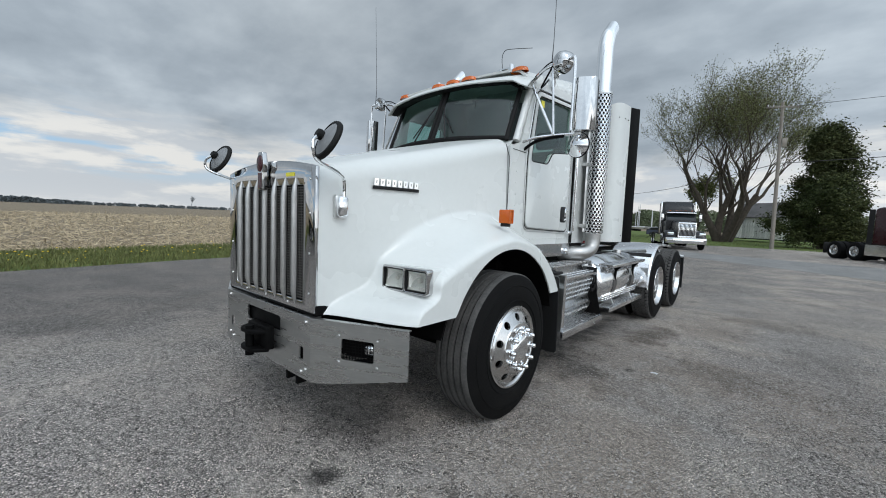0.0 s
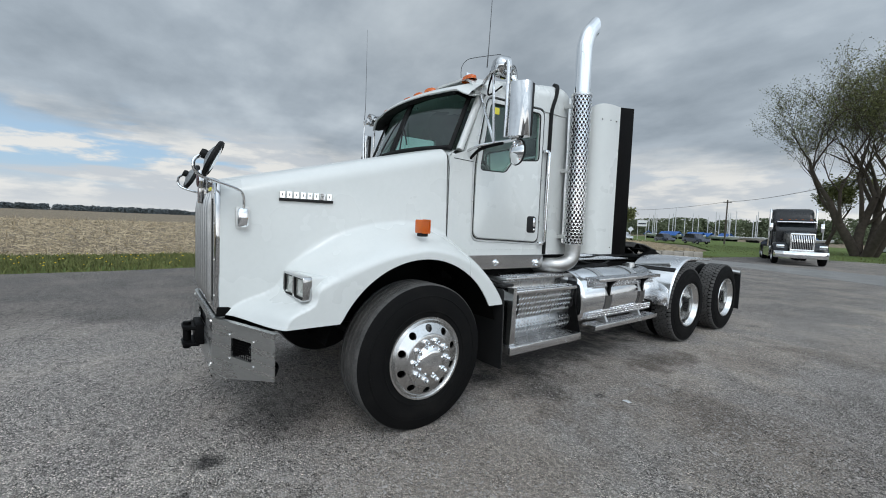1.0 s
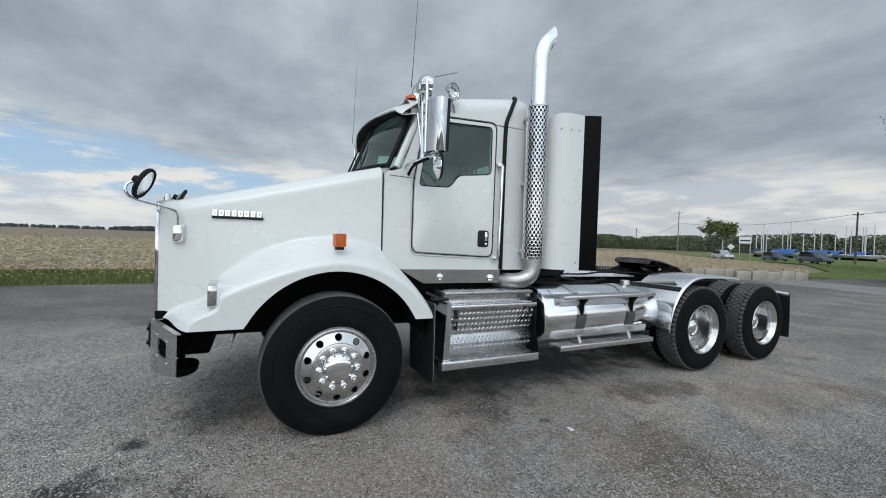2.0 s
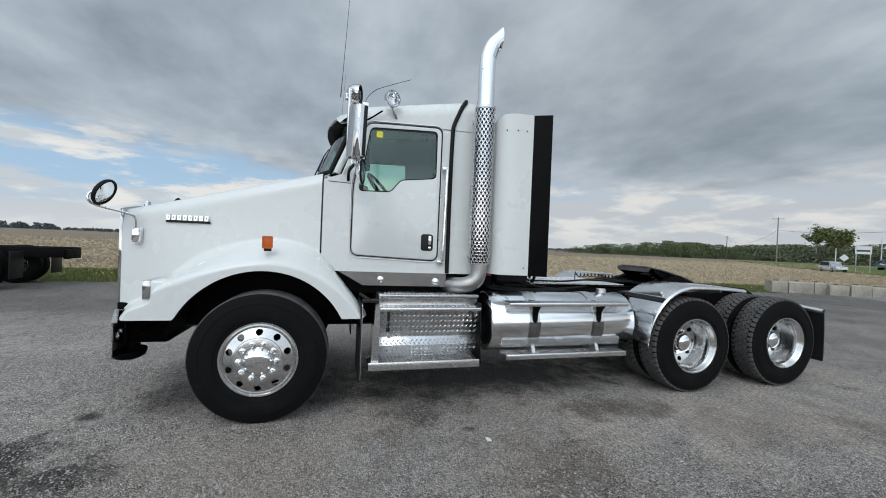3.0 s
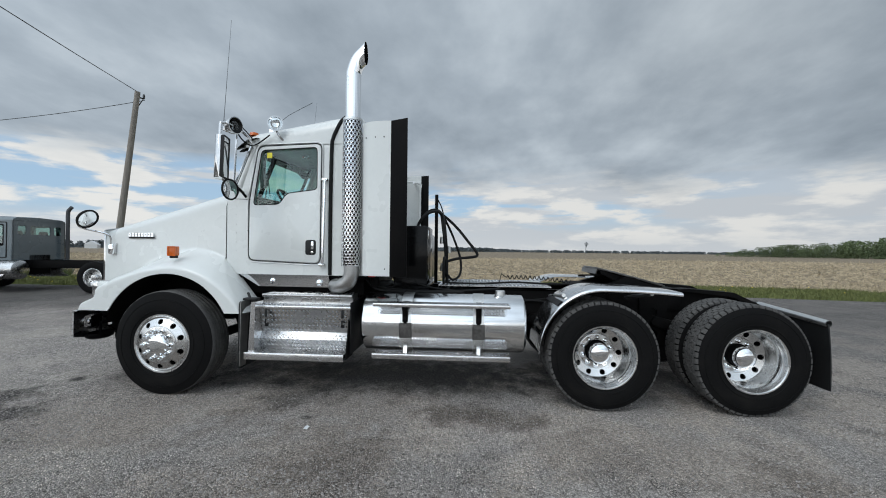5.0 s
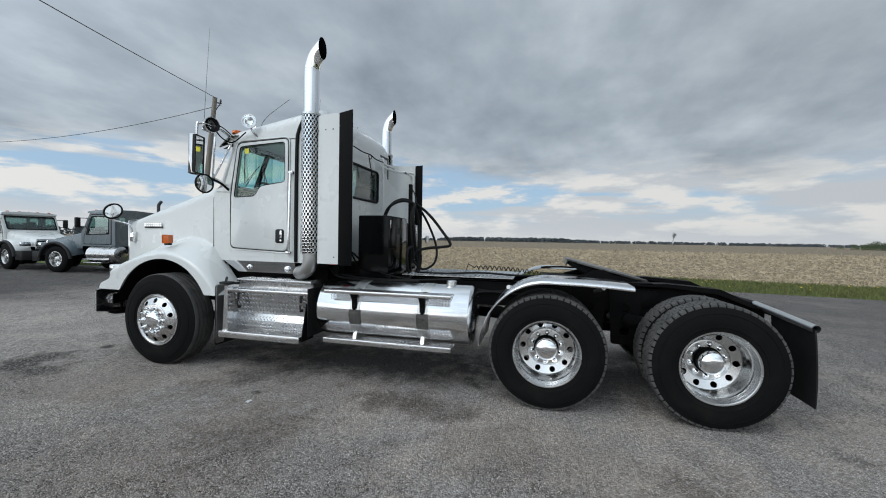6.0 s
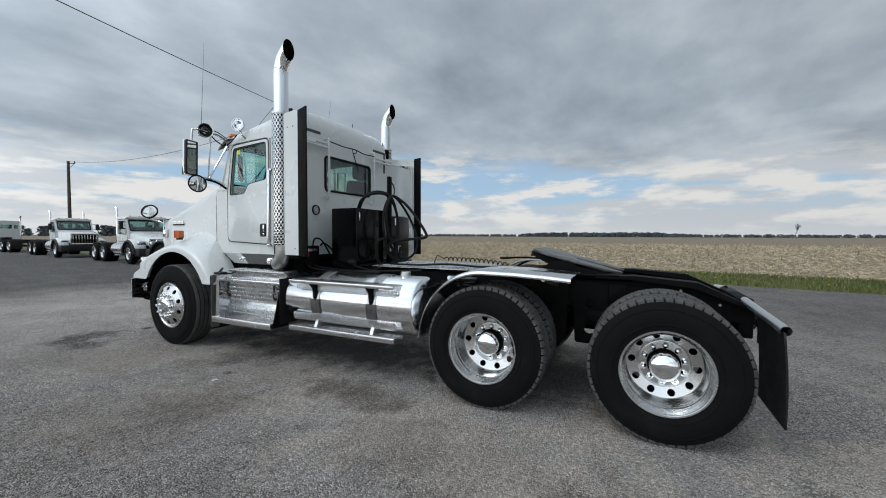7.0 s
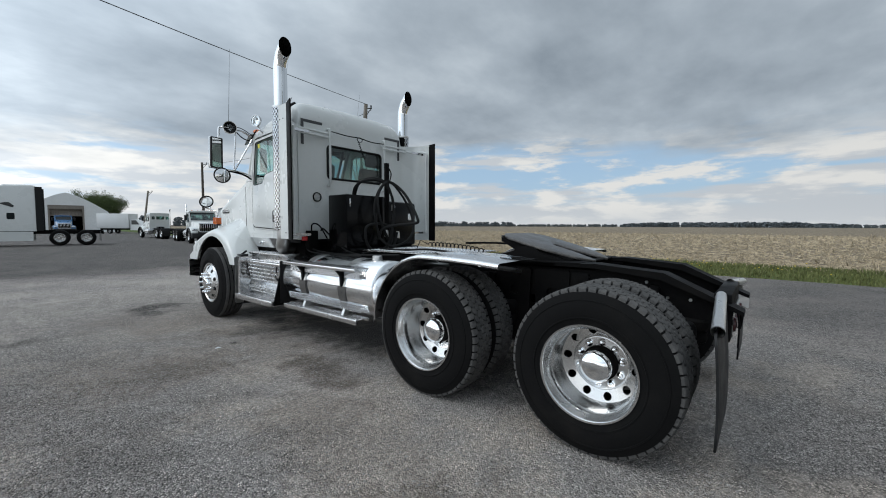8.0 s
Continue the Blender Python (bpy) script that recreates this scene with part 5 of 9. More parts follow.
# windscreen: two panes in a black rubber surround, raked, bent slightly to a ridge
def screen(u, h):
    """A point of the windscreen's surface; h from 0 (cowl) to 1 (roof)."""
    fwd = 0.17 * (1 - (abs(u) / 0.80) ** 2)
    return Vector((u, 0.50 - fwd + (0.215 + 0.02) * h, 2.165 + 0.575 * h + 0.02 * (1 - (u / 0.8) ** 2)))


def screen_patch(u0, u1, h0, h1, off, n=10):
    return [[screen(u0 + (u1 - u0) * i / n, h0 + (h1 - h0) * j / 6) + Vector((0, -off, off * 0.35)) for j in range(7)] for i in range(n + 1)]


for s in (1, -1):
    bm = B()
    grid(bm, screen_patch(s * 0.035, s * 0.745, 0.06, 0.97, 0.004))
    g = part("windscreen", bm, GLASS, cab, "tinted windscreen pane")
    g.visible_shadow = False
    bm = B()
    for a in (s * 0.765, ):
        tube(bm, [screen(a, h / 8) for h in range(9)], 0.022, 8)
    tube(bm, [screen(s * 0.77 * k / 8, 0.03) for k in range(9)], 0.022, 8)
    tube(bm, [screen(s * 0.77 * k / 8, 0.96) for k in range(9)], 0.018, 8)
    tube(bm, [screen(s * 0.022, h / 6) for h in range(7)], 0.020, 8)
    part("windscreen_seal", bm, GASKET, cab)
    bm = B()                                    # painted pillar
    tube(bm, [screen(s * 0.80, h / 8) + Vector((s * 0.025, 0.050, 0)) for h in range(9)], 0.032, 10)
    part("pillar", bm, PAINT, cab)
    bm = B()                                    # wiper
    p0, p1, p2 = screen(s * 0.20, 0.02) + Vector((0, -0.03, 0.01)), screen(s * 0.10, 0.45) + Vector((0, -0.03, 0.02)), screen(s * 0.06, 0.62) + Vector((0, -0.02, 0.01))
    tube(bm, [p0, p1], 0.007, 6)
    tube(bm, [screen(s * 0.26, 0.12) + Vector((0, -0.018, 0.006)), p1, p2], 0.006, 6)
    part("wiper", bm, PLASTIC, cab, "black wiper")
bm = B()
rows = []
for k in range(25):
    u = -0.88 + 1.76 * k / 24
    fwd = 0.17 * (1 - min(1, abs(u) / 0.80) ** 2)
    rows.append([Vector((u, 0.46 - fwd * 0.6 - 0.02, 2.10 if abs(u) > 0.8 else 2.14)), Vector((u, 0.50 - fwd, 2.155)), Vector((u, 0.56 - fwd, 2.175)), Vector((u, 0.66, 2.14))])
grid(bm, rows)
box(bm, -0.88, 0.88, 0.47, 0.50, 1.3, 2.13)
part("cowl", bm, PAINT, cab, "", 60)

bm = B()                                        # visor over the windscreen
rows = []
for k in range(29):
    u = -0.90 + 1.80 * k / 28
    f = 0.135 * (1 - (abs(u) / 0.90) ** 2)
    zz = 2.715 + 0.035 * (1 - (u / 0.9) ** 2)
    drop = 0.02 + 0.06 * sstep(0.75, 0.90, abs(u))
    rows.append([Vector((u, 0.80, zz + 0.07 - drop * 0.4)), Vector((u, 0.70 - f * 0.6, zz + 0.062 - drop * 0.5)), Vector((u, 0.60 - f, zz + 0.025 - drop)), Vector((u, 0.565 - f, zz - 0.012 - drop)), Vector((u, 0.575 - f, zz - 0.022 - drop)), Vector((u, 0.70 - f * 0.8, zz + 0.01 - drop))])
grid(bm, rows)
visor = part("visor", bm, PAINT, cab, "white sun visor over the windscreen", 50)
bm = B()
rows = []
for k in range(29):
    u = -0.885 + 1.77 * k / 28
    f = 0.135 * (1 - (abs(u) / 0.90) ** 2)
    zz = 2.693 + 0.035 * (1 - (u / 0.9) ** 2) - 0.02 - 0.06 * sstep(0.75, 0.90, abs(u))
    rows.append([Vector((u, 0.570 - f, zz)), Vector((u, 0.580 - f, zz - 0.007)), Vector((u, 0.62 - f * 0.9, zz - 0.006)), Vector((u, 0.70 - f * 0.8, zz + 0.02))])
grid(bm, rows)
part("lip", bm, GASKET, visor, "black lower edge")
for u in (-0.74, -0.20, 0.0, 0.20, 0.74):
    bm = B()
    f = 0.135 * (1 - (abs(u) / 0.90) ** 2)
    lathe(bm, [(0, 0.048), (0.03, 0.046), (0.045, 0.034), (0.052, 0.0)], Matrix.Translation((u, 0.72 - f * 0.6, 2.815 - abs(u) * 0.01)) @ Matrix.Diagonal((1.7, 1.0, 0.95, 1)), 24)
    part("clearance_light", bm, AMBER, cab, "amber roof clearance light")
for u in (-0.42, 0.50):
    bm = B()
    plate(bm, "xz", rrect(u - 0.075, u + 0.065, 2.845, 2.925, 0.01), 0.80, 0.83, holes=[rrect(u - 0.06, u + 0.05, 2.858, 2.912, 0.006)])
    box(bm, u - 0.066, u + 0.056, 0.825, 0.86, 2.850, 2.920, 0.008)
    box(bm, u + 0.07, u + 0.10, 0.78, 0.84, 2.80, 2.945, 0.006)
    part("roof_lamp", bm, CHROME, cab)
bm = B()
lathe(bm, [(0, 0.10), (0.02, 0.095), (0.05, 0.05), (0.055, 0.0)], Matrix.Translation((0.12, 0.86, 2.83)), 20)
part("gps_dome", bm, PAINT, cab)
bm = B()
tube(bm, curve([(0.49, 0.81, 2.86), (0.46, 0.82, 3.02), (0.43, 0.90, 3.13), (0.44, 1.00, 3.185), (0.53, 1.275, 3.269)], 5), 0.0028, 6)
part("roof_aerial", bm, BLACK, cab)
for u, v, h in ((0.2, 1.6, 0.20), (-0.5, 1.7, 0.24)):
    bm = B()
    tube(bm, [(u, v, 2.9), (u, v, 2.95 + h)], 0.004, 6)
    part("stub_aerial", bm, BLACK, cab)

# rear wall
bm = B()
RW = rrect(-0.47, 0.47, 2.06, 2.495, 0.05, 5)
plate(bm, "xz", [(-0.87, 1.245), (0.87, 1.245), (0.87, 2.795), (-0.87, 2.795)], CABR - 0.03, CABR, holes=[RW])
part("rear_wall", bm, PAINT, cab, "light grey-white cab back wall")
bm = B()
plate(bm, "xz", RW, CABR - 0.012, CABR - 0.007)
g = part("rear_window", bm, REARGLASS, cab, "tinted rear window")
g.visible_shadow = False
bm = B()
ring = [Vector((a, CABR + 0.002, b)) for a, b in RW]
tube(bm, ring + [ring[0]], 0.016, 8, False)
part("rear_window_seal", bm, GASKET, cab)
bm = B()
lathe(bm, [(0.050, 0.004), (0.052, 0.016), (0.060, 0.016), (0.064, 0.0)], Matrix.Translation((0.64, CABR, 1.80)) @ AY, 28)
vent = part("vent", bm, GASKET, cab, "round vent with a dark ring")
for q in range(5):
    bm = B()
    z = -0.04 + 0.02 * q
    w = math.sqrt(0.05 ** 2 - z * z)
    box(bm, 0.64 - w, 0.64 + w, CABR, CABR + 0.010, 1.80 + z - 0.005, 1.80 + z + 0.005, 0.002)
    part("slat", bm, STEEL, vent)
for s in (1, -1):
    for z in (2.64, 2.59):
        bm = B()
        tube(bm, [(s * 0.93, 2.12, z), (s * 0.46, 2.10, z)], 0.016, 8)
        part("headache_rail", bm, PAINT, cab, "white tubular rail on the cab back")
    bm = B()
    tube(bm, curve([(s * 0.48, 2.06, 2.70), (s * 0.48, 2.12, 2.70), (s * 0.48, 2.12, 2.62), (s * 0.48, 2.12, 2.0), (s * 0.48, 2.06, 1.98)], 4), 0.015, 8)
    part("headache_rail", bm, PAINT, cab)
    bm = B()
    tube(bm, curve([(s * 0.93, 2.10, 2.62), (s * 1.02, 2.16, 2.60), (s * 1.14, 2.36, 2.585), (s * 1.15, 2.36, 2.40), (s * 1.15, 2.36, 1.32)], 4), 0.017, 8)
    part("headache_rail", bm, PAINT, cab)
bm = B()
tube(bm, curve([(0.46, 2.13, 2.67), (0.20, 2.13, 2.655), (0.0, 2.14, 2.66), (-0.22, 2.13, 2.64), (-0.46, 2.13, 2.65)], 5), 0.008, 6)
cord = part("hose_cord", bm, BLACK, cab, "black cord strung across the cab back")
bm = B()
tube(bm, [Vector((0.02 - 0.10 * k / 40 + 0.012 * math.cos(k * 1.4), 2.135, 2.60 - 0.23 * k / 40 + 0.006 * math.sin(k * 1.4))) for k in range(41)], 0.006, 5)
tube(bm, [Vector((0.045 * math.cos(a), 2.14, 2.635 + 0.03 * math.sin(a))) for a in (2 * math.pi * k / 16 for k in range(17))], 0.006, 5, False)
part("spring", bm, GASKET, cord, "dark hanging spring and ring")
for s in (1, -1):
    bm = B()
    plate(bm, "xz", [(s * 0.86, 2.78), (s * 0.55, 2.78), (s * 0.55, 2.745), (s * 0.82, 2.745), (s * 0.82, 2.46), (s * 0.86, 2.46)], CABR, CABR + 0.004)
    part("tape_mark", bm, INTERIOR, cab, "grey corner tape")
bm = B()
box(bm, -0.88, 0.88, 0.5, 2.04, 1.20, 1.26)
box(bm, -0.80, 0.80, 0.47, 2.0, 1.02, 1.2, 0.02)
part("cab_floor", bm, BLACK, cab)

# cab interior
bm = B()
box(bm, -0.79, 0.79, 0.54, 0.86, 1.75, 2.09, 0.05)
box(bm, -0.79, 0.79, 0.54, 0.80, 1.26, 1.8, 0.02)
part("dashboard", bm, INTERIOR, cab, "dark dashboard")
for s in (1, -1):
    bm = B()
    m = Matrix.Translation((s * 0.47, 1.50, 1.62))
    box(bm, -0.25, 0.25, -0.25, 0.22, -0.08, 0.08, 0.05, m, 3)
    box(bm, -0.24, 0.24, -0.06, 0.06, 0.0, 0.66, 0.05, m @ Matrix.Translation((0, 0.24, 0.02)) @ Matrix.Rotation(radians(-10), 4, "X"), 3)
    box(bm, -0.14, 0.14, -0.05, 0.05, 0.0, 0.20, 0.04, m @ Matrix.Translation((0, 0.36, 0.70)), 3)
    box(bm, -0.12, 0.12, -0.12, 0.12, -0.36, -0.06, 0.02, m)
    part("seat", bm, INTERIOR, cab, "grey vinyl high-back seat")
bm = B()
mm = Matrix.Translation((0.47, 1.02, 2.06)) @ Matrix.Rotation(radians(-50), 4, "X")
rows = [[mm @ Vector(((0.23 + 0.015 * math.cos(b)) * math.cos(a), (0.23 + 0.015 * math.cos(b)) * math.sin(a), 0.015 * math.sin(b))) for b in (2 * math.pi * j / 8 for j in range(8))] for a in (2 * math.pi * k / 32 for k in range(32))]
grid(bm, rows, True, True)
for a in (0.3, 2.8, 4.7):
    tube(bm, [mm @ Vector((0, 0, -0.02)), mm @ Vector((0.23 * math.cos(a), 0.23 * math.sin(a), 0))], 0.014, 8)
tube(bm, [mm @ Vector((0, 0, 0)), mm @ Vector((0, 0, -0.4))], 0.03, 8)
part("steering_wheel", bm, PLASTIC, cab, "black steering wheel")
bm = B()
plate(bm, "xy", [(0.80, 0.86), (0.64, 0.72), (0.652, 0.708), (0.812, 0.848)], 2.22, 2.56)
part("sun_shade", bm, INTERIOR, cab)
bm = B()
plate(bm, "yz", rrect(0.905, 0.965, 2.535, 2.595, 0.006), 0.897, 0.899)
part("sticker", bm, YELLOW, cab, "yellow sticker on the door glass")

# -- mirrors, lamps, aerials beside the cab --
for s in (1, -1):
    bm = B()
    rows = []                                   # bowed chrome back, flat glass behind it
    for z in (-0.212, -0.210, 0.204, 0.206):
        q = 0.975 if z in (-0.212, 0.206) else 1.0
        rows.append([Vector((s * u * q * 0.92, y, z)) for u, y in ((0.085, 0.046), (0.092, 0.030), (0.088, -0.010), (0.070, -0.032), (0.020, -0.046), (-0.030, -0.058), (-0.065, -0.060), (-0.084, -0.044), (-0.092, -0.010), (-0.092, 0.030), (-0.086, 0.046))])
    vs_ = grid(bm, rows, close_u=True)
    bm.faces.new(vs_[0])
    bm.faces.new(list(reversed(vs_[-1])))
    mir = part("side_mirror", bm, SILL, cab, "tall chrome side mirror on tubular arms")
    mir.matrix_basis = Matrix.Translation((s * 1.370, 0.700, 2.428)) @ Matrix.Rotation(radians(s * 14), 4, "Z") @ Matrix.Rotation(radians(-1.5), 4, "X")
    bm = B()
    plate(bm, "xz", rrect(-0.076, 0.076, -0.202, 0.196, 0.012), 0.044, 0.049)
    part("mirror_glass", bm, MIRROR, mir)
    bm = B()
    plate(bm, "xz", rrect(-0.085, 0.085, -0.211, 0.205, 0.012), 0.024, 0.054, holes=[rrect(-0.068, 0.068, -0.198, 0.192, 0.012)])
    part("frame", bm, PLASTIC, mir)
    bm = B()
    tube(bm, curve([(s * 0.82, 0.62, 2.155), (s * 0.95, 0.64, 2.19), (s * 1.10, 0.69, 2.205), (s * 1.30, 0.71, 2.205), (s * 1.345, 0.71, 2.21)], 5), 0.013, 8)
    tube(bm, curve([(s * 0.86, 0.73, 2.71), (s * 0.98, 0.70, 2.78), (s * 1.10, 0.68, 2.80), (s * 1.20, 0.68, 2.81), (s * 1.26, 0.64, 2.80), (s * 1.285, 0.635, 2.74), (s * 1.285, 0.635, 2.22)], 4), 0.014, 8)
    tube(bm, [(s * 1.07, 0.68, 2.80), (s * 1.11, 0.68, 2.21)], 0.011, 8)
    tube(bm, [(s * 0.86, 0.72, 2.68), (s * 1.10, 0.69, 2.22)], 0.012, 8)
    part("mirror_arm", bm, ALU, cab, "tubular mirror arm")
    bm = B()
    tube(bm, curve([(s * 0.84, 0.66, 2.10), (s * 0.98, 0.66, 2.17), (s * 1.2, 0.70, 2.195)], 4), 0.014, 6)
    tube(bm, curve([(s * 1.08, 0.67, 2.79), (s * 1.00, 0.70, 2.70), (s * 0.92, 0.78, 2.66), (s * 0.9, 0.95, 2.78)], 4), 0.008, 6)
    tube(bm, curve([(s * 0.86, 0.74, 2.74), (s * 1.0, 0.71, 2.82), (s * 1.09, 0.68, 2.83)], 4), 0.006, 6)
    tagged(part("wiring", bm, BLACK, cab, "black taped wiring on the arms"), kind="stuff")
    bm = B()
    tube(bm, curve([(s * 1.33, 0.72, 2.22), (s * 1.32, 0.70, 2.17), (s * 1.30, 0.72, 2.14)], 4), 0.010, 6)
    lathe(bm, [(0, -0.045), (0.03, -0.042), (0.085, -0.014), (0.102, 0.0), (0.104, 0.012), (0.098, 0.016)], Matrix.Translation((s * 1.30, 0.75, 2.118)) @ Vector((s * 0.22, 1, 0)).to_track_quat("Z", "Y").to_matrix().to_4x4(), 32)
    conv = part("convex_mirror", bm, CHROME, cab, "round chrome convex mirror")
    bm = B()
    lathe(bm, [(0.094, 0.004), (0.106, 0.004), (0.108, 0.012), (0.104, 0.020), (0.092, 0.018)], Matrix.Translation((s * 1.30, 0.75, 2.118)) @ Vector((s * 0.22, 1, 0)).to_track_quat("Z", "Y").to_matrix().to_4x4(), 32, True)
    part("rim", bm, GASKET, conv)
    bm = B()
    lathe(bm, [(0, 0.026), (0.05, 0.022), (0.098, 0.012)], Matrix.Translation((s * 1.30, 0.75, 2.118)) @ Vector((s * 0.22, 1, 0)).to_track_quat("Z", "Y").to_matrix().to_4x4(), 32)
    part("mirror_glass", bm, MIRROR, conv)
    # work lamp over the mirror arm
    mm = Matrix.Translation((s * 1.160, 0.665 + (0.04 if s > 0 else 0.0), 2.805)) @ Vector((0.30 if s > 0 else -0.05, s, -0.05)).to_track_quat("Z", "Y").to_matrix().to_4x4() @ Matrix.Scale(1.15 if s > 0 else 1.0, 4)
    bm = B()
    lathe(bm, [(0, -0.085), (0.035, -0.080), (0.062, -0.060), (0.074, -0.03), (0.077, 0.0), (0.077, 0.02), (0.070, 0.02)], mm, 30)
    tube(bm, [(s * 1.12, 0.68, 2.74), (s * 1.15, 0.665, 2.79)], 0.014, 8)
    box(bm, min(s * 1.12, s * 1.19), max(s * 1.12, s * 1.19), 0.60, 0.67, 2.745, 2.80, 0.008)
    lamp = part("work_lamp", bm, SILL, cab, "chrome round lamp on the mirror arm")
    bm = B()
    lathe(bm, [(0.070, 0.018), (0.055, -0.01), (0.0, -0.04)], mm, 30)
    part("reflector", bm, PLASTIC if s > 0 else CHROME, lamp)
    bm = B()
    lathe(bm, [(0.06, 0.010), (0.03, 0.02), (0, 0.022)], mm @ Matrix.Diagonal((0.7, 0.7, 1, 1)), 24)
    part("bulb", bm, CLEAR, lamp)
    bm = B()
    tube(bm, [(s * 1.12, 0.56, 2.78), (s * 1.12, 0.57, 2.95), (s * (1.10 if s > 0 else 1.235), 0.62, 3.94)], [0.005, 0.003, 0.0012], 6)
    part("whip_aerial", bm, INTERIOR, cab, "long thin whip aerial")
    # round lamp on the roof's side
mm = Matrix.Translation((0.945, 1.035, 2.892)) @ Vector((0.9, 0.38, 0.0)).to_track_quat("Z", "Y").to_matrix().to_4x4()
bm = B()
lathe(bm, [(0, -0.075), (0.04, -0.068), (0.075, -0.03), (0.082, 0.0), (0.082, 0.014), (0.072, 0.014)], mm, 30)
tube(bm, curve([(0.915, 1.03, 2.83), (0.905, 1.06, 2.77), (0.868, 1.09, 2.73)], 3), 0.012, 8)
lamp = part("round_lamp", bm, SILL, cab, "round chrome lamp on the roof edge")
bm = B()
lathe(bm, [(0.072, 0.010), (0.062, -0.006), (0.058, -0.006), (0.054, 0.004), (0.050, 0.004), (0.034, -0.022), (0.0, -0.034)], mm, 30)
part("reflector", bm, CHROME, lamp)
bm = B()
lathe(bm, [(0.074, 0.010), (0.05, 0.020), (0, 0.026)], mm, 30)
part("lens", bm, CLEAR, lamp)


# -- exhaust stacks --
def perforated(bm, r, z0, z1, cx, cy, a0, a1, pitch=0.036, hole=0.0134, thick=0.004):
    """A rolled sheet with rows of round holes."""
    na = max(2, int(radians(a1 - a0) * r / pitch))
    nz = int((z1 - z0) / (pitch * 0.87))
    pa, pz = radians(a1 - a0) / na, (z1 - z0) / nz

    def at(a, z, rr=r):
        return Vector((cx + rr * math.cos(a), cy + rr * math.sin(a), z))
    for j in range(nz):
        off = 0.5 if j % 2 else 0.0
        zc = z0 + pz * (j + 0.5)
        for i in range(na):
            ac = radians(a0) + pa * (i + off + 0.25)
            o, h, b = [], [], []
            for k in range(8):
                t = 2 * math.pi * k / 8 + math.pi / 8
                dx, dz = math.cos(t), math.sin(t)
                s = 1 / max(abs(dx), abs(dz))
                o.append(at(ac + dx * s * pa / 2, zc + dz * s * pz / 2))
                h.append(at(ac + dx * hole / r, zc + dz * hole))
                b.append(at(ac + dx * hole / r, zc + dz * hole, r - thick))
            grid(bm, [o, h, b], close_u=True)


for s in (1, -1):
    cu, cv = s * 1.055, 1.930
    top = 3.70 if s > 0 else 3.60
    bm = B()
    path = curve([(cu, cv, 1.36), (cu, cv, 2.0), (cu, cv, 2.9), (cu, cv, top - 0.40), (cu, cv + 0.012, top - 0.305), (cu, cv + 0.052, top - 0.205), (cu, cv + 0.13, top - 0.12), (cu, cv + 0.27, top + 0.02)], 6)
    tube(bm, path, 0.082, 32, False)
    # mouth sliced off upright, facing back
    bmesh.ops.bisect_plane(bm, geom=bm.verts[:] + bm.edges[:] + bm.faces[:], plane_co=(0, cv + 0.13, 0), plane_no=(0, 1, 0), clear_outer=True)
    stack = part("exhaust_pipe", bm, CHROME, truck, "tall chrome exhaust stack with a curved tip", recalc=False)
    # black inner tube makes the pipe's mouth dark
    bm = B()
    tube(bm, [p for p in path if p.z > top - 0.5], 0.079, 32, True)
    bmesh.ops.bisect_plane(bm, geom=bm.verts[:] + bm.edges[:] + bm.faces[:], plane_co=(0, cv + 0.1295, 0), plane_no=(0, 1, 0), clear_outer=True)
    part("soot", bm, BLACK, stack, "black inside of the pipe", recalc=False)
    bm = B()
    perforated(bm, 0.101, 1.36, 2.86, cu, cv, *((-150, 112) if s > 0 else (68, 330)))
    part("heat_shield", bm, CHROME, stack, "perforated chrome heat shield")
    bm = B()                                    # folded edges of the shield, with bolts
    for a in (radians(-150 if s > 0 else -30), radians(112 if s > 0 else 68)):
        c_, d_ = math.cos(a), math.sin(a)
        rows = [[Vector((cu + (0.099 + q) * c_, cv + (0.099 + q) * d_ + 0.004 * math.sin(z * 9), z)) for q in (0.0, 0.010, 0.020)] for z in [1.37 + 0.0745 * k for k in range(21)]]
        grid(bm, rows)
    fl = part("shield_edge", bm, STEEL, stack)
    sm = fl.modifiers.new("thickness", "SOLIDIFY")
    sm.thickness = 0.004
    bm = B()
    lathe(bm, [(0.084, -0.01), (0.102, -0.01), (0.102, 0.014), (0.084, 0.014)], Matrix.Translation((cu, cv, 2.875)), 28, True)
    part("clamp", bm, STEEL, stack)
    bm = B()
    tube(bm, [(cu, cv, 1.37), (cu, cv, 2.86)], 0.087, 20)
    part("muffler", bm, BLACK, stack, "dark muffler under the shield")
    bm = B()
    tube(bm, curve([(cu, cv, 1.38), (cu, cv, 1.27), (cu - s * 0.01, cv - 0.035, 1.19), (cu - s * 0.05, cv - 0.125, 1.145), (cu - s * 0.14, cv - 0.21, 1.135), (cu - s * 0.32, cv - 0.25, 1.13), (cu - s * 0.5, cv - 0.25, 1.12)], 5), 0.078, 24)
    part("elbow", bm, DULLALU, stack, "dull aluminium exhaust elbow")
    for z in (1.42, 2.1, 2.76):
        bm = B()
        box(bm, min(cu, s * 0.9), max(cu, s * 0.9), cv - 0.075, cv - 0.055, z, z + 0.04, 0.004)
        part("bracket", bm, STEEL, stack)

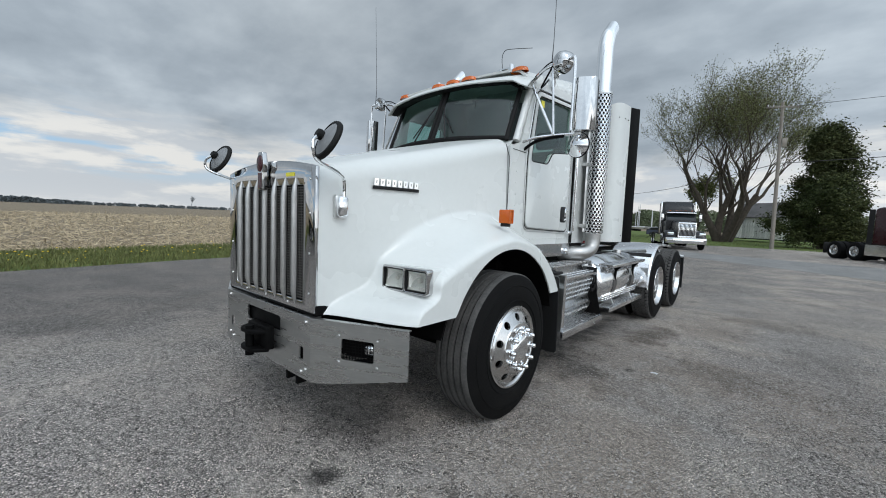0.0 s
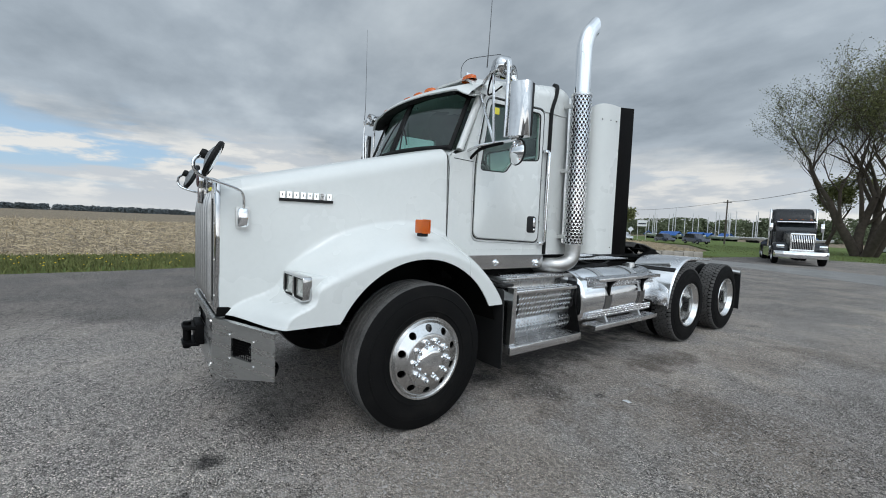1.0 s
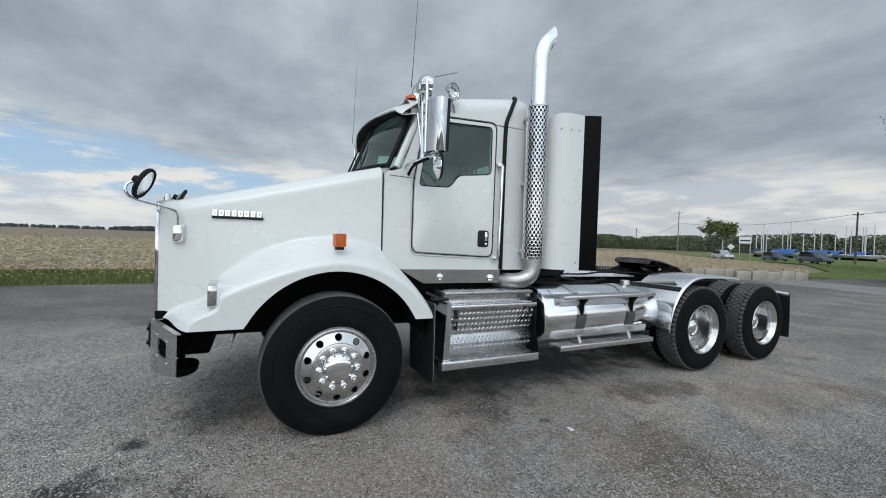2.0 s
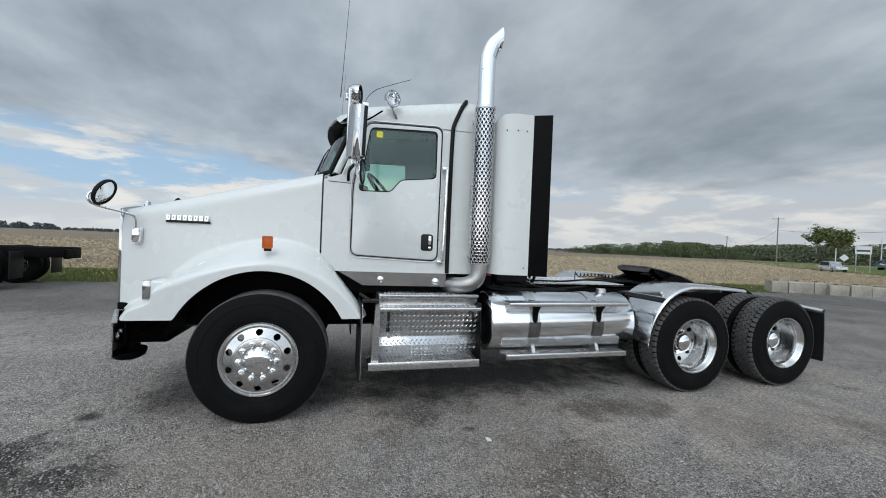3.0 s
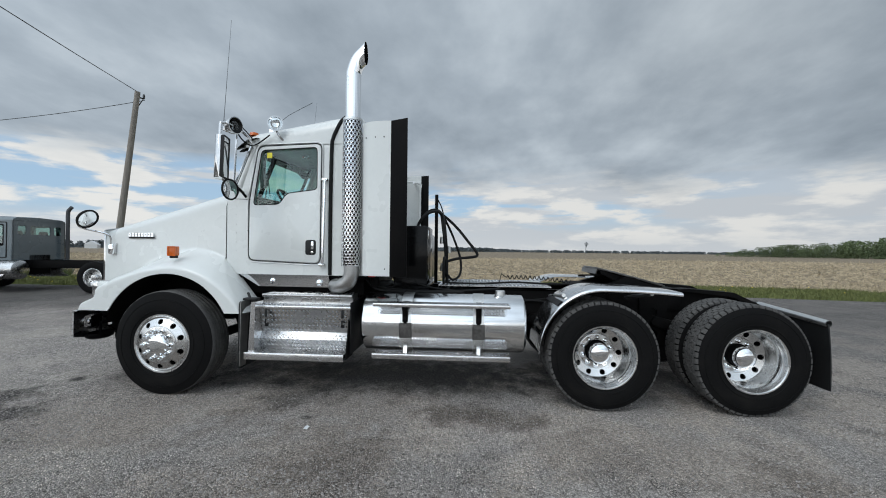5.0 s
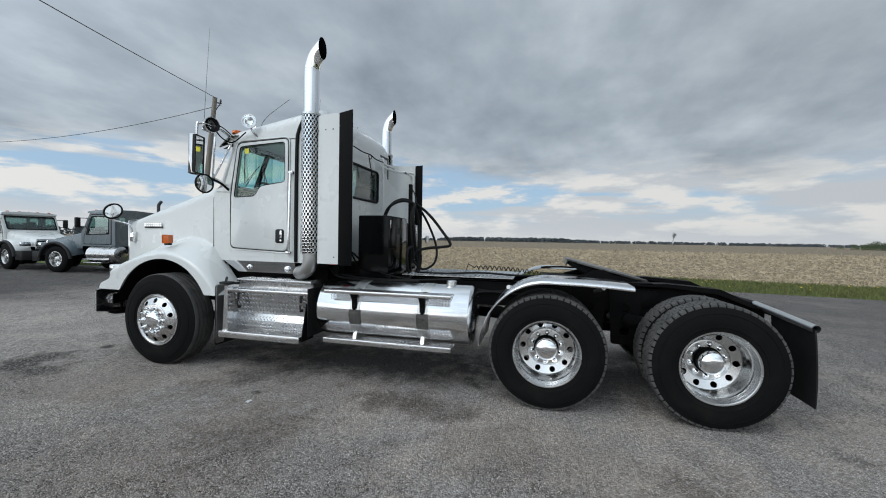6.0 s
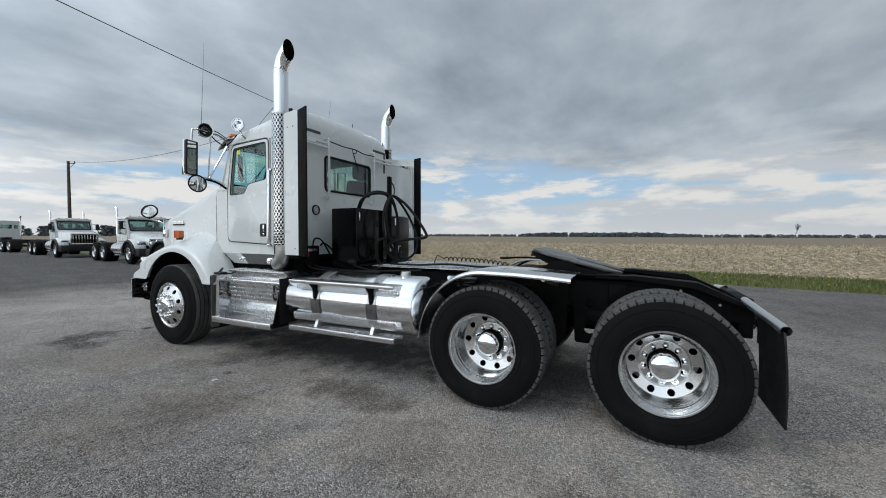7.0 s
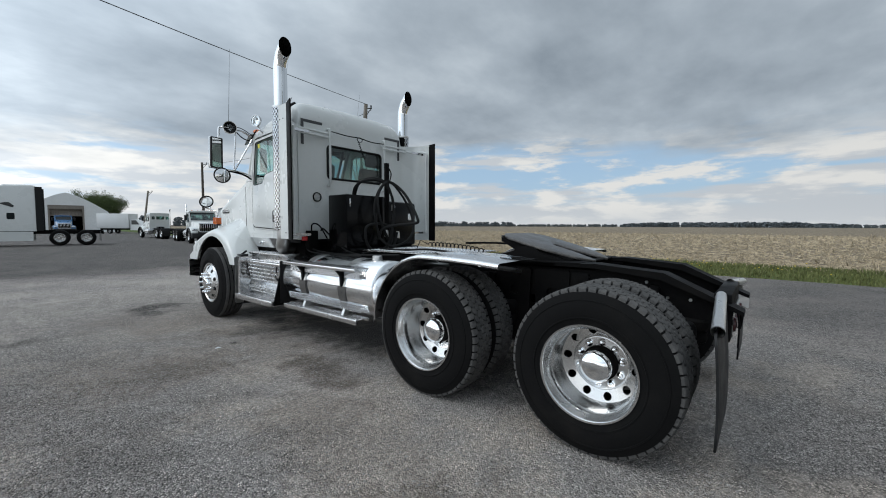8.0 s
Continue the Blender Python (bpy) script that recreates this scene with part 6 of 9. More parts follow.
# -- side fairings behind the cab --
for s in (1, -1):
    bm = B()
    ctr = curve([Vector((s * 0.905, 2.02, 0)), Vector((s * 1.03, 2.045, 0)), Vector((s * 1.135, 2.08, 0)), Vector((s * 1.19, 2.14, 0)), Vector((s * 1.215, 2.23, 0)), Vector((s * 1.222, 2.37, 0))], 5)
    low, rise, tail_v = (1.268, 0.115, 2.548) if s > 0 else (1.19, 0.025, 2.495)
    top = [2.70 + rise * sstep(0.9, 1.2, abs(p.x)) for p in ctr]
    rows = [[Vector((p.x, p.y, z)) for z in (low, 1.6, 2.0, 2.4, t)] for p, t in zip(ctr, top)]
    grid(bm, rows)
    fair = part("side_fairing", bm, PAINT, truck, "white curved side fairing behind the stack", 60)
    sm = fair.modifiers.new("thickness", "SOLIDIFY")
    sm.thickness, sm.offset = 0.02, 0
    bm = B()
    plate(bm, "yz", [(2.365, low - 0.006), (tail_v, low - 0.006), (tail_v - 0.005, 2.71 + rise), (2.365, 2.70 + rise)], s * 1.214, s * 1.230, bev=0.003)
    for w in bm.verts:                          # flares outwards
        w.co.x += s * (0.05 if s > 0 else 0.0) * (w.co.y - 2.365) / 0.16
    part("rubber_edge", bm, BLACK, fair, "black rubber trailing edge")
    bolts("bolt", [(s * 1.231, 2.32, 1.34), (s * 1.190, 2.11, 2.655), (s * 1.222, 2.21, 2.655), (s * 1.231, 2.30, 2.655)], (s, 0, 0), BLACK, fair, 0.007, 0.005)
    bm = B()
    box(bm, min(s * 0.9, s * 1.2), max(s * 0.9, s * 1.2), 2.28, 2.31, 1.30, 1.33)
    part("stay", bm, ALU, fair)
    bm = B()
    box(bm, min(s * 0.9, s * 1.2), max(s * 0.9, s * 1.2), 2.28, 2.31, 2.55, 2.58)
    part("stay", bm, ALU, fair)

# -- steps and tank --
def tread_lugs(bm, origin, ax, ay, w, h, n, pitch=0.044):
    """Raised lozenges of checker plate on a rectangle."""
    origin, ax, ay, n = Vector(origin), Vector(ax).normalized(), Vector(ay).normalized(), Vector(n).normalized()
    for j in range(int(h / pitch * 1.6)):
        for i in range(int(w / pitch)):
            c = origin + ax * (pitch * (i + 0.5 + 0.5 * (j % 2))) + ay * (pitch / 1.6 * (j + 0.5))
            if (c - origin).dot(ax) > w - 0.012:
                continue
            t = 0.75 if j % 2 else -0.75
            d, e = ax * math.cos(t) + ay * math.sin(t), ay * math.cos(t) - ax * math.sin(t)
            v = [bm.verts.new(p) for p in (c + d * 0.019, c + e * 0.0065, c - d * 0.019, c - e * 0.0065, c + n * 0.0045 + d * 0.010, c + n * 0.0045 - d * 0.010)]
            for f in ((0, 1, 4), (1, 5, 4), (1, 2, 5), (2, 3, 5), (3, 4, 5), (3, 0, 4)):
                bm.faces.new([v[k] for k in f])


def grip_strip(bm, x0, x1, y0, y1, z, pitch=0.033, hole=0.0095, m=None):
    """A flat non-slip strip with round, raised-edge holes."""
    nx, ny = max(1, round((x1 - x0) / pitch)), max(1, round((y1 - y0) / pitch))
    px, py = (x1 - x0) / nx, (y1 - y0) / ny
    old = set(bm.verts)
    for j in range(ny):
        for i in range(nx):
            cx, cy = x0 + px * (i + 0.5), y0 + py * (j + 0.5)
            o, l, h, b = [], [], [], []
            for k in range(8):
                t = 2 * math.pi * k / 8 + math.pi / 8
                dx, dy = math.cos(t), math.sin(t)
                s = 1 / max(abs(dx), abs(dy))
                o.append(Vector((cx + dx * s * px / 2, cy + dy * s * py / 2, z)))
                l.append(Vector((cx + dx * hole * 1.25, cy + dy * hole * 1.25, z + 0.003)))
                h.append(Vector((cx + dx * hole, cy + dy * hole, z + 0.003)))
                b.append(Vector((cx + dx * hole, cy + dy * hole, z - 0.012)))
            grid(bm, [o, l, h, b], close_u=True)
    if m:
        bmesh.ops.transform(bm, matrix=m, verts=[v for v in bm.verts if v not in old])


def cab_steps(s):
    bm = B()
    prof = [(0.62, 0.45), (1.00, 0.45), (1.04, 0.50), (1.078, 0.585), (1.035, 0.655), (1.105, 0.905), (1.115, 0.935), (1.085, 0.940), (1.015, 0.946), (1.015, 1.015), (1.055, 1.022), (1.055, 1.052), (0.62, 1.052)]
    if s > 0:
        plate(bm, "xz", [(s * a, b) for a, b in prof], 0.97, 1.945, bev=0.006)
    else:
        plate(bm, "xz", [(s * a, b) for a, b in reversed(prof)], 0.97, 1.945, bev=0.006)
    st = part("cab_step", bm, TREAD, truck, "checker-plate battery box with cab steps")
    if s < 0:
        return
    bm = B()
    for a_, b_ in (((1.035, 0.660), (1.105, 0.902)), ((1.078, 0.588), (1.035, 0.652)), ((1.04, 0.503), (1.078, 0.582))):
        slope = Vector((b_[0] - a_[0], 0, b_[1] - a_[1]))
        nrm = Vector((slope.z, 0, -slope.x)).normalized()
        tread_lugs(bm, Vector((a_[0], 0.985, a_[1])) + nrm * 0.001, (0, 1, 0), slope, 0.945, slope.length, nrm)
    tread_lugs(bm, (1.105, 0.985, 0.943), (0, 1, 0), (-1, 0, 0.06), 0.945, 0.085, (0, 0, 1))
    tagged(part("checker_pattern", bm, TREAD, st), kind="stuff")
    bm = B()
    box(bm, 1.10, 1.125, 0.965, 1.95, 0.905, 0.940, 0.006)
    part("edge_trim", bm, ALU, st)
    bm = B()                                    # lower step with grip holes
    grip_strip(bm, 0.99, 1.208, 0.885, 1.905, 0.468, 0.034, 0.010)
    box(bm, 1.206, 1.226, 0.878, 1.912, 0.400, 0.472, 0.004)
    box(bm, 0.985, 1.0, 0.878, 1.912, 0.420, 0.470, 0.003)
    box(bm, 0.985, 1.22, 0.878, 0.890, 0.405, 0.470, 0.003)
    box(bm, 0.985, 1.22, 1.900, 1.912, 0.405, 0.470, 0.003)
    box(bm, 0.99, 1.205, 0.89, 1.90, 0.425, 0.430)
    part("lower_tread", bm, ALU, st, "perforated aluminium step")
    bm = B()
    grip_strip(bm, 0.90, 1.05, 1.02, 1.93, 1.058, 0.034, 0.010)
    part("upper_tread", bm, ALU, st)
    for v in (1.055, 1.865):
        bm = B()
        tube(bm, [(1.10, v, 0.79), (1.135, v, 0.80), (1.13, v, 0.74)], 0.007, 6)
        box(bm, 1.095, 1.12, v - 0.018, v + 0.018, 0.72, 0.755, 0.006)
        box(bm, 1.115, 1.13, v - 0.012, v + 0.012, 0.82, 0.90, 0.004)
        part("latch", bm, PLASTIC, st, "black rubber latch")
    bm = B()
    plate(bm, "yz", [(0.90, 0.40), (0.97, 0.40), (0.97, 0.98), (0.93, 0.98)], 0.95, 1.19)
    part("end_plate", bm, ALU, st)
    bm = B()
    plate(bm, "yz", [(1.945, 0.45), (1.952, 0.45), (1.952, 0.98), (1.945, 0.98)], 0.62, 1.12)
    part("end_plate", bm, PLASTIC, st)
    bm = B()
    plate(bm, "xz", [(0.98, 0.42), (1.21, 0.42), (1.11, 0.82), (1.02, 0.55)], 1.925, 1.935)
    part("gusset", bm, BLACK, st)


def fuel_tank(s):
    c, zc, r = s * 0.845, 0.765, 0.302
    bm = B()
    lathe(bm, [(0, 0.0), (0.16, -0.012), (0.26, 0.0), (r - 0.008, 0.018), (r, 0.03), (r, 1.66), (r - 0.008, 1.672), (0.26, 1.692), (0.16, 1.705), (0, 1.708)], Matrix.Translation((c, 2.05, zc)) @ AY, 72)
    tank = part("fuel_tank", bm, TANK, truck, "polished cylindrical aluminium fuel tank")
    if s < 0:
        return
    for v in (2.52, 3.26):
        bm = B()
        lathe(bm, [(r + 0.001, -0.055), (r + 0.006, -0.055), (r + 0.006, 0.055), (r + 0.001, 0.055)], Matrix.Translation((c, v, zc)) @ AY, 60, True)
        stp = part("strap", bm, STEEL, tank, "stainless tank strap")
        bm = B()
        grid(bm, [[Vector((c + (r + d) * math.cos(a), v + w, zc + (r + d) * math.sin(a))) for w, d in ((-0.062, 0.001), (-0.062, 0.010), (0.062, 0.010), (0.062, 0.001))] for a in (radians(q) for q in range(-24, 7, 5))])
        part("strap_pad", bm, GREASE, stp, "dull worn strap pad")
        bm = B()
        plate(bm, "xz", [(1.02, 1.005), (1.215, 0.985), (1.215, 0.965), (1.16, 0.90), (1.15, 0.80), (1.135, 0.80), (1.14, 0.93), (1.05, 0.985)], v - 0.028, v + 0.028, bev=0.003)
        part("step_bracket", bm, BLACK, tank)
        bm = B()
        box(bm, 1.145, 1.157, v - 0.016, v + 0.016, 0.79, 0.86, 0.003)
        part("clamp", bm, BLACK, tank)
        bm = B()
        plate(bm, "xz", [(1.06, 0.575), (1.11, 0.575), (1.15, 0.49), (1.19, 0.455), (1.0, 0.455)], v - 0.018, v + 0.018)
        part("step_bracket", bm, STEEL, tank)
    bm = B()
    grip_strip(bm, 1.04, 1.205, 2.21, 3.56, 0.998, 0.033, 0.0095)
    box(bm, 1.203, 1.220, 2.205, 3.565, 0.965, 1.001, 0.003)
    box(bm, 1.035, 1.050, 2.205, 3.565, 0.975, 0.998, 0.002)
    part("upper_tread", bm, ALU, tank, "perforated aluminium step")
    bm = B()
    mm = Matrix.Translation((1.135, 0, 0.935)) @ Matrix.Rotation(radians(78), 4, "Y")
    grip_strip(bm, -0.045, 0.045, 2.24, 3.54, 0.0, 0.030, 0.0112, mm)
    part("kick_strip", bm, ALU, tank)
    bm = B()
    grip_strip(bm, 1.05, 1.195, 2.20, 3.565, 0.492, 0.033, 0.0095)
    box(bm, 1.193, 1.212, 2.195, 3.570, 0.445, 0.496, 0.003)
    box(bm, 1.040, 1.055, 2.195, 3.570, 0.46, 0.494, 0.002)
    part("lower_tread", bm, ALU, tank, "perforated aluminium step")
    bm = B()
    mm = Matrix.Translation((1.125, 0, 0.585)) @ Matrix.Rotation(radians(100), 4, "Y")
    grip_strip(bm, -0.045, 0.035, 2.18, 3.54, 0.0, 0.030, 0.0112, mm)
    part("kick_strip", bm, ALU, tank)
    bm = B()
    lathe(bm, [(0, 0.05), (0.045, 0.05), (0.052, 0.044), (0.054, 0.0)], Matrix.Translation((0.86, 3.49, 1.062)), 20)
    part("filler_cap", bm, STEEL, tank, "round tank cap")


for s in (1, -1):
    cab_steps(s)
    fuel_tank(s)

# -- deck plate, fenders, fifth wheel --
bm = B()
box(bm, -0.50, 0.50, 2.80, 4.10, 1.118, 1.128)
tread_lugs(bm, (-0.49, 2.81, 1.129), (0, 1, 0), (1, 0, 0), 1.27, 0.98, (0, 0, 1), 0.045)
part("deck_plate", bm, TREAD, truck, "aluminium checker deck plate over the frame")
for s in (1, -1):
    bm = B()
    arc = [(4.456 - 0.612 * math.cos(radians(a)), 0.53 + 0.655 * math.sin(radians(a))) for a in range(2, 91, 4)]
    prof = arc + [(4.75, 1.180), (5.00, 1.168), (5.185, 1.152)]
    rows = []
    for k, (v, z) in enumerate(prof):
        rows.append([Vector((s * u, v, z + dz)) for u, dz in ((0.60, -0.004), (0.62, 0.006), (0.9, 0.010), (1.19, 0.006), (1.215, -0.004), (1.222, -0.018), (1.218, -0.032))])
    grid(bm, rows)
    fender = part("rear_fender", bm, ALU, truck, "polished half fender over the drive wheels", 45)
    sm = fender.modifiers.new("thickness", "SOLIDIFY")
    sm.thickness, sm.offset = 0.006, -1
    bm = B()                                    # black rubber strip across the fender's front bend
    rows = []
    for a in (45.0, 45.4, 50.6, 51.0):
        k = 0.003 if a in (45.0, 51.0) else 0.010
        c, q = math.cos(radians(a)), math.sin(radians(a))
        rows.append([Vector((s * u, 4.456 - (0.612 + k) * c, 0.530 + (0.655 + k) * q + 0.008)) for u in (0.61, 0.80, 1.00, 1.19)])
    grid(bm, rows)
    part("strip", bm, PLASTIC, fender, "black strip across the front bend")
    for v, z in ((4.1, 1.10), (4.95, 1.13)):
        bm = B()
        tube(bm, [(s * 0.43, v, 1.02), (s * 1.1, v, z)], 0.02, 8)
        part("fender_bracket", bm, STEEL, fender)

FW = Matrix.Translation((0, 5.06, 1.238)) @ Matrix.Rotation(radians(-14.5), 4, "X") @ Matrix.Diagonal((0.88, 0.82, 0.9, 1))
bm = B()
outline = rpoly([(-0.30, -0.50), (0.30, -0.50), (0.46, -0.36), (0.47, 0.10), (0.36, 0.44), (0.17, 0.60), (0.075, 0.30), (0.055, 0.0), (-0.055, 0.0), (-0.075, 0.30), (-0.17, 0.60), (-0.36, 0.44), (-0.47, 0.10), (-0.46, -0.36)], 0.06)
plate(bm, "xy", outline, -0.004, 0.020, m=FW, bev=0.006)
plate(bm, "xz", [(-0.33, -0.07), (0.33, -0.07), (0.36, 0.0), (-0.36, 0.0)], -0.492, -0.475, m=FW)
fifth = part("fifth_wheel", bm, GREASE, truck, "greasy tilted fifth-wheel coupling plate")
for s in (1, -1):
    bm = B()
    plate(bm, "yz", [(-0.46, -0.012), (-0.44, -0.05), (-0.12, -0.12), (0.10, -0.12), (0.40, -0.03), (0.42, -0.005)], min(s * 0.39, s * 0.405), max(s * 0.39, s * 0.405), m=FW)
    part("rib", bm, BLACK, fifth)
    bm = B()
    plate(bm, "yz", [(-0.46, -0.012), (-0.44, -0.06), (-0.05, -0.12), (0.02, -0.004)], min(s * 0.18, s * 0.195), max(s * 0.18, s * 0.195), m=FW)
    part("rib", bm, BLACK, fifth)
for s in (1, -1):
    bm = B()
    plate(bm, "yz", rpoly([(4.62, 1.10), (5.36, 1.10), (5.30, 1.15), (5.12, 1.20), (5.06, 1.245), (4.92, 1.245), (4.86, 1.20), (4.68, 1.15)], 0.02), s * 0.36, s * 0.44)
    part("saddle", bm, BLACK, fifth)
bm = B()
box(bm, -0.50, 0.50, 4.40, 5.50, 1.118, 1.134, 0.004)
part("mounting_plate", bm, BLACK, fifth)
bm = B()
tube(bm, [(0.26, 4.80, 1.255), (0.30, 4.60, 1.262), (0.40, 4.44, 1.262), (0.52, 4.40, 1.262), (0.54, 4.46, 1.262), (0.42, 4.50, 1.262)], 0.010, 6)
part("release_handle", bm, BLACK, fifth)

# -- rear end --
for s in (1, -1):
    bm = B()
    tube(bm, [(s * 0.40, 6.43, 0.965), (s * 1.215, 6.48, 0.895)], 0.032, 16, False)
    tube(bm, [(s * 0.40, 6.43, 0.965), (s * 1.215, 6.48, 0.895)], 0.027, 16, False)
    hanger = part("flap_hanger", bm, STEEL, truck, "tubular mud-flap hanger")
    bm = B()
    rows = []
    for k in range(9):
        f = k / 8
        z = 0.885 - 0.61 * f
        rows.append([Vector((s * u, 6.478 + 0.022 * math.sin(f * 2.2), z + (0.02 if k == 0 else 0) * (1.2 - u) / 0.6)) for u in (0.61, 0.75, 0.9, 1.05, 1.225)])
    grid(bm, rows)
    o = part("mud_flap", bm, PLASTIC, hanger, "black rubber mud flap")
    sm = o.modifiers.new("thickness", "SOLIDIFY")
    sm.thickness = 0.012
bm = B()
plate(bm, "xz", rpoly([(-0.34, 0.68), (0.34, 0.68), (0.34, 0.86), (-0.34, 0.86)], 0.02), 6.49, 6.50, bev=0.002)
tail = part("tail_panel", bm, STEEL, truck, "steel tail-light panel")
for s in (1, -1):
    for q in (0.20, 0.33):
        bm = B()
        lathe(bm, [(0, 0.02), (0.045, 0.014), (0.052, 0.0)], Matrix.Translation((s * q, 6.50, 0.77)) @ AY, 24)
        part("tail_light", bm, RED, tail, "round dark red tail light")
bm = B()
plate(bm, "yz", rpoly([(6.42, 0.835), (6.56, 0.775), (6.56, 0.885), (6.42, 0.935)], 0.01), -0.352, -0.346)
part("end_plate", bm, STEEL, tail, "bare metal plate at the frame's end")
bm = B()
tube(bm, curve([(0.36, 6.50, 0.90), (0.36, 6.53, 0.80), (0.37, 6.53, 0.62)], 4), 0.006, 6)
tube(bm, curve([(0.30, 6.50, 0.90), (0.31, 6.54, 0.84), (0.30, 6.53, 0.74)], 4), 0.012, 6)
part("loose_cable", bm, BLACK, tail)

# -- wet kit, hoses --
bm = B()
box(bm, 0.02, 0.64, 2.30, 2.68, 1.10, 1.81, 0.012)
tankbox = part("hydraulic_tank", bm, GLOSSBLACK, truck, "glossy black hydraulic tank behind the cab")
bm = B()
box(bm, -0.61, 0.02, 2.36, 2.66, 1.14, 1.76, 0.05)
box(bm, -0.60, 0.60, 2.28, 2.70, 1.06, 1.14, 0.01)
part("cooler_box", bm, GLOSSBLACK, tankbox)
bm = B()
box(bm, 0.585, 0.605, 2.685, 2.692, 1.66, 1.76, 0.002)
part("sight_glass", bm, ALU, tankbox)
bm = B()
for k in range(3):
    lathe(bm, [(0, 0.03), (0.025, 0.03), (0.03, 0.0)], Matrix.Translation((0.12 + 0.1 * k, 2.5, 1.80)), 12)
part("filler", bm, STEEL, tankbox)
bm = B()
box(bm, 0.0, 0.06, 2.71, 2.75, 1.12, 2.25, 0.006)
part("hose_post", bm, BLACK, truck, "black upright hose post")
hoses = ([(0.42, 2.52, 1.78), (0.44, 2.60, 1.92), (0.36, 2.72, 2.0), (0.16, 2.80, 1.98), (0.02, 2.84, 1.75), (0.06, 2.86, 1.4), (0.10, 2.88, 1.20), (0.30, 2.90, 1.12), (0.60, 2.92, 1.09)],
         [(0.40, 2.52, 1.78), (0.40, 2.62, 1.96), (0.28, 2.74, 2.03), (0.10, 2.82, 1.95), (0.02, 2.86, 1.6), (0.12, 2.88, 1.25), (0.22, 2.88, 1.12)],
         [(0.06, 2.84, 1.42), (0.28, 2.86, 1.45), (0.47, 2.86, 1.42), (0.50, 2.86, 1.30), (0.44, 2.86, 1.16), (0.26, 2.87, 1.08), (0.05, 2.87, 1.16), (-0.02, 2.87, 1.34)],
         [(0.10, 2.86, 1.20), (0.28, 2.88, 1.50), (0.30, 2.86, 1.78), (0.18, 2.83, 1.95), (0.04, 2.80, 1.995), (-0.03, 2.90, 1.92), (-0.05, 3.02, 1.80), (-0.04, 3.15, 1.64), (-0.015, 3.245, 1.52), (-0.005, 3.25, 1.465), (0.06, 3.14, 1.445), (0.14, 3.0, 1.43), (0.24, 2.87, 1.38), (0.27, 2.85, 1.25)],
         [(0.30, 2.88, 1.30), (0.36, 2.86, 1.62), (0.24, 2.82, 1.88), (0.04, 2.80, 1.99), (-0.08, 2.88, 1.85), (-0.15, 2.97, 1.64), (-0.16, 3.03, 1.46), (-0.12, 3.05, 1.32), (0.0, 3.03, 1.21), (0.18, 2.95, 1.17), (0.28, 2.87, 1.27)],
         [(0.62, 2.10, 1.36), (0.66, 2.22, 1.38), (0.60, 2.40, 1.22), (0.66, 2.7, 1.12), (0.70, 3.0, 1.085)],
         [(0.70, 2.05, 1.30), (0.78, 2.12, 1.14), (0.75, 2.5, 1.085), (0.72, 3.0, 1.085), (0.55, 3.5, 1.10)],
         [(0.80, 2.02, 1.22), (0.83, 2.16, 1.10), (0.80, 2.6, 1.075), (0.76, 3.1, 1.08)],
         [(0.30, 2.9, 1.14), (0.34, 3.3, 1.14), (0.30, 3.7, 1.16), (0.35, 4.1, 1.15), (0.30, 4.4, 1.15)],
         [(0.02, 2.72, 2.22), (0.0, 2.78, 2.12), (0.06, 2.82, 2.0)])
for k, h in enumerate(hoses):
    bm = B()
    tube(bm, curve(h, 7), (0.017, 0.016, 0.017, 0.018, 0.015, 0.011, 0.011, 0.011, 0.012, 0.008)[k], 10)
    part("hose", bm, GASKET, truck, "black rubber hydraulic hose")
for p in ((-0.10, 2.80, 1.26), (0.12, 2.82, 1.28), (-0.02, 2.80, 1.62), (-0.24, 2.88, 1.50)):
    bm = B()
    lathe(bm, [(0, 0.09), (0.02, 0.09), (0.026, 0.06), (0.026, 0.0), (0, 0)], Matrix.Translation(p), 12)
    part("hose_coupling", bm, STEEL, truck)
bm = B()
pts = [Vector((0.18 + 0.022 * math.cos(k * 0.9), 3.62 + 0.0078 * k, 1.165 + 0.05 * (1 - ((k - 20) / 80) ** 2) + 0.022 * math.sin(k * 0.9))) for k in range(100)]
tube(bm, [Vector((0.30, 3.52, 1.14)), Vector((0.26, 3.55, 1.26)), Vector((0.2, 3.6, 1.22))] + pts, 0.006, 5)
part("coiled_cable", bm, GASKET, truck, "black coiled electric cable")
bm = B()
lathe(bm, [(0, 0.05), (0.035, 0.05), (0.04, 0.0)], Matrix.Translation((0.86, 2.10, 1.235)), 14)
part("air_valve", bm, REDVALVE, truck, "small red air valve")
bm = B()
box(bm, 0.70, 0.84, 2.08, 2.16, 1.12, 1.36, 0.01)
tube(bm, curve([(0.78, 2.13, 1.34), (0.80, 2.18, 1.44), (0.72, 2.22, 1.42), (0.62, 2.3, 1.2), (0.56, 2.4, 1.12)], 5), 0.010, 6)
part("valve_block", bm, BLACK, truck)

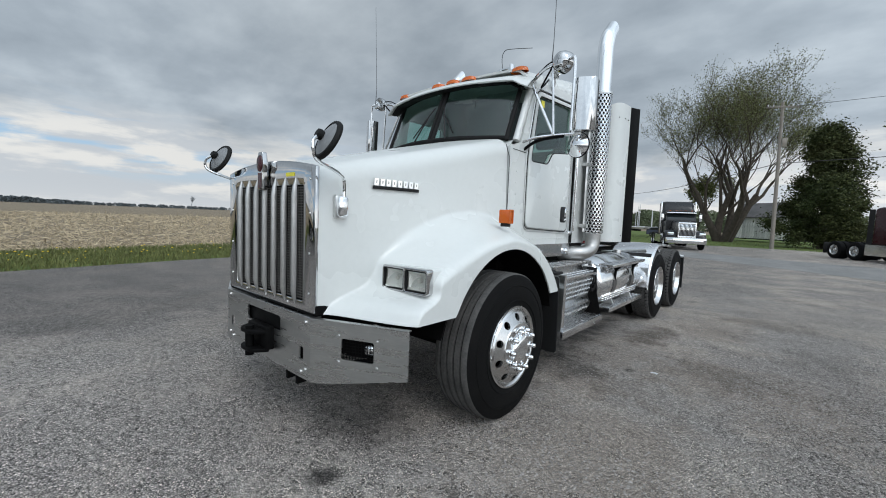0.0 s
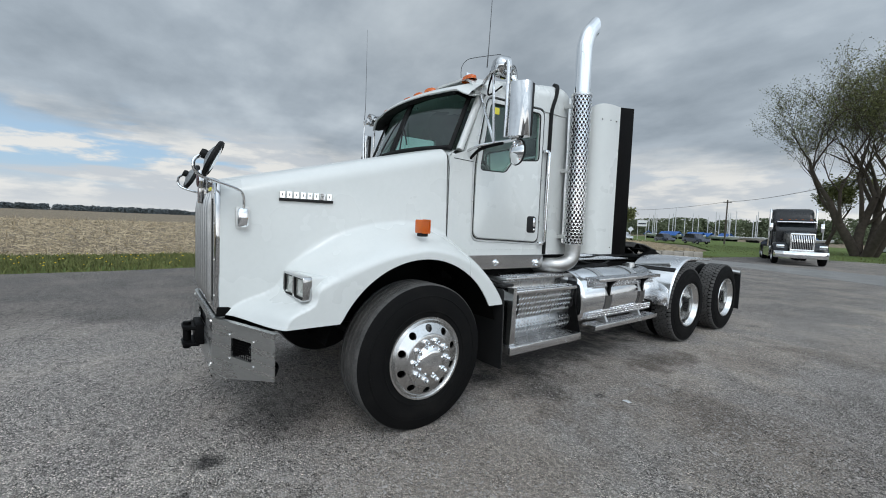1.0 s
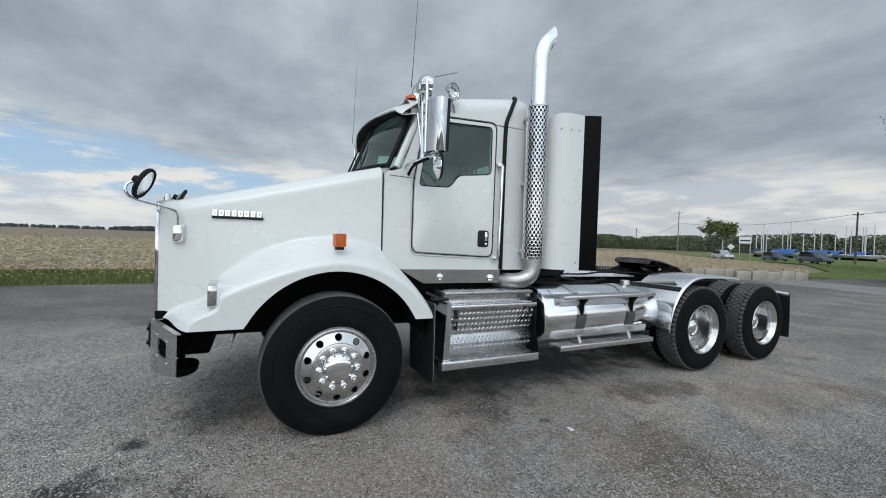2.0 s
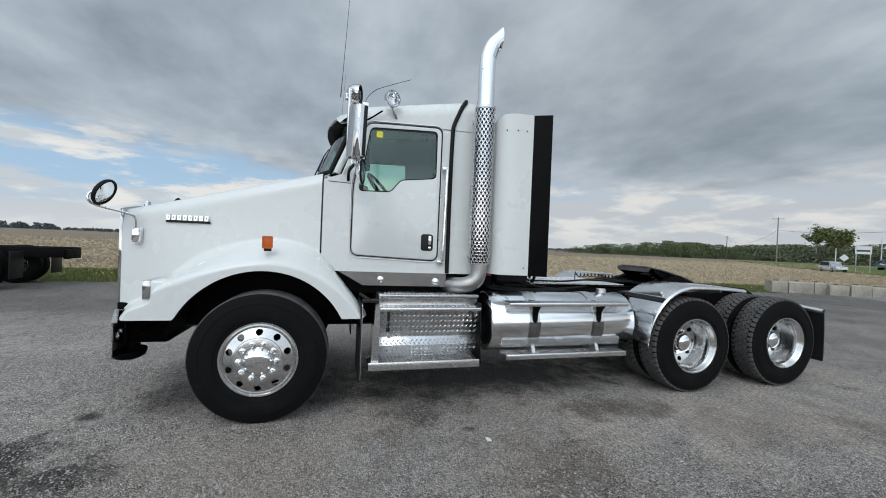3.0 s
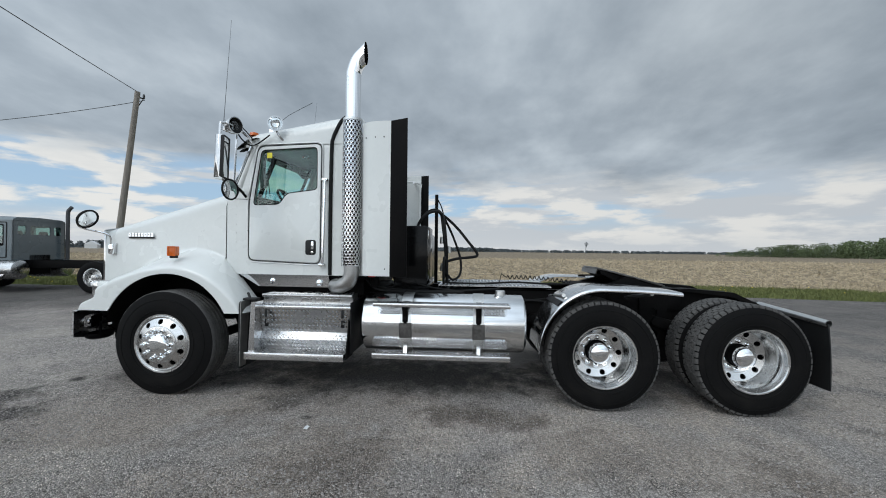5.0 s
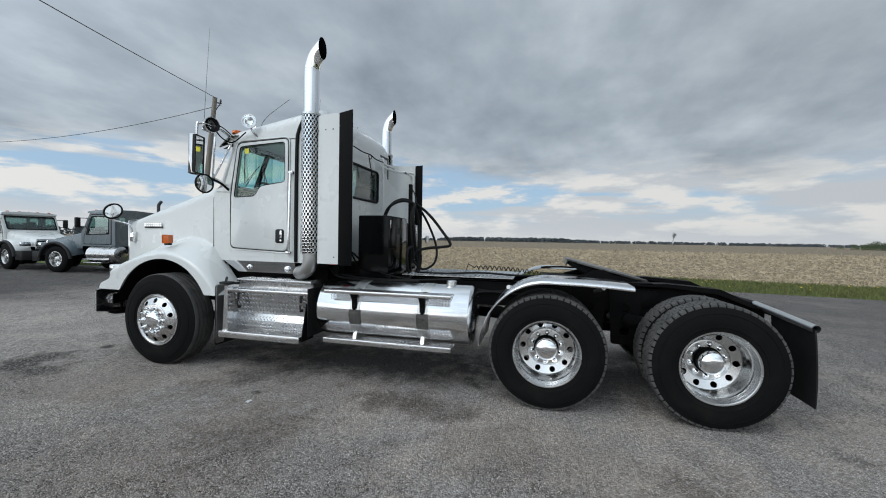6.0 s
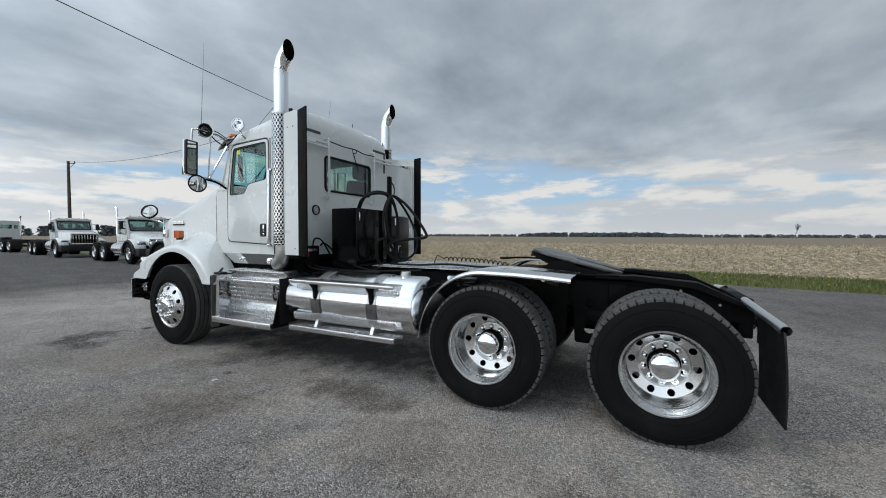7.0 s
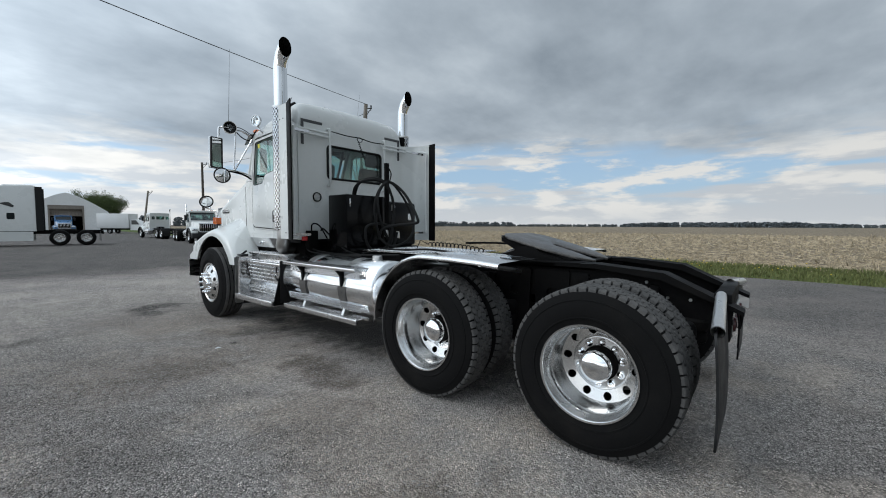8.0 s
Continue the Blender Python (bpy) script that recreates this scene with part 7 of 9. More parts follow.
# the cab narrows a little towards the windscreen
for o in [cab] + list(cab.children_recursive):
    if o.type == "MESH" and not o.name.startswith(("rear_", "seat", "steering", "dash", "roof_", "side_mirror", "mirror", "convex", "work_lamp", "lens", "reflector", "bulb", "whip", "wiring", "visor", "frame", "headache", "sun_shade", "tape", "vent", "hose", "gps", "stub", "clearance", "wiper", "windscreen", "pillar", "rim", "round_lamp")):
        if o.name.startswith("rivet"):
            m = o.matrix_basis.copy()
            m.translation.x -= math.copysign(0.05 * max(0.0, 1.6 - m.translation.y), m.translation.x)
            o.matrix_basis = m
            continue
        for w in o.data.vertices:
            if abs(w.co.x) > 0.5:
                w.co.x -= math.copysign(0.05 * max(0.0, 1.6 - w.co.y), w.co.x)


# ---- surroundings ----
BARK = material("bark", (0.085, 0.070, 0.056), (0.050, 0.042, 0.035), 0.9, 0, 3, 25, 0.7, 0.5, 12, spec=0.2)
POLEWOOD = material("weathered_pole", (0.25, 0.225, 0.195), (0.15, 0.13, 0.11), 0.9, 0, 2, 30, 0.7, 0.4, 20, stretch=(6, 6, 0.6))
DARKPOLE = material("tarred_pole", (0.085, 0.070, 0.058), (0.055, 0.047, 0.04), 0.9, 0, 2, 30, 0.7, 0.4, 20, stretch=(6, 6, 0.6))
SPRING = material("spring_leaf", (0.17, 0.185, 0.075), (0.13, 0.135, 0.06), 0.7, 0, 0.8, 6, 0.8, island=0.35, spec=0.2)
DARKLEAF = material("dark_leaf", (0.036, 0.052, 0.018), (0.062, 0.064, 0.024), 0.75, 0, 0.25, 3, 0.9, island=0.45, spec=0.2)
GREENLEAF = material("green_leaf", (0.095, 0.130, 0.045), (0.065, 0.090, 0.034), 0.75, 0, 0.3, 4, 0.8, island=0.4, spec=0.2)
BELTLEAF = material("belt_leaf", (0.130, 0.165, 0.078), (0.082, 0.104, 0.062), 0.8, 0, 0.05, 0.5, 0.9, island=0.22, spec=0.1)
# distance haze is put into the colour: FARLEAF greyed, HAZEWOOD blued
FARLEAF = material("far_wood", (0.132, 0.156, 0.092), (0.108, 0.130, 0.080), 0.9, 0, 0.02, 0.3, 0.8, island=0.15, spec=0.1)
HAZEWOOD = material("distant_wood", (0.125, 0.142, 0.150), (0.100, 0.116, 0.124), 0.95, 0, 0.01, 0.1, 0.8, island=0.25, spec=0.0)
WIRE = material("black_cable", (0.012, 0.012, 0.012), (0.02, 0.02, 0.02), 0.6)
FABRIC = material("white_shed_fabric", (0.78, 0.79, 0.79), (0.66, 0.67, 0.66), 0.7, 0, 0.4, 5, 0.6)
OLDBOARD = material("peeling_white_board", (0.88, 0.88, 0.86), (0.52, 0.51, 0.49), 0.9, 0, 1.5, 14, 0.9, 0.3, 20, stretch=(1, 1, 0.25), objrand=0.25)
SHEETROOF = material("grey_sheet_roof", (0.13, 0.125, 0.125), (0.09, 0.085, 0.085), 0.7, 0.2, 1, 12, 0.6)
DARKGLASS = material("dark_window", (0.012, 0.016, 0.018), (0.018, 0.022, 0.024), 0.05, 0, 2, 20, 0.4, rough_var=0.02)
TARP = material("blue_tarpaulin", (0.03, 0.13, 0.42), (0.02, 0.09, 0.30), 0.5, 0, 1, 10, 0.6)
HULL = material("boat_white", (0.65, 0.66, 0.66), (0.5, 0.5, 0.5), 0.4)
MAST = material("mast_aluminium", (0.60, 0.61, 0.62), (0.5, 0.5, 0.5), 0.4, 0.6)
BOXWHITE = material("white_box_body", (0.66, 0.67, 0.67), (0.58, 0.59, 0.58), 0.5, 0, 0.6, 8, 0.5)
SIGNW = material("white_sign", (0.7, 0.71, 0.72), (0.62, 0.63, 0.64), 0.5)
CARBLUE = material("dark_car_paint", (0.018, 0.024, 0.045), (0.012, 0.016, 0.03), 0.2, 0, 2, 30, 0.4, coat=0.6)
SILVER = material("silver_car_paint", (0.45, 0.46, 0.47), (0.38, 0.39, 0.40), 0.25, 0.4, 2, 30, 0.4, coat=0.5)


def utility_pole(at, top, lean=(0, 0), mat=POLEWOOD, arm=0.0, arm_turn=0.0, box_on=False, label="weathered wooden utility pole"):
    p = thing("utility_pole", at, 0, label, "utility pole")
    bm = B()
    pts = [(lean[0] * k / 6, lean[1] * k / 6, top * k / 6) for k in range(7)]
    tube(bm, pts, [0.155 - 0.008 * k for k in range(7)], 14)
    part("pole", bm, mat, p)
    t = Vector(pts[-1])
    if arm:
        bm = B()
        m = Matrix.Translation((t.x, t.y, t.z - 0.45)) @ Matrix.Rotation(radians(arm_turn), 4, "Z")
        box(bm, -arm / 2, arm / 2, -0.16, -0.06, -0.06, 0.06, 0.01, m)
        part("crossarm", bm, mat, p)
        for q in (-0.46, -0.30, 0.30, 0.46):
            bm = B()
            lathe(bm, [(0, 0.16), (0.03, 0.15), (0.05, 0.10), (0.03, 0.06), (0.02, 0.0)], m @ Matrix.Translation((arm * q, -0.11, 0.06)), 10)
            part("insulator", bm, HULL, p)
    else:
        bm = B()
        tube(bm, [t + Vector((0, 0, -0.25)), t + Vector((-0.55, -0.15, -0.10))], 0.03, 8)
        tube(bm, [t + Vector((0, 0, -0.7)), t + Vector((-0.50, -0.15, -0.12))], 0.02, 8)
        part("bracket", bm, BLACK, p)
        bm = B()
        lathe(bm, [(0, 0.20), (0.04, 0.17), (0.05, 0.08), (0.03, 0.0)], Matrix.Translation(t + Vector((-0.5, -0.14, -0.10))), 10)
        part("insulator", bm, INTERIOR, p)
    if box_on:
        bm = B()
        box(bm, 0.14, 0.48, -0.17, 0.17, -0.38, 0.38, 0.05, Matrix.Translation((t.x * 0.75, t.y * 0.75, t.z - 3.4)))
        part("transformer", bm, CONCRETE, p, "grey transformer box")
    return p


def cable(a, b, sag, r=0.018, n=24, label="thin black overhead cable strung between poles"):
    bm = B()
    a, b = Vector(a), Vector(b)
    tube(bm, [a.lerp(b, k / n) - Vector((0, 0, sag * 4 * (k / n) * (1 - k / n))) for k in range(n + 1)], r, 6)
    ob = part("cable", bm, WIRE)
    ob.matrix_basis = Matrix.Translation(W(0, 0, 0))
    return tagged(ob, label, "cable")


TOP_D, TOP_E = Vector((-11.70, -11.90, 8.55)), Vector((-12.85, -40.5, 8.05))
utility_pole(W(-11.8, -13.05, -0.1), 8.65, (0.1, 1.15), POLEWOOD, label="grey wooden utility pole leaning over the verge")
utility_pole(W(-12.85, -40.5, -0.1), 8.2, (0, 0), DARKPOLE, label="dark wooden utility pole behind parked trucks")
utility_pole(W(-12.35, -61.5, -0.1), 6.3, (-0.65, 0.55), POLEWOOD, label="leaning wooden utility pole near the white shed")
utility_pole(W(24.0, 0.85, 0), 6.9, (0, 0), POLEWOOD, label="plain wooden pole at the yard's far side")
cable(TOP_D, (24.0, 0.85, 6.25), 0.35, 0.014)
cable(TOP_D - Vector((0.5, 0.1, 0.2)), TOP_E, 0.9, 0.014)
utility_pole(W(2.05, 41.0, -0.1), 12.4, (-0.25, 0.4), POLEWOOD, 2.3, 25, True, "tall grey utility pole with crossarm and transformer")
utility_pole(W(-24.5, 86, -0.3), 8.6, (0, 0), DARKPOLE, 1.4, 20)
utility_pole(W(-66.8, 105.0, -0.4), 12.2, (0, 0), POLEWOOD, 2.4, 30, False, "tall utility pole with crossarm beside the road")
utility_pole(W(-118.6, 153.2, -0.4), 10.4, (0, 0), DARKPOLE, 1.4, 30)
cable((1.9, 41.2, 7.2), (-24.5, 86, 8.0), 0.6, 0.028)
cable((-24.5, 86, 8.0), (-66.8, 105, 8.6), 1.2, 0.028)
cable((-66.8, 105, 8.6), (-118.6, 153.2, 8.8), 2.4, 0.03)
cable((1.9, 41.2, 7.2), (40, 45, 10.5), 0.6, 0.028)
cable((2.6, 41.6, 11.9), (44, 44, 13.5), 0.4, 0.016)


# -- trees --
def grow(rnd, base, heading, length, radius, depth, segs, tips, spread=0.55, up=0.12, keep=0.74):
    """Branches as lists of points and radii; tips collects the ends of the thin ones."""
    p, d = Vector(base), Vector(heading).normalized()
    pts, rs = [p.copy()], [radius]
    n = 4
    for k in range(n):
        d = (d + Vector((rnd.gauss(0, 0.13), rnd.gauss(0, 0.13), rnd.gauss(up * 0.5, 0.06)))).normalized()
        p = p + d * length / n
        pts.append(p.copy())
        rs.append(radius * (1 - 0.42 * (k + 1) / n))
    segs.append((pts, rs))
    if depth <= 2:
        tips += pts[1:]
    if depth == 0:
        return
    kids = 3 if depth > 1 else 3
    for k in range(kids):
        a = rnd.uniform(0, 6.283)
        ax = Vector((math.cos(a), math.sin(a), rnd.uniform(-0.1, 0.5)))
        nd_ = (d + ax * rnd.uniform(spread * 0.7, spread * 1.4) + Vector((0, 0, up))).normalized()
        at = pts[-1] if k == 0 else pts[rnd.choice((2, 3, 3))]
        grow(rnd, at, nd_, length * rnd.uniform(keep - 0.1, keep + 0.08), rs[-1] * rnd.uniform(0.62, 0.85), depth - 1, segs, tips, spread, up, keep)


def leaf_cards(bm_v, bm_f, rnd, c, size, flat=0.0):
    """One small leaf clump: a bent quad at c."""
    n = len(bm_v)
    a, b = rnd.uniform(0, 6.283), rnd.uniform(-0.9, 0.9)
    x = Vector((math.cos(a), math.sin(a), b)).normalized() * size * rnd.uniform(0.6, 1.3)
    y = x.cross(Vector((rnd.gauss(0, 1), rnd.gauss(0, 1), rnd.gauss(0, 1)))).normalized() * size * rnd.uniform(0.35, 0.8)
    mid = Vector(c) + x.cross(y).normalized() * size * 0.15
    bm_v += [tuple(Vector(c) - x), tuple(mid - y), tuple(Vector(c) + x), tuple(mid + y)]
    bm_f += [(n, n + 1, n + 2, n + 3)]


def raw(name, vs, fs, mat, parent, label=""):
    me = bpy.data.meshes.new(name)
    me.from_pydata(vs, [], fs)
    me.materials.append(mat)
    ob = new(name, me)
    ob.parent = parent
    if label:
        ob["label"] = label
    return ob


def tree(at, seed, height, depth=5, lean=(0, 0), stems=1, spread=0.55, leaf=SPRING, leaf_size=0.16, per_tip=2, radius=0.35, label="", trunk=0.30, keep=0.74, bark=BARK, splay=0.45):
    rnd = random.Random(seed)
    t = thing("tree", at, 0, label, "tree")
    segs, tips = [], []
    first = height * trunk
    for k in range(stems):
        a = 6.283 * k / max(1, stems) + rnd.uniform(-0.3, 0.3)
        h = Vector((lean[0] + (splay * math.cos(a) if stems > 1 else 0), lean[1] + (splay * math.sin(a) if stems > 1 else 0), 1))
        grow(rnd, (0.3 * math.cos(a) * (stems > 1), 0.3 * math.sin(a) * (stems > 1), -0.1), h, first, radius, depth, segs, tips, spread, 0.12, keep)
    top = max(p.z for p in tips)
    s = height / top
    bm = B()
    for pts, rs in segs:
        tube(bm, [p * s for p in pts], [max(0.008, r * s) for r in rs], 7 if rs[0] > 0.05 else 4, False)
    part("trunk", bm, bark, t, recalc=False)
    vs, fs = [], []
    for p in tips:
        for k in range(per_tip):
            q = p * s + Vector((rnd.gauss(0, 0.25), rnd.gauss(0, 0.25), rnd.gauss(0, 0.2)))
            leaf_cards(vs, fs, rnd, q, leaf_size)
    for pts, rs in segs:                          # leaves along the thin limbs too
        if rs[0] * s < 0.11:
            for p in pts[1::2]:
                q = p * s + Vector((rnd.gauss(0, 0.35), rnd.gauss(0, 0.35), rnd.gauss(0, 0.3)))
                leaf_cards(vs, fs, rnd, q, leaf_size)
    raw("crown", vs, fs, leaf, t)
    return t


def leafy_mass(at, seed, w, d, h, n, size, leaf, label, cone=0.75, trunk_h=0.6, name="tree"):
    """A dense crown made of lumps of leaves about a few limbs."""
    rnd = random.Random(seed)
    t = thing(name, at, 0, label, "tree" if name == "tree" else "bush")
    lumps = []
    for k in range(120):
        z = rnd.random()
        taper = 1.0 - cone * max(0, z - 0.25)
        a = rnd.uniform(0, 6.283)
        rr = math.sqrt(rnd.random()) * taper * rnd.uniform(0.8, 1.12)
        lumps.append((Vector((w / 2 * rr * math.cos(a) * 0.85, d / 2 * rr * math.sin(a) * 0.85, h * (0.08 + 0.84 * z))), rnd.choice((0.05, 0.07, 0.09, 0.13)) * rnd.uniform(0.8, 1.2) * min(w, h)))
    bm = B()
    tube(bm, [(0, 0, -0.1), (0.1, 0, h * 0.4), (0, 0.1, h * 0.85)], [0.28, 0.2, 0.05], 8)
    for c, r in lumps[:16]:
        tube(bm, [(0, 0, max(trunk_h, c.z * 0.5)), tuple(c * 0.6 + Vector((0, 0, c.z * 0.2))), tuple(c)], [0.09, 0.06, 0.02], 5)
    part("trunk", bm, BARK, t)
    vs, fs = [], []
    for k in range(n):
        c, r = rnd.choice(lumps)
        q = Vector((rnd.gauss(0, 1), rnd.gauss(0, 1), rnd.gauss(0, 1))).normalized() * r * abs(rnd.gauss(0.75, 0.38))
        p = c + q
        if p.z < 0.05:
            p.z = 0.05 + rnd.random() * 0.4
        leaf_cards(vs, fs, rnd, p, size)
    raw("crown", vs, fs, leaf, t)
    return t


tree(W(-3.0, 57.5, 0.1), 19, 20.6, 6, (0.03, 0.0), 5, 0.69, SPRING, 0.080, 2, 0.27, "large spreading tree with sparse spring leaves", 0.17, 0.78, splay=0.34)
tree(W(-7.5, 66, -0.2), 23, 10.5, 5, (0, 0), 1, 0.6, SPRING, 0.16, 2, 0.2, "small budding tree behind the large one", 0.26)
tree(W(16.5, 62, -0.2), 31, 17, 5, (-0.05, 0), 1, 0.55, SPRING, 0.18, 2, 0.3, "tall budding tree beside the dark evergreen", 0.26)
leafy_mass(W(5.5, 50.0, -0.1), 3, 9.0, 9.0, 12.2, 90000, 0.115, DARKLEAF, "broad dark bronze-green tree with foliage to the ground", 1.12)
tree(W(-52.5, 97.2, -0.4), 8, 9.4, 5, (0, 0), 1, 0.62, SPRING, 0.24, 3, 0.16, "round young tree in fresh leaf", 0.22)
tree(W(-415, 124, -0.4), 5, 13.5, 5, (0, 0), 1, 0.4, HAZEWOOD, 0.10, 1, 0.2, "lone bare tree far out in the field", 0.3, 0.7, HAZEWOOD)
for k, (u, v, h) in enumerate(((-13.9, -112.6, 9.8), (-16.7, -109.0, 9.0))):
    tree(W(u, v, -0.2), 40 + k, h, 5, (0, 0), 5, 0.5, GREENLEAF, 0.11, 2, 0.09, "leafy green tree behind the box van", 0.16, 0.78)


def woods(name, places, seed, leaf, label, per=70, sizes=(0.12, 0.2)):
    """Far tree belts: heaps of leaf clumps."""
    rnd = random.Random(seed)
    vs, fs = [], []
    for u, v, h in places:
        w = h * rnd.uniform(0.45, 0.8)
        for k in range(per):
            z = rnd.random() ** 0.8
            a = rnd.uniform(0, 6.283)
            r = w * math.sqrt(rnd.random()) * (1 - 0.75 * max(0, z - 0.35) ** 1.0)
            leaf_cards(vs, fs, rnd, (u + r * math.cos(a), v + r * math.sin(a), h * z), h * rnd.uniform(*sizes))
    return stuff_mesh(name, vs, fs, leaf, label, "woods")


rnd = random.Random(77)
pl = []
BELT = [(0.0, 3.5), (0.012, 3.5), (0.02, 0.0), (0.045, 0.0), (0.055, 5.0), (0.085, 5.0), (0.095, 1.5), (0.105, 6.5), (0.16, 8.0), (0.20, 9.5), (0.225, 7.0), (0.27, 10.0), (0.34, 12.0), (0.42, 13.6), (0.50, 12.5), (0.56, 12.0), (0.61, 9.5), (0.65, 4.5), (1.0, 4.0)]
for k in range(330):
    f = k / 329
    h = 0.84 * max(0.0, along(BELT, f)) * rnd.choice((rnd.uniform(0.5, 0.75), rnd.uniform(0.78, 1.02)))
    if h > 1.0:
        pl.append((-238 + 52 * f + rnd.gauss(0, 4), 150 + 190 * f + rnd.gauss(0, 3), h))
woods("woods", pl, 1, BELTLEAF, "belt of green trees beyond the field", 420, (0.028, 0.062))
pl = []
for k in range(170):
    pl.append((-230 + 330 * k / 169 + rnd.gauss(0, 6), 300 - 60 * (k / 169) + rnd.gauss(0, 12), rnd.uniform(8.5, 12)))
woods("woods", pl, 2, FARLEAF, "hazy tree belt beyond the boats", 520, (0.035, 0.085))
pl = []
for k in range(1300):
    v = -1500 + 2600 * k / 1299
    pl.append((-980 + rnd.gauss(0, 25), v, rnd.uniform(4.0, 6.5) + 4.0 * sstep(0.56, 0.8, 0.5 + 0.5 * math.sin(v * 0.007 + 2.0)) * (1 if -700 < v < 60 else 0.4)))
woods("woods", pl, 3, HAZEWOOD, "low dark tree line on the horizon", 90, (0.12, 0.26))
pl = []
for k in range(240):
    u = -980 + 960 * k / 239
    pl.append((u, -560 + rnd.gauss(0, 20), rnd.uniform(5, 12)))
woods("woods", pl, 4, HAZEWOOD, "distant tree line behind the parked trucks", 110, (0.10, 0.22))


# -- concrete blocks and rough bank at the field's corner --
def concrete_block(u, v, turn, length, h, sunk):
    """Cast block with chipped, uneven edges and a lifting loop's stub."""
    rnd = random.Random(int(u * 131 + v * 17))
    bm = B()
    rows = []
    n = max(3, int(length / 0.22))
    for k in range(n + 1):
        x = -length / 2 + length * k / n
        ring = []
        for y, z in ((-0.30, 0.0), (-0.30, h * 0.5), (-0.295, h - 0.03), (-0.27, h), (0.0, h + 0.005), (0.27, h), (0.295, h - 0.03), (0.30, h * 0.5), (0.30, 0.0)):
            ring.append(Vector((x + rnd.gauss(0, 0.006), y + rnd.gauss(0, 0.006), z + (rnd.gauss(0, 0.008) if z > 0.2 else 0))))
        rows.append(ring)
    vs_ = grid(bm, rows)
    bm.faces.new(vs_[0])
    bm.faces.new(list(reversed(vs_[-1])))
    o = part("concrete_block", bm, CONCRETE, None, "", 25)
    bm = B()
    tube(bm, curve([(-0.06, 0, h - 0.01), (-0.05, 0, h + 0.05), (0.05, 0, h + 0.05), (0.06, 0, h - 0.01)], 3), 0.012, 6)
    part("lifting_loop", bm, BLACK, o)
    o.matrix_basis = Matrix.Translation(W(u, v, -sunk)) @ Matrix.Rotation(radians(turn), 4, "Z")
    return tagged(o, "weathered concrete barrier block at the yard's edge", "concrete block", "concrete blocks along the field")


for u, v, turn, length, h, sunk in ((-8.92, 20.50, 62, 0.62, 0.50, 0.0), (-8.62, 21.32, 74, 1.10, 0.53, 0.02), (-8.36, 22.16, 70, 0.52, 0.51, 0.0), (-7.86, 22.62, 58, 0.70, 0.47, 0.03), (-7.50, 23.30, 70, 0.84, 0.49, 0.0), (-7.26, 24.10, 75, 0.80, 0.46, 0.02), (-7.05, 24.98, 76, 0.88, 0.49, 0.0), (-6.84, 25.86, 78, 0.86, 0.47, 0.02)):
    concrete_block(u, v, turn, length, h, sunk)

# -- field sheds --
shed = thing("old_shed", W(1.55, 68.0, 0.3), -27, "small shed with peeling white boards and grey roof", "shed")
bm = B()
box(bm, -3.5, 3.5, -2.5, 2.5, 0, 3.0)
part("wall", bm, BLACK, shed)
bm = B()
plate(bm, "yz", [(-2.9, 2.9), (0, 4.9), (2.9, 2.9), (2.9, 3.05), (0, 5.08), (-2.9, 3.05)], -3.8, 3.8)
part("roof", bm, SHEETROOF, shed, "grey sheet-metal roof")
plank = B()
box(plank, -0.14, 0.14, -0.02, 0.02, 0, 2.85, 0.004)
first = None
for k in range(23):
    mm = Matrix.Translation((-3.4 + 0.31 * k, -2.53, 0.1 + 0.02 * (k % 3)))
    if first is None:
        first = part("plank", plank, OLDBOARD, shed)
        first.matrix_basis = mm
    else:
        again(first, shed, mm)

def hall_top(u):
    """Height of the hall's fabric: low eaves, bowed slopes and a soft ridge."""
    f = abs(u) / 6.9
    return 3.0 + 4.2 * (1 - f ** 1.35) - 0.9 * max(0.0, f - 0.85) / 0.15


hall = thing("fabric_hall", W(-8.2, -92.0, 0), -5, "white arched fabric storage hall with an open end", "building")
bm = B()
rows = []
for y in (0.0, 6.0, 12.0, 18.0):
    rows.append([Vector((u, -y, hall_top(u))) for u in (6.9 - 13.8 * k / 24 for k in range(25))])
grid(bm, rows)
o = part("roof", bm, FABRIC, hall, "taut white fabric roof")
sm = o.modifiers.new("thickness", "SOLIDIFY")
sm.thickness = 0.06
bm = B()
outline = [(u, hall_top(u) - 0.05) for u in (6.85 - 13.7 * k / 24 for k in range(25))] + [(-6.85, 0.0), (6.85, 0.0)]
plate(bm, "xz", outline, 0.0, 0.10, holes=[[(-2.2, 0.12), (2.2, 0.12), (2.2, 4.6), (-2.2, 4.6)]])
part("end_wall", bm, FABRIC, hall)
bm = B()
plate(bm, "xz", [(-2.4, 0.0), (2.4, 0.0), (2.4, 4.9), (-2.4, 4.9)], 0.10, 0.18, holes=[[(-2.15, 0.06), (2.15, 0.06), (2.15, 4.2), (-2.15, 4.2)]])
part("door_frame", bm, POLEWOOD, hall, "brown timber door frame")
bm = B()
box(bm, -6.3, 6.3, -17.9, -17.8, 0, 5.0)
for q in (6.85, -6.85):
    box(bm, min(q, q * 0.985), max(q, q * 0.985), -18.0, 0.0, 0, 2.2)
part("back_wall", bm, BLACK, hall)
bm = B()
for q in range(6):
    box(bm, -2.14, 2.14, -0.34, -0.30, 2.95 + 0.21 * q, 3.14 + 0.21 * q, 0.01)
part("door_panel", bm, POLEWOOD, hall, "half-raised brown timber door")


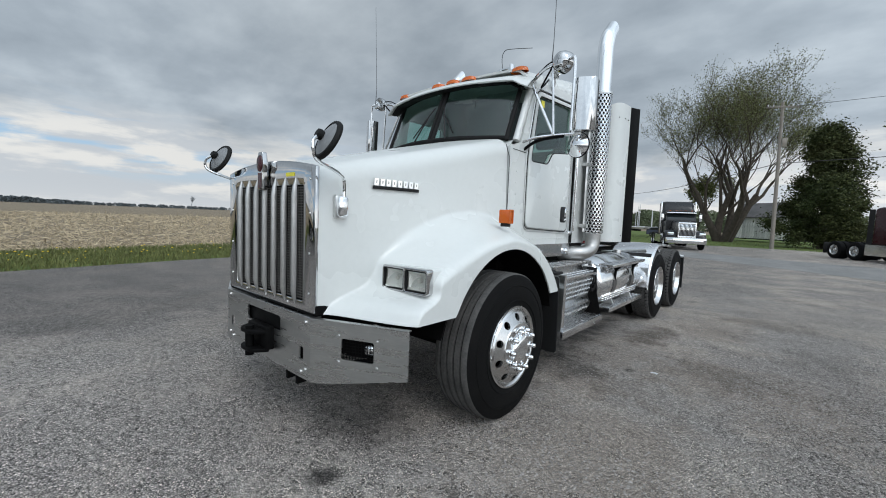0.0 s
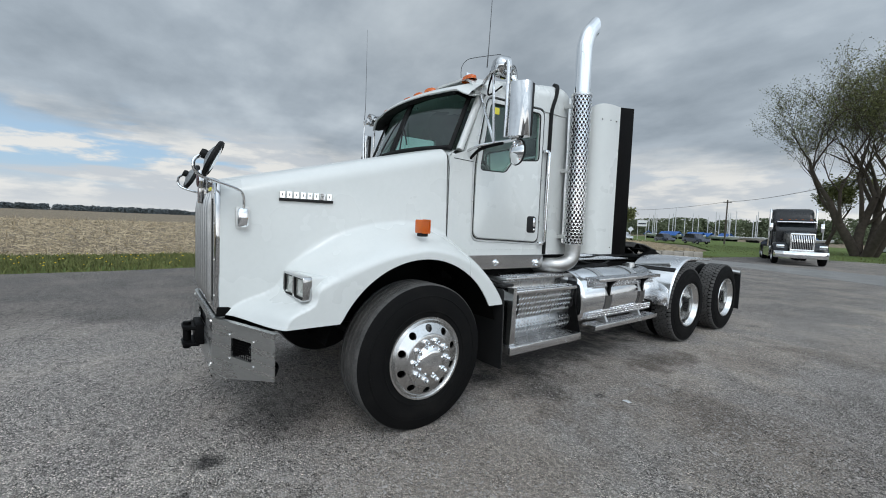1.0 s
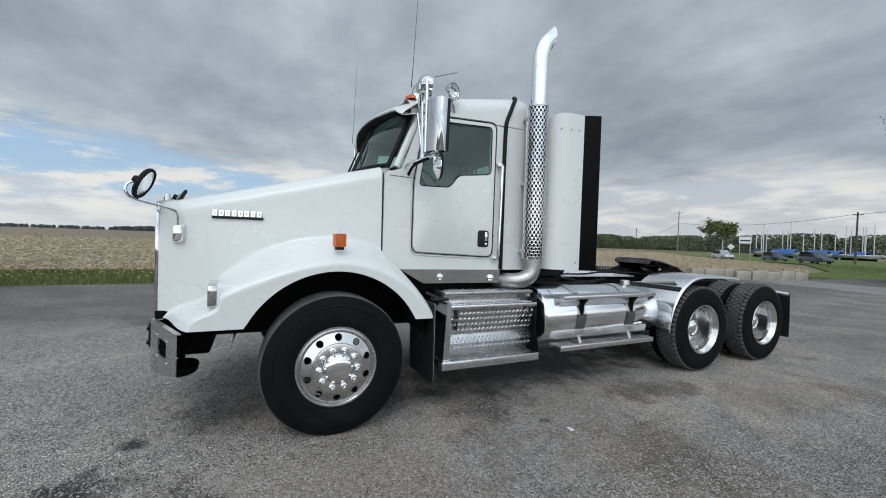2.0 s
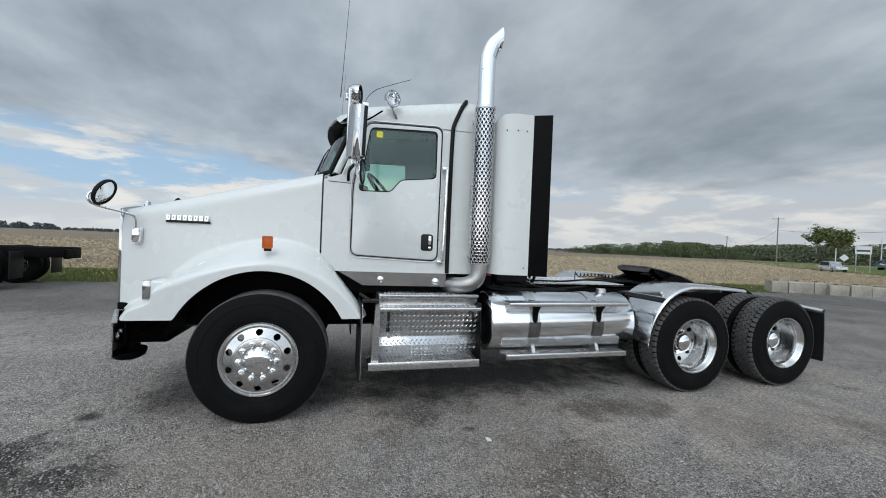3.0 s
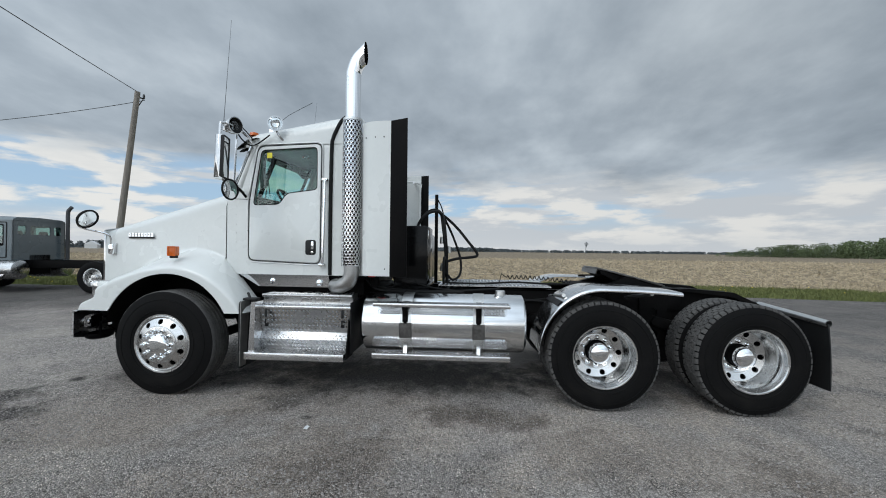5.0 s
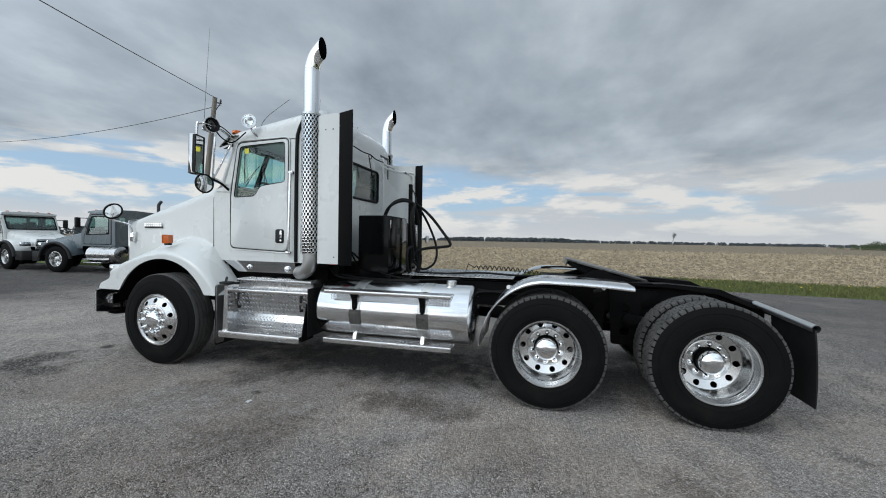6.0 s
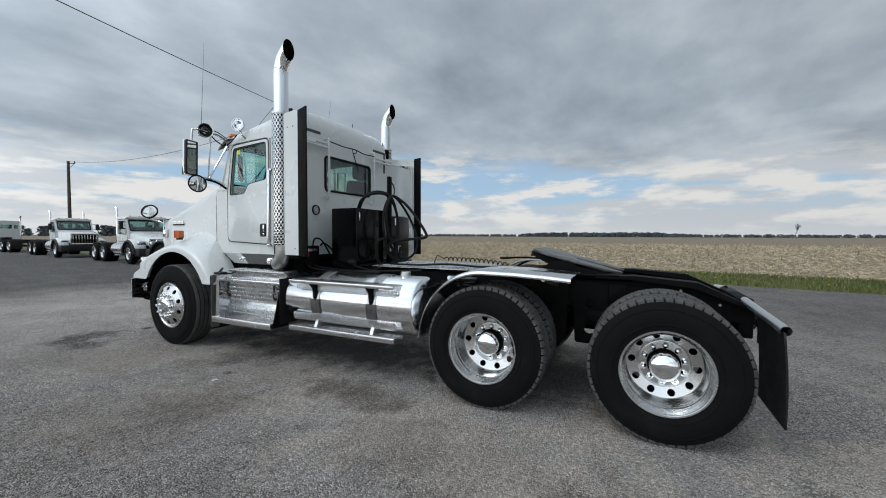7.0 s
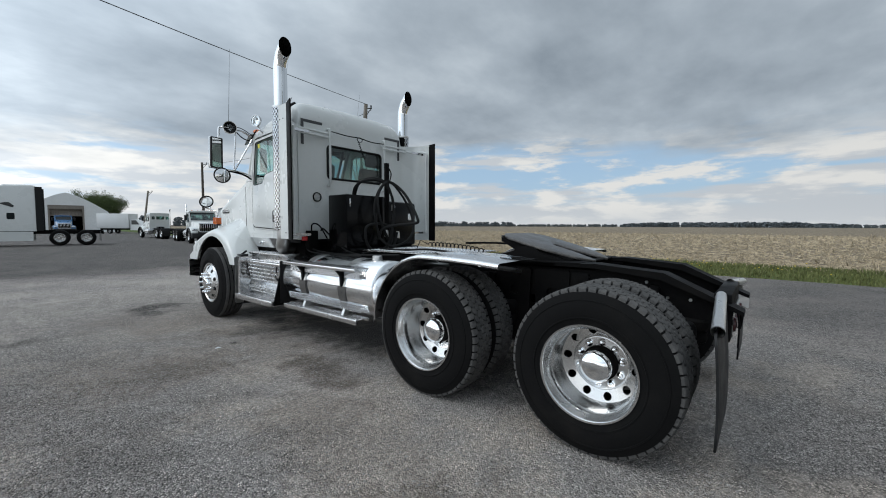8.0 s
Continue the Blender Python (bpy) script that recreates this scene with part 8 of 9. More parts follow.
# -- parked vehicles --
def far_tyre():
    bm = B()
    lathe(bm, [(0.30, 0.0), (0.36, 0.012), (0.46, 0.006), (0.515, -0.03), (0.525, -0.08), (0.525, -0.22), (0.515, -0.26), (0.46, -0.29), (0.30, -0.28)], None, 32)
    return bm


def far_rim():
    bm = B()
    lathe(bm, [(0.30, 0.004), (0.288, 0.006), (0.278, -0.020), (0.262, -0.045), (0.256, -0.150)], None, 32)
    holed_disc(bm, 0.175, -0.165, 0.256, -0.150, 0.218, 0.027)
    lathe(bm, [(0.175, -0.165), (0.115, -0.165), (0.112, -0.06), (0.09, -0.035), (0, -0.025)], None, 24)
    return bm


_w = {}


def far_wheel(parent, u, v, side, z=0.522):
    m = Matrix.Translation((u, v, z)) @ (AX if side > 0 else Matrix.Rotation(math.pi, 4, "Z") @ AX)
    if "t" not in _w:
        t = part("wheel", far_tyre(), RUBBER, parent, "black tyre on a bright wheel")
        t.matrix_basis = m
        part("rim", far_rim(), RIM, t)
        _w["t"] = t
        return t
    return again(_w["t"], parent, m)


def other_truck(at, turn, label, paint, base=6.0, nose="slope", sleeper=0.0, stacks=1, chassis=True, fender_paint=None, roof=2.75, tank=True, tail=1.6, visor=False, hood_len=1.75, high=0.0, low=1.0, hood=None, pane=None, pipe=None):
    """A parked tractor or bare chassis; front towards -y, front axle at y = 0."""
    t = thing("parked_truck", at, turn, label, "truck")
    fp = fender_paint or paint

    def up(z):
        return 1.05 + (z - 1.05) * low
    roof = up(roof)
    y_front = -1.05
    cab0 = y_front + hood_len
    cab1 = cab0 + 1.55
    # frame
    for s in (1, -1):
        bm = B()
        box(bm, s * 0.42 - 0.04, s * 0.42 + 0.04, y_front, base + tail, 0.78, 1.04, 0.006)
        part("frame_rail", bm, BLACK, t)
    for y in (cab1 + 0.6, base - 1.5, base, base + 1.5):
        bm = B()
        box(bm, -0.4, 0.4, y - 0.06, y + 0.06, 0.8, 1.0)
        part("crossmember", bm, BLACK, t)
    bm = B()
    box(bm, -0.40, 0.40, -0.9, cab1, 0.55, 1.25, 0.03)
    part("drivetrain", bm, BLACK, t)
    for y in (0, base - 0.67, base + 0.67):
        bm = B()
        tube(bm, [(-1.0, y, 0.52), (1.0, y, 0.52)], 0.07, 10)
        part("axle", bm, BLACK, t)
    # wheels
    for s in (1, -1):
        far_wheel(t, s * 1.20, 0.0, s)
        for y in (base - 0.67, base + 0.67):
            far_wheel(t, s * 1.20, y, s)
            far_wheel(t, s * 0.87, y, s)
    # hood
    top0, top1 = (1.62, 2.02) if nose == "slope" else (1.86, 1.98)
    top0, top1 = hood or (up(top0), up(top1))
    pane = pane or DARKGLASS
    wf, wr = (0.70, 0.88) if nose == "slope" else (0.54, 0.66)
    bm = B()
    rows = []
    for k in range(11):
        f = k / 10
        y = y_front + hood_len * f
        zt, w = top0 + (top1 - top0) * f - 0.10 * max(0, 0.2 - f) * 5, wf + (wr - wf) * f
        half = [(w, 0.95), (w, zt - 0.16), (w - 0.03, zt - 0.07), (w - 0.11, zt - 0.02), (w * 0.5, zt + 0.005), (0, zt + 0.01)]
        rows.append([Vector((u, y, z)) for u, z in half] + [Vector((-u, y, z)) for u, z in reversed(half[:-1])])
    vs_ = grid(bm, rows)
    bm.faces.new(vs_[0])
    hd = part("hood", bm, paint, t)
    for s in (1, -1):                             # arched fenders
        bm = B()
        rows = []
        for k in range(19):
            a = radians(8 + 164 * k / 18)
            y, z = -0.72 * math.cos(a) - 0.02, 0.52 + 0.70 * math.sin(a)
            rows.append([Vector((s * u, y, z + dz)) for u, dz in ((min(wf, wr) - 0.02, 0.10), (0.95, 0.075), (1.14, 0.04), (1.20, -0.01), (1.205, -0.08))])
        grid(bm, rows)
        if nose == "slope":                       # black wheel-arch lip
            lip = B()
            tube(lip, [r_[-1] + Vector((s * 0.002, 0, 0.02)) for r_ in rows], 0.062, 8)
            part("arch_lip", lip, PLASTIC, hd, "black wheel-arch lip")
        o = part("fender", bm, fp, hd, "", 60)
        sm_ = o.modifiers.new("thickness", "SOLIDIFY")
        sm_.thickness = 0.02
        bm = B()
        box(bm, min(s * 0.74, s * 1.10), max(s * 0.74, s * 1.10), -0.96, -0.80, 0.98, 1.16, 0.03)
        part("headlight", bm, CHROME, hd)
        bm = B()
        box(bm, min(s * 0.78, s * 1.06), max(s * 0.78, s * 1.06), -0.985, -0.955, 1.0, 1.14, 0.012)
        part("lens", bm, CLEAR, hd)
    # grille
    gw = wf - 0.06
    bm = B()
    plate(bm, "xz", rrect(-gw - 0.05, gw + 0.05, 0.82, top0 - 0.03, 0.05), y_front - 0.05, y_front + 0.01, holes=[rrect(-gw + 0.02, gw - 0.02, 0.92, top0 - 0.14, 0.03)], bev=0.008)
    gr = part("grille", bm, CHROME, t, "chrome radiator grille")
    bm = B()
    box(bm, -gw, gw, y_front - 0.02, y_front - 0.015, 0.9, top0 - 0.12)
    part("mesh", bm, BLACK, gr)
    n = 9 if nose == "slope" else 13
    for k in range(n):
        bm = B()
        u = -gw + 2 * gw * (k + 0.5) / n
        box(bm, u - 0.016, u + 0.016, y_front - 0.06, y_front - 0.02, 0.92, top0 - 0.14, 0.006)
        part("bar", bm, CHROME, gr)
    bm = B()
    plate(bm, "xy", rpoly([(-1.20, -0.72), (-1.15, -1.15), (-0.8, y_front - 0.24), (0.8, y_front - 0.24), (1.15, -1.15), (1.20, -0.72), (1.05, -0.80), (-1.05, -0.80)], 0.05), 0.42, 0.80, bev=0.02)
    part("bumper", bm, CHROME if nose != "slope" else PLASTIC, t)
    # cab
    def side(s, cut):
        b_ = B()
        out = [(cab0, 1.05), (cab1, 1.05), (cab1, roof - 0.03), (cab0 + 0.42, roof - 0.03), (cab0 + 0.06, top1 + 0.02)]
        plate(b_, "yz", out, s * 0.90, s * 0.94, holes=[cut])
        return b_
    cut = rpoly([(cab0 + 0.26, top1 - 0.10), (cab1 - 0.30, top1 - 0.06), (cab1 - 0.30, roof - 0.20), (cab0 + 0.50, roof - 0.20)], 0.05)
    cabm = None
    for s in (1, -1):
        o = part("cab" if cabm is None else "cab_side", side(s, cut), paint, t if cabm is None else cabm)
        cabm = cabm or o
        bm = B()
        plate(bm, "yz", cut, s * 0.905, s * 0.912)
        part("side_window", bm, pane, cabm)
        bm = B()
        plate(bm, "yz", rpoly([(cab0 + 0.16, 1.15), (cab1 - 0.20, 1.15), (cab1 - 0.20, roof - 0.12), (cab0 + 0.46, roof - 0.12), (cab0 + 0.16, top1 - 0.2)], 0.05), s * 0.94, s * 0.952, holes=[cut])
        part("door", bm, paint, cabm)
        if pane is not DARKGLASS:
            o_ = rpoly([(cab0 + 0.13, 1.12), (cab1 - 0.17, 1.12), (cab1 - 0.17, roof - 0.09), (cab0 + 0.45, roof - 0.09), (cab0 + 0.13, top1 - 0.19)], 0.06)
            bm = B()
            plate(bm, "yz", o_, s * 0.940, s * 0.945, holes=[cut])
            part("door_seal", bm, GASKET, cabm, "black door seal")
            bm = B()
            plate(bm, "yz", rpoly([(cab0 + 0.22, top1 - 0.135), (cab1 - 0.265, top1 - 0.095), (cab1 - 0.265, roof - 0.165), (cab0 + 0.485, roof - 0.165)], 0.06), s * 0.952, s * 0.957, holes=[cut])
            part("window_seal", bm, GASKET, cabm, "black window seal")
            bm = B()
            box(bm, min(s * 0.94, s * 1.16), max(s * 0.94, s * 1.16), cab0 + 0.30, cab1 - 0.1, 0.52, 0.57, 0.01)
            part("cab_step", bm, TREAD, cabm)
        bm = B()
        box(bm, min(s * 0.955, s * 0.965), max(s * 0.955, s * 0.965), cab1 - 0.40, cab1 - 0.28, 1.55, 1.60, 0.004)
        part("handle", bm, BLACK, cabm)
        # mirror
        bm = B()
        box(bm, min(s * 1.10, s * 1.28), max(s * 1.10, s * 1.28), cab0 + 0.10, cab0 + 0.20, up(1.95), up(2.45), 0.03)
        mi = part("mirror", bm, PLASTIC if nose == "slope" else CHROME, cabm)
        bm = B()
        tube(bm, [(s * 0.93, cab0 + 0.3, up(2.42)), (s * 1.18, cab0 + 0.15, up(2.42))], 0.015, 6)
        tube(bm, [(s * 0.93, cab0 + 0.25, up(2.0)), (s * 1.18, cab0 + 0.15, up(1.98))], 0.015, 6)
        part("arm", bm, BLACK, mi)
    bm = B()                                      # front: raked windscreen
    base_y, top_y = cab0 + 0.02, cab0 + 0.38
    slant = Matrix(((1, 0, 0, 0), (0, 1, (top_y - base_y) / (roof - 0.06 - top1), base_y - (top_y - base_y) / (roof - 0.06 - top1) * top1), (0, 0, 1, 0), (0, 0, 0, 1)))
    plate(bm, "xz", [(-0.92, top1 - 0.02), (0.92, top1 - 0.02), (0.92, roof - 0.03), (-0.92, roof - 0.03)], 0.0, 0.04, holes=[rrect(-0.82, 0.82, top1 + 0.08, roof - 0.14, 0.06)], m=slant)
    box(bm, -0.92, 0.92, cab0 - 0.01, cab0 + 0.04, 1.05, top1)
    part("cab_front", bm, paint, cabm)
    bm = B()
    plate(bm, "xz", rrect(-0.84, 0.84, top1 + 0.06, roof - 0.12, 0.06), 0.02, 0.03, m=slant)
    part("windscreen", bm, pane, cabm)
    if pane is not DARKGLASS:
        bm = B()
        plate(bm, "xz", rrect(-0.855, 0.855, top1 + 0.045, roof - 0.105, 0.07), -0.012, -0.001, holes=[rrect(-0.805, 0.805, top1 + 0.095, roof - 0.155, 0.06)], m=slant)
        part("windscreen_seal", bm, GASKET, cabm, "black windscreen seal")
    bm = B()
    plate(bm, "xz", [(-0.94, 1.05), (0.94, 1.05), (0.94, roof - 0.03), (-0.94, roof - 0.03)], cab1 - 0.03, cab1, holes=[rrect(-0.36, 0.36, up(2.12), up(2.50), 0.05), rrect(-0.78, -0.50, up(2.12), up(2.50), 0.05), rrect(0.50, 0.78, up(2.12), up(2.50), 0.05)] if not sleeper else [rrect(-0.2, 0.2, 1.4, 1.6)])
    part("rear_wall", bm, paint, cabm)
    if not sleeper:
        for a, b_ in ((-0.36, 0.36), (-0.78, -0.50), (0.50, 0.78)):
            bm = B()
            plate(bm, "xz", rrect(a, b_, up(2.12), up(2.50), 0.05), cab1 - 0.02, cab1 - 0.012)
            part("rear_window", bm, pane, cabm)
    bm = B()
    rows = []
    for k in range(9):
        f = k / 8
        y = cab0 + 0.30 + (cab1 - cab0 - 0.30) * f
        zz = roof + 0.10 * math.sin(math.pi * min(1, 0.15 + 0.6 * f))
        rows.append([Vector((u, y, z)) for u, z in ((-0.94, roof - 0.05), (-0.92, roof + 0.02), (-0.8, zz), (0, zz + 0.03), (0.8, zz), (0.92, roof + 0.02), (0.94, roof - 0.05))])
    v_ = grid(bm, rows)
    bm.faces.new(v_[0])
    bm.faces.new(list(reversed(v_[-1])))
    part("roof", bm, paint, cabm, "", 60)
    for u in (-0.7, -0.3, 0, 0.3, 0.7):
        bm = B()
        box(bm, u - 0.05, u + 0.05, cab0 + 0.40, cab0 + 0.48, roof + 0.03, roof + 0.10, 0.02)
        part("clearance_light", bm, AMBER, cabm)
    if pane is not DARKGLASS:                     # what shows through clear panes
        bm = B()
        box(bm, -0.86, 0.86, cab0 + 0.06, cab0 + 0.42, top1 - 0.34, top1 + 0.03, 0.04)
        part("dashboard", bm, INTERIOR, cabm, "dark grey dashboard")
        bm = B()
        tube(bm, [(0.45 + 0.22 * math.cos(k * math.pi / 8), cab0 + 0.55 + 0.06 * math.sin(k * math.pi / 8), top1 + 0.02 + 0.2 * math.sin(k * math.pi / 8)) for k in range(17)], 0.018, 6)
        part("steering_wheel", bm, PLASTIC, cabm)
        for u in (-0.45, 0.45):
            bm = B()
            box(bm, u - 0.25, u + 0.25, cab1 - 0.42, cab1 - 0.22, 1.25, top1 + 0.22, 0.06)
            box(bm, u - 0.13, u + 0.13, cab1 - 0.40, cab1 - 0.26, top1 + 0.22, top1 + 0.42, 0.05)
            part("seat", bm, INTERIOR, cabm, "grey cab seat")
    if visor:
        bm = B()
        box(bm, -0.93, 0.93, cab0 + 0.05, cab0 + 0.40, roof - 0.12, roof - 0.04, 0.02)
        part("visor", bm, CHROME, cabm)
    back = cab1
    if sleeper:
        back = cab1 + sleeper
        hs = high or 3.0
        bm = B()
        rows = []
        for y, z1 in ((cab1 + 0.01, roof + 0.05), (cab1 + 0.25, hs - 0.15), (cab1 + 0.6, hs), (back - 0.15, hs + 0.02), (back, hs - 0.03)):
            rows.append([Vector((u, y, z)) for u, z in ((-1.02, 0.98), (-1.02, z1 - 0.14), (-0.98, z1 - 0.05), (-0.8, z1), (0.8, z1), (0.98, z1 - 0.05), (1.02, z1 - 0.14), (1.02, 0.98))])
        v_ = grid(bm, rows)
        bm.faces.new(v_[0])
        bm.faces.new(list(reversed(v_[-1])))
        sl = part("sleeper", bm, paint, t, "", 50)
        for s in (1, -1):
            bm = B()
            plate(bm, "yz", rrect(back - 1.30, back - 0.95, 1.75, 2.15, 0.06), s * 1.022, s * 1.03)
            part("sleeper_window", bm, DARKGLASS, sl)
            bm = B()
            plate(bm, "yz", rpoly([(back - 1.65, 2.75), (back - 1.0, 2.50), (back - 0.95, 2.62), (back - 1.2, 2.85)], 0.05), s * 1.022, s * 1.03)
            part("sleeper_window", bm, DARKGLASS, sl)
            bm = B()
            plate(bm, "yz", [(back, 1.0), (back + 0.34, 1.0), (back + 0.34, hs - 0.1), (back, hs - 0.1)], s * 1.03, s * 1.05)
            part("rubber_edge", bm, PLASTIC, sl)
            bm = B()
            end = base - (1.9 if nose == "slope" else 1.3)
            plate(bm, "yz", rpoly([(cab0 + 0.3, 0.35), (end, 0.35), (end, 0.95), (cab0 + 0.3, 0.95)], 0.05), s * 1.16, s * 1.20)
            part("side_skirt", bm, paint if nose == "slope" else ALU, t)
    # stacks, tank, mudflaps
    for k in range(stacks):
        s = 1 if k == 0 else -1
        if stacks == 1:
            s = -1
        bm = B()
        top_up = 0.78 if sleeper else 0.58
        yb = back + 0.16 if not (sleeper and nose != "slope") else cab1 + 0.1
        uu = s * (0.86 if not (sleeper and nose != "slope") else 1.12)
        tube(bm, curve([(uu, yb, 1.0), (uu, yb, 2.2), (uu, yb, roof + top_up - 0.23), (uu, yb + 0.04, roof + top_up - 0.10), (uu, yb + 0.14, roof + top_up)], 4), 0.062, 12)
        part("exhaust_pipe", bm, pipe or CHROME, t, "chrome exhaust stack" if not pipe else "dark exhaust stack")
    if tank:
        for s in (1, -1):
            bm = B()
            lathe(bm, [(0, 0), (0.28, 0), (0.31, 0.02), (0.31, 1.28), (0.28, 1.3), (0, 1.3)], Matrix.Translation((s * 0.86, cab0 + 0.45, 0.74)) @ AY, 24)
            tk = part("fuel_tank", bm, TREAD, t)
            bm = B()
            box(bm, min(s * 0.9, s * 1.2), max(s * 0.9, s * 1.2), cab0 + 0.4, cab0 + 1.2, 0.40, 0.45, 0.01)
            part("step", bm, TREAD, tk)
    for s in (1, -1):
        bm = B()
        box(bm, min(s * 0.64, s * 1.2), max(s * 0.64, s * 1.2), base + 1.42, base + 1.435, 0.28, 0.95, 0.004)
        part("mud_flap", bm, PLASTIC, t)
    bm = B()
    box(bm, -0.42, 0.42, base + tail - 0.04, base + tail + 0.02, 0.74, 1.0, 0.01)
    part("tail_bar", bm, BLACK, t)
    return t


FARGLASS = glass("far_cab_glass", (0.62, 0.74, 0.72), 0.10)
other_truck(W(-7.44, -14.22, 0), 6.5, "slate grey day-cab chassis truck parked beside the verge", CABGREY, 5.81, "slope", stacks=1, roof=2.74, hood_len=1.9, tail=2.15, low=0.80, hood=(1.28, 1.62), pane=FARGLASS, pipe=INTERIOR)
other_truck(W(-7.59, -17.07, 0), 173, "white day-cab chassis truck parked nose to nose", PAINT, 4.2, "slope", stacks=1, roof=2.72, low=0.80, hood=(1.30, 1.62), pane=FARGLASS)
other_truck(W(-8.42, -27.35, 0), 172, "white chassis truck with a wide chrome grille", PAINT, 6.0, "slope", stacks=2, roof=2.80, hood_len=1.95, low=0.82, hood=(1.60, 1.74), pane=FARGLASS)
other_truck(W(-9.8, -46.5, 0), 2, "white chassis truck with three rear windows", PAINT, 5.6, "slope", stacks=1, roof=2.8, low=0.88, pane=FARGLASS)
hx, hy = 0.991, -0.13
other_truck(W(-1.23 + hx * 6.1, -31.2 + hy * 6.1, 0), math.degrees(math.atan2(hy, hx)) + 90, "white high-roof sleeper tractor with side skirts", PAINT, 6.1, "slope", sleeper=1.95, stacks=0, tank=False, hood_len=1.9, high=3.98)
other_truck(W(-2.5, 28.95, 0), 18.6, "dark long-nose sleeper tractor with chrome grille", DARKPAINT, 6.6, "square", sleeper=1.5, stacks=2, roof=2.62, visor=True, hood_len=2.4, high=3.45)
hx, hy = 0.56, -0.83
other_truck(W(6.45 + hx * 5.6, 31.2 + hy * 5.6, 0), math.degrees(math.atan2(hy, hx)) + 90, "maroon sleeper tractor with chrome trim", MAROON, 5.6, "square", sleeper=1.3, stacks=2, roof=2.6, visor=True, hood_len=2.3)
other_truck(W(-5.5, -72.0, 0), 176, "blue tractor parked before the open hall", BLUEPAINT, 5.5, "slope", stacks=0, roof=2.7)


def box_van(at, turn):
    t = thing("box_van", at, turn, "white delivery box van parked by the hall", "van")
    bm = B()
    box(bm, -1.15, 1.15, 1.3, 5.9, 0.85, 3.15, 0.03)
    part("cargo_box", bm, BOXWHITE, t)
    bm = B()
    rows = []
    for y, z in ((-1.4, 1.05), (-1.3, 1.25), (-0.5, 1.45), (-0.35, 1.55), (0.3, 2.2), (1.2, 2.3)):
        rows.append([Vector((u, y, zz)) for u, zz in ((-0.95, 0.55), (-0.95, min(z, 1.3)), (-0.85, z - 0.03), (0, z), (0.85, z - 0.03), (0.95, min(z, 1.3)), (0.95, 0.55))])
    v_ = grid(bm, rows)
    bm.faces.new(v_[0])
    bm.faces.new(list(reversed(v_[-1])))
    part("cab", bm, BOXWHITE, t, "", 50)
    for s in (1, -1):
        bm = B()
        plate(bm, "yz", rpoly([(-0.15, 1.45), (1.0, 1.45), (1.0, 2.12), (0.35, 2.12)], 0.06), s * 0.93, s * 0.96)
        part("side_window", bm, DARKGLASS, t)
        for y in (-0.55, 4.2):
            o = far_wheel(t, s * 0.98, y, s, 0.40)
            o.scale = (0.76, 0.76, 0.76)
        bm = B()
        box(bm, s * 0.5 - 0.05, s * 0.5 + 0.05, 0.5, 5.8, 0.6, 0.85)
        part("frame_rail", bm, BLACK, t)
    return t


box_van(W(-14.5, -71.0, 0), 226)


def car(at, turn, paint, label, tall=False):
    t = thing("parked_car", at, turn, label, "car")
    h = 1.75 if tall else 1.45
    bm = B()
    rows = []
    for y, z0, z1, w in ((-2.25, 0.45, 0.70, 0.75), (-2.1, 0.3, 0.90, 0.86), (-1.0, 0.3, 1.02, 0.9), (-0.4, 0.3, h - 0.05, 0.88), (0.4, 0.3, h, 0.88), (1.5, 0.3, h - 0.06, 0.88), (2.1, 0.3, 1.05, 0.87), (2.25, 0.45, 0.85, 0.8)):
        rows.append([Vector((u, y, z)) for u, z in ((-w, z0), (-w, min(z1, 0.95)), (-w * 0.82, z1 - 0.02), (0, z1), (w * 0.82, z1 - 0.02), (w, min(z1, 0.95)), (w, z0))])
    v_ = grid(bm, rows)
    bm.faces.new(v_[0])
    bm.faces.new(list(reversed(v_[-1])))
    part("body", bm, paint, t, "", 50)
    for s in (1, -1):
        bm = B()
        plate(bm, "yz", rpoly([(-0.75, 1.0), (1.7, 1.0), (1.45, h - 0.14), (-0.35, h - 0.14)], 0.08), s * 0.80, s * 0.875)
        part("side_window", bm, DARKGLASS, t)
        for y in (-1.4, 1.4):
            o = far_wheel(t, s * 0.9, y, s, 0.33)
            o.scale = (0.62, 0.62, 0.62)
    return t


car(W(-24.5, 73, 0), 60, CARBLUE, "dark blue car parked beyond the lawn", True)
car(W(-10.5, 62.5, 0), 75, CARBLUE, "dark car parked under the large tree")
car(W(-41.0, 80.0, -0.2), 58, SILVER, "silver car on the far road", True)
car(W(-34.0, 83.0, -0.2), 58, CARBLUE, "dark pickup-sized car on the far road", True)


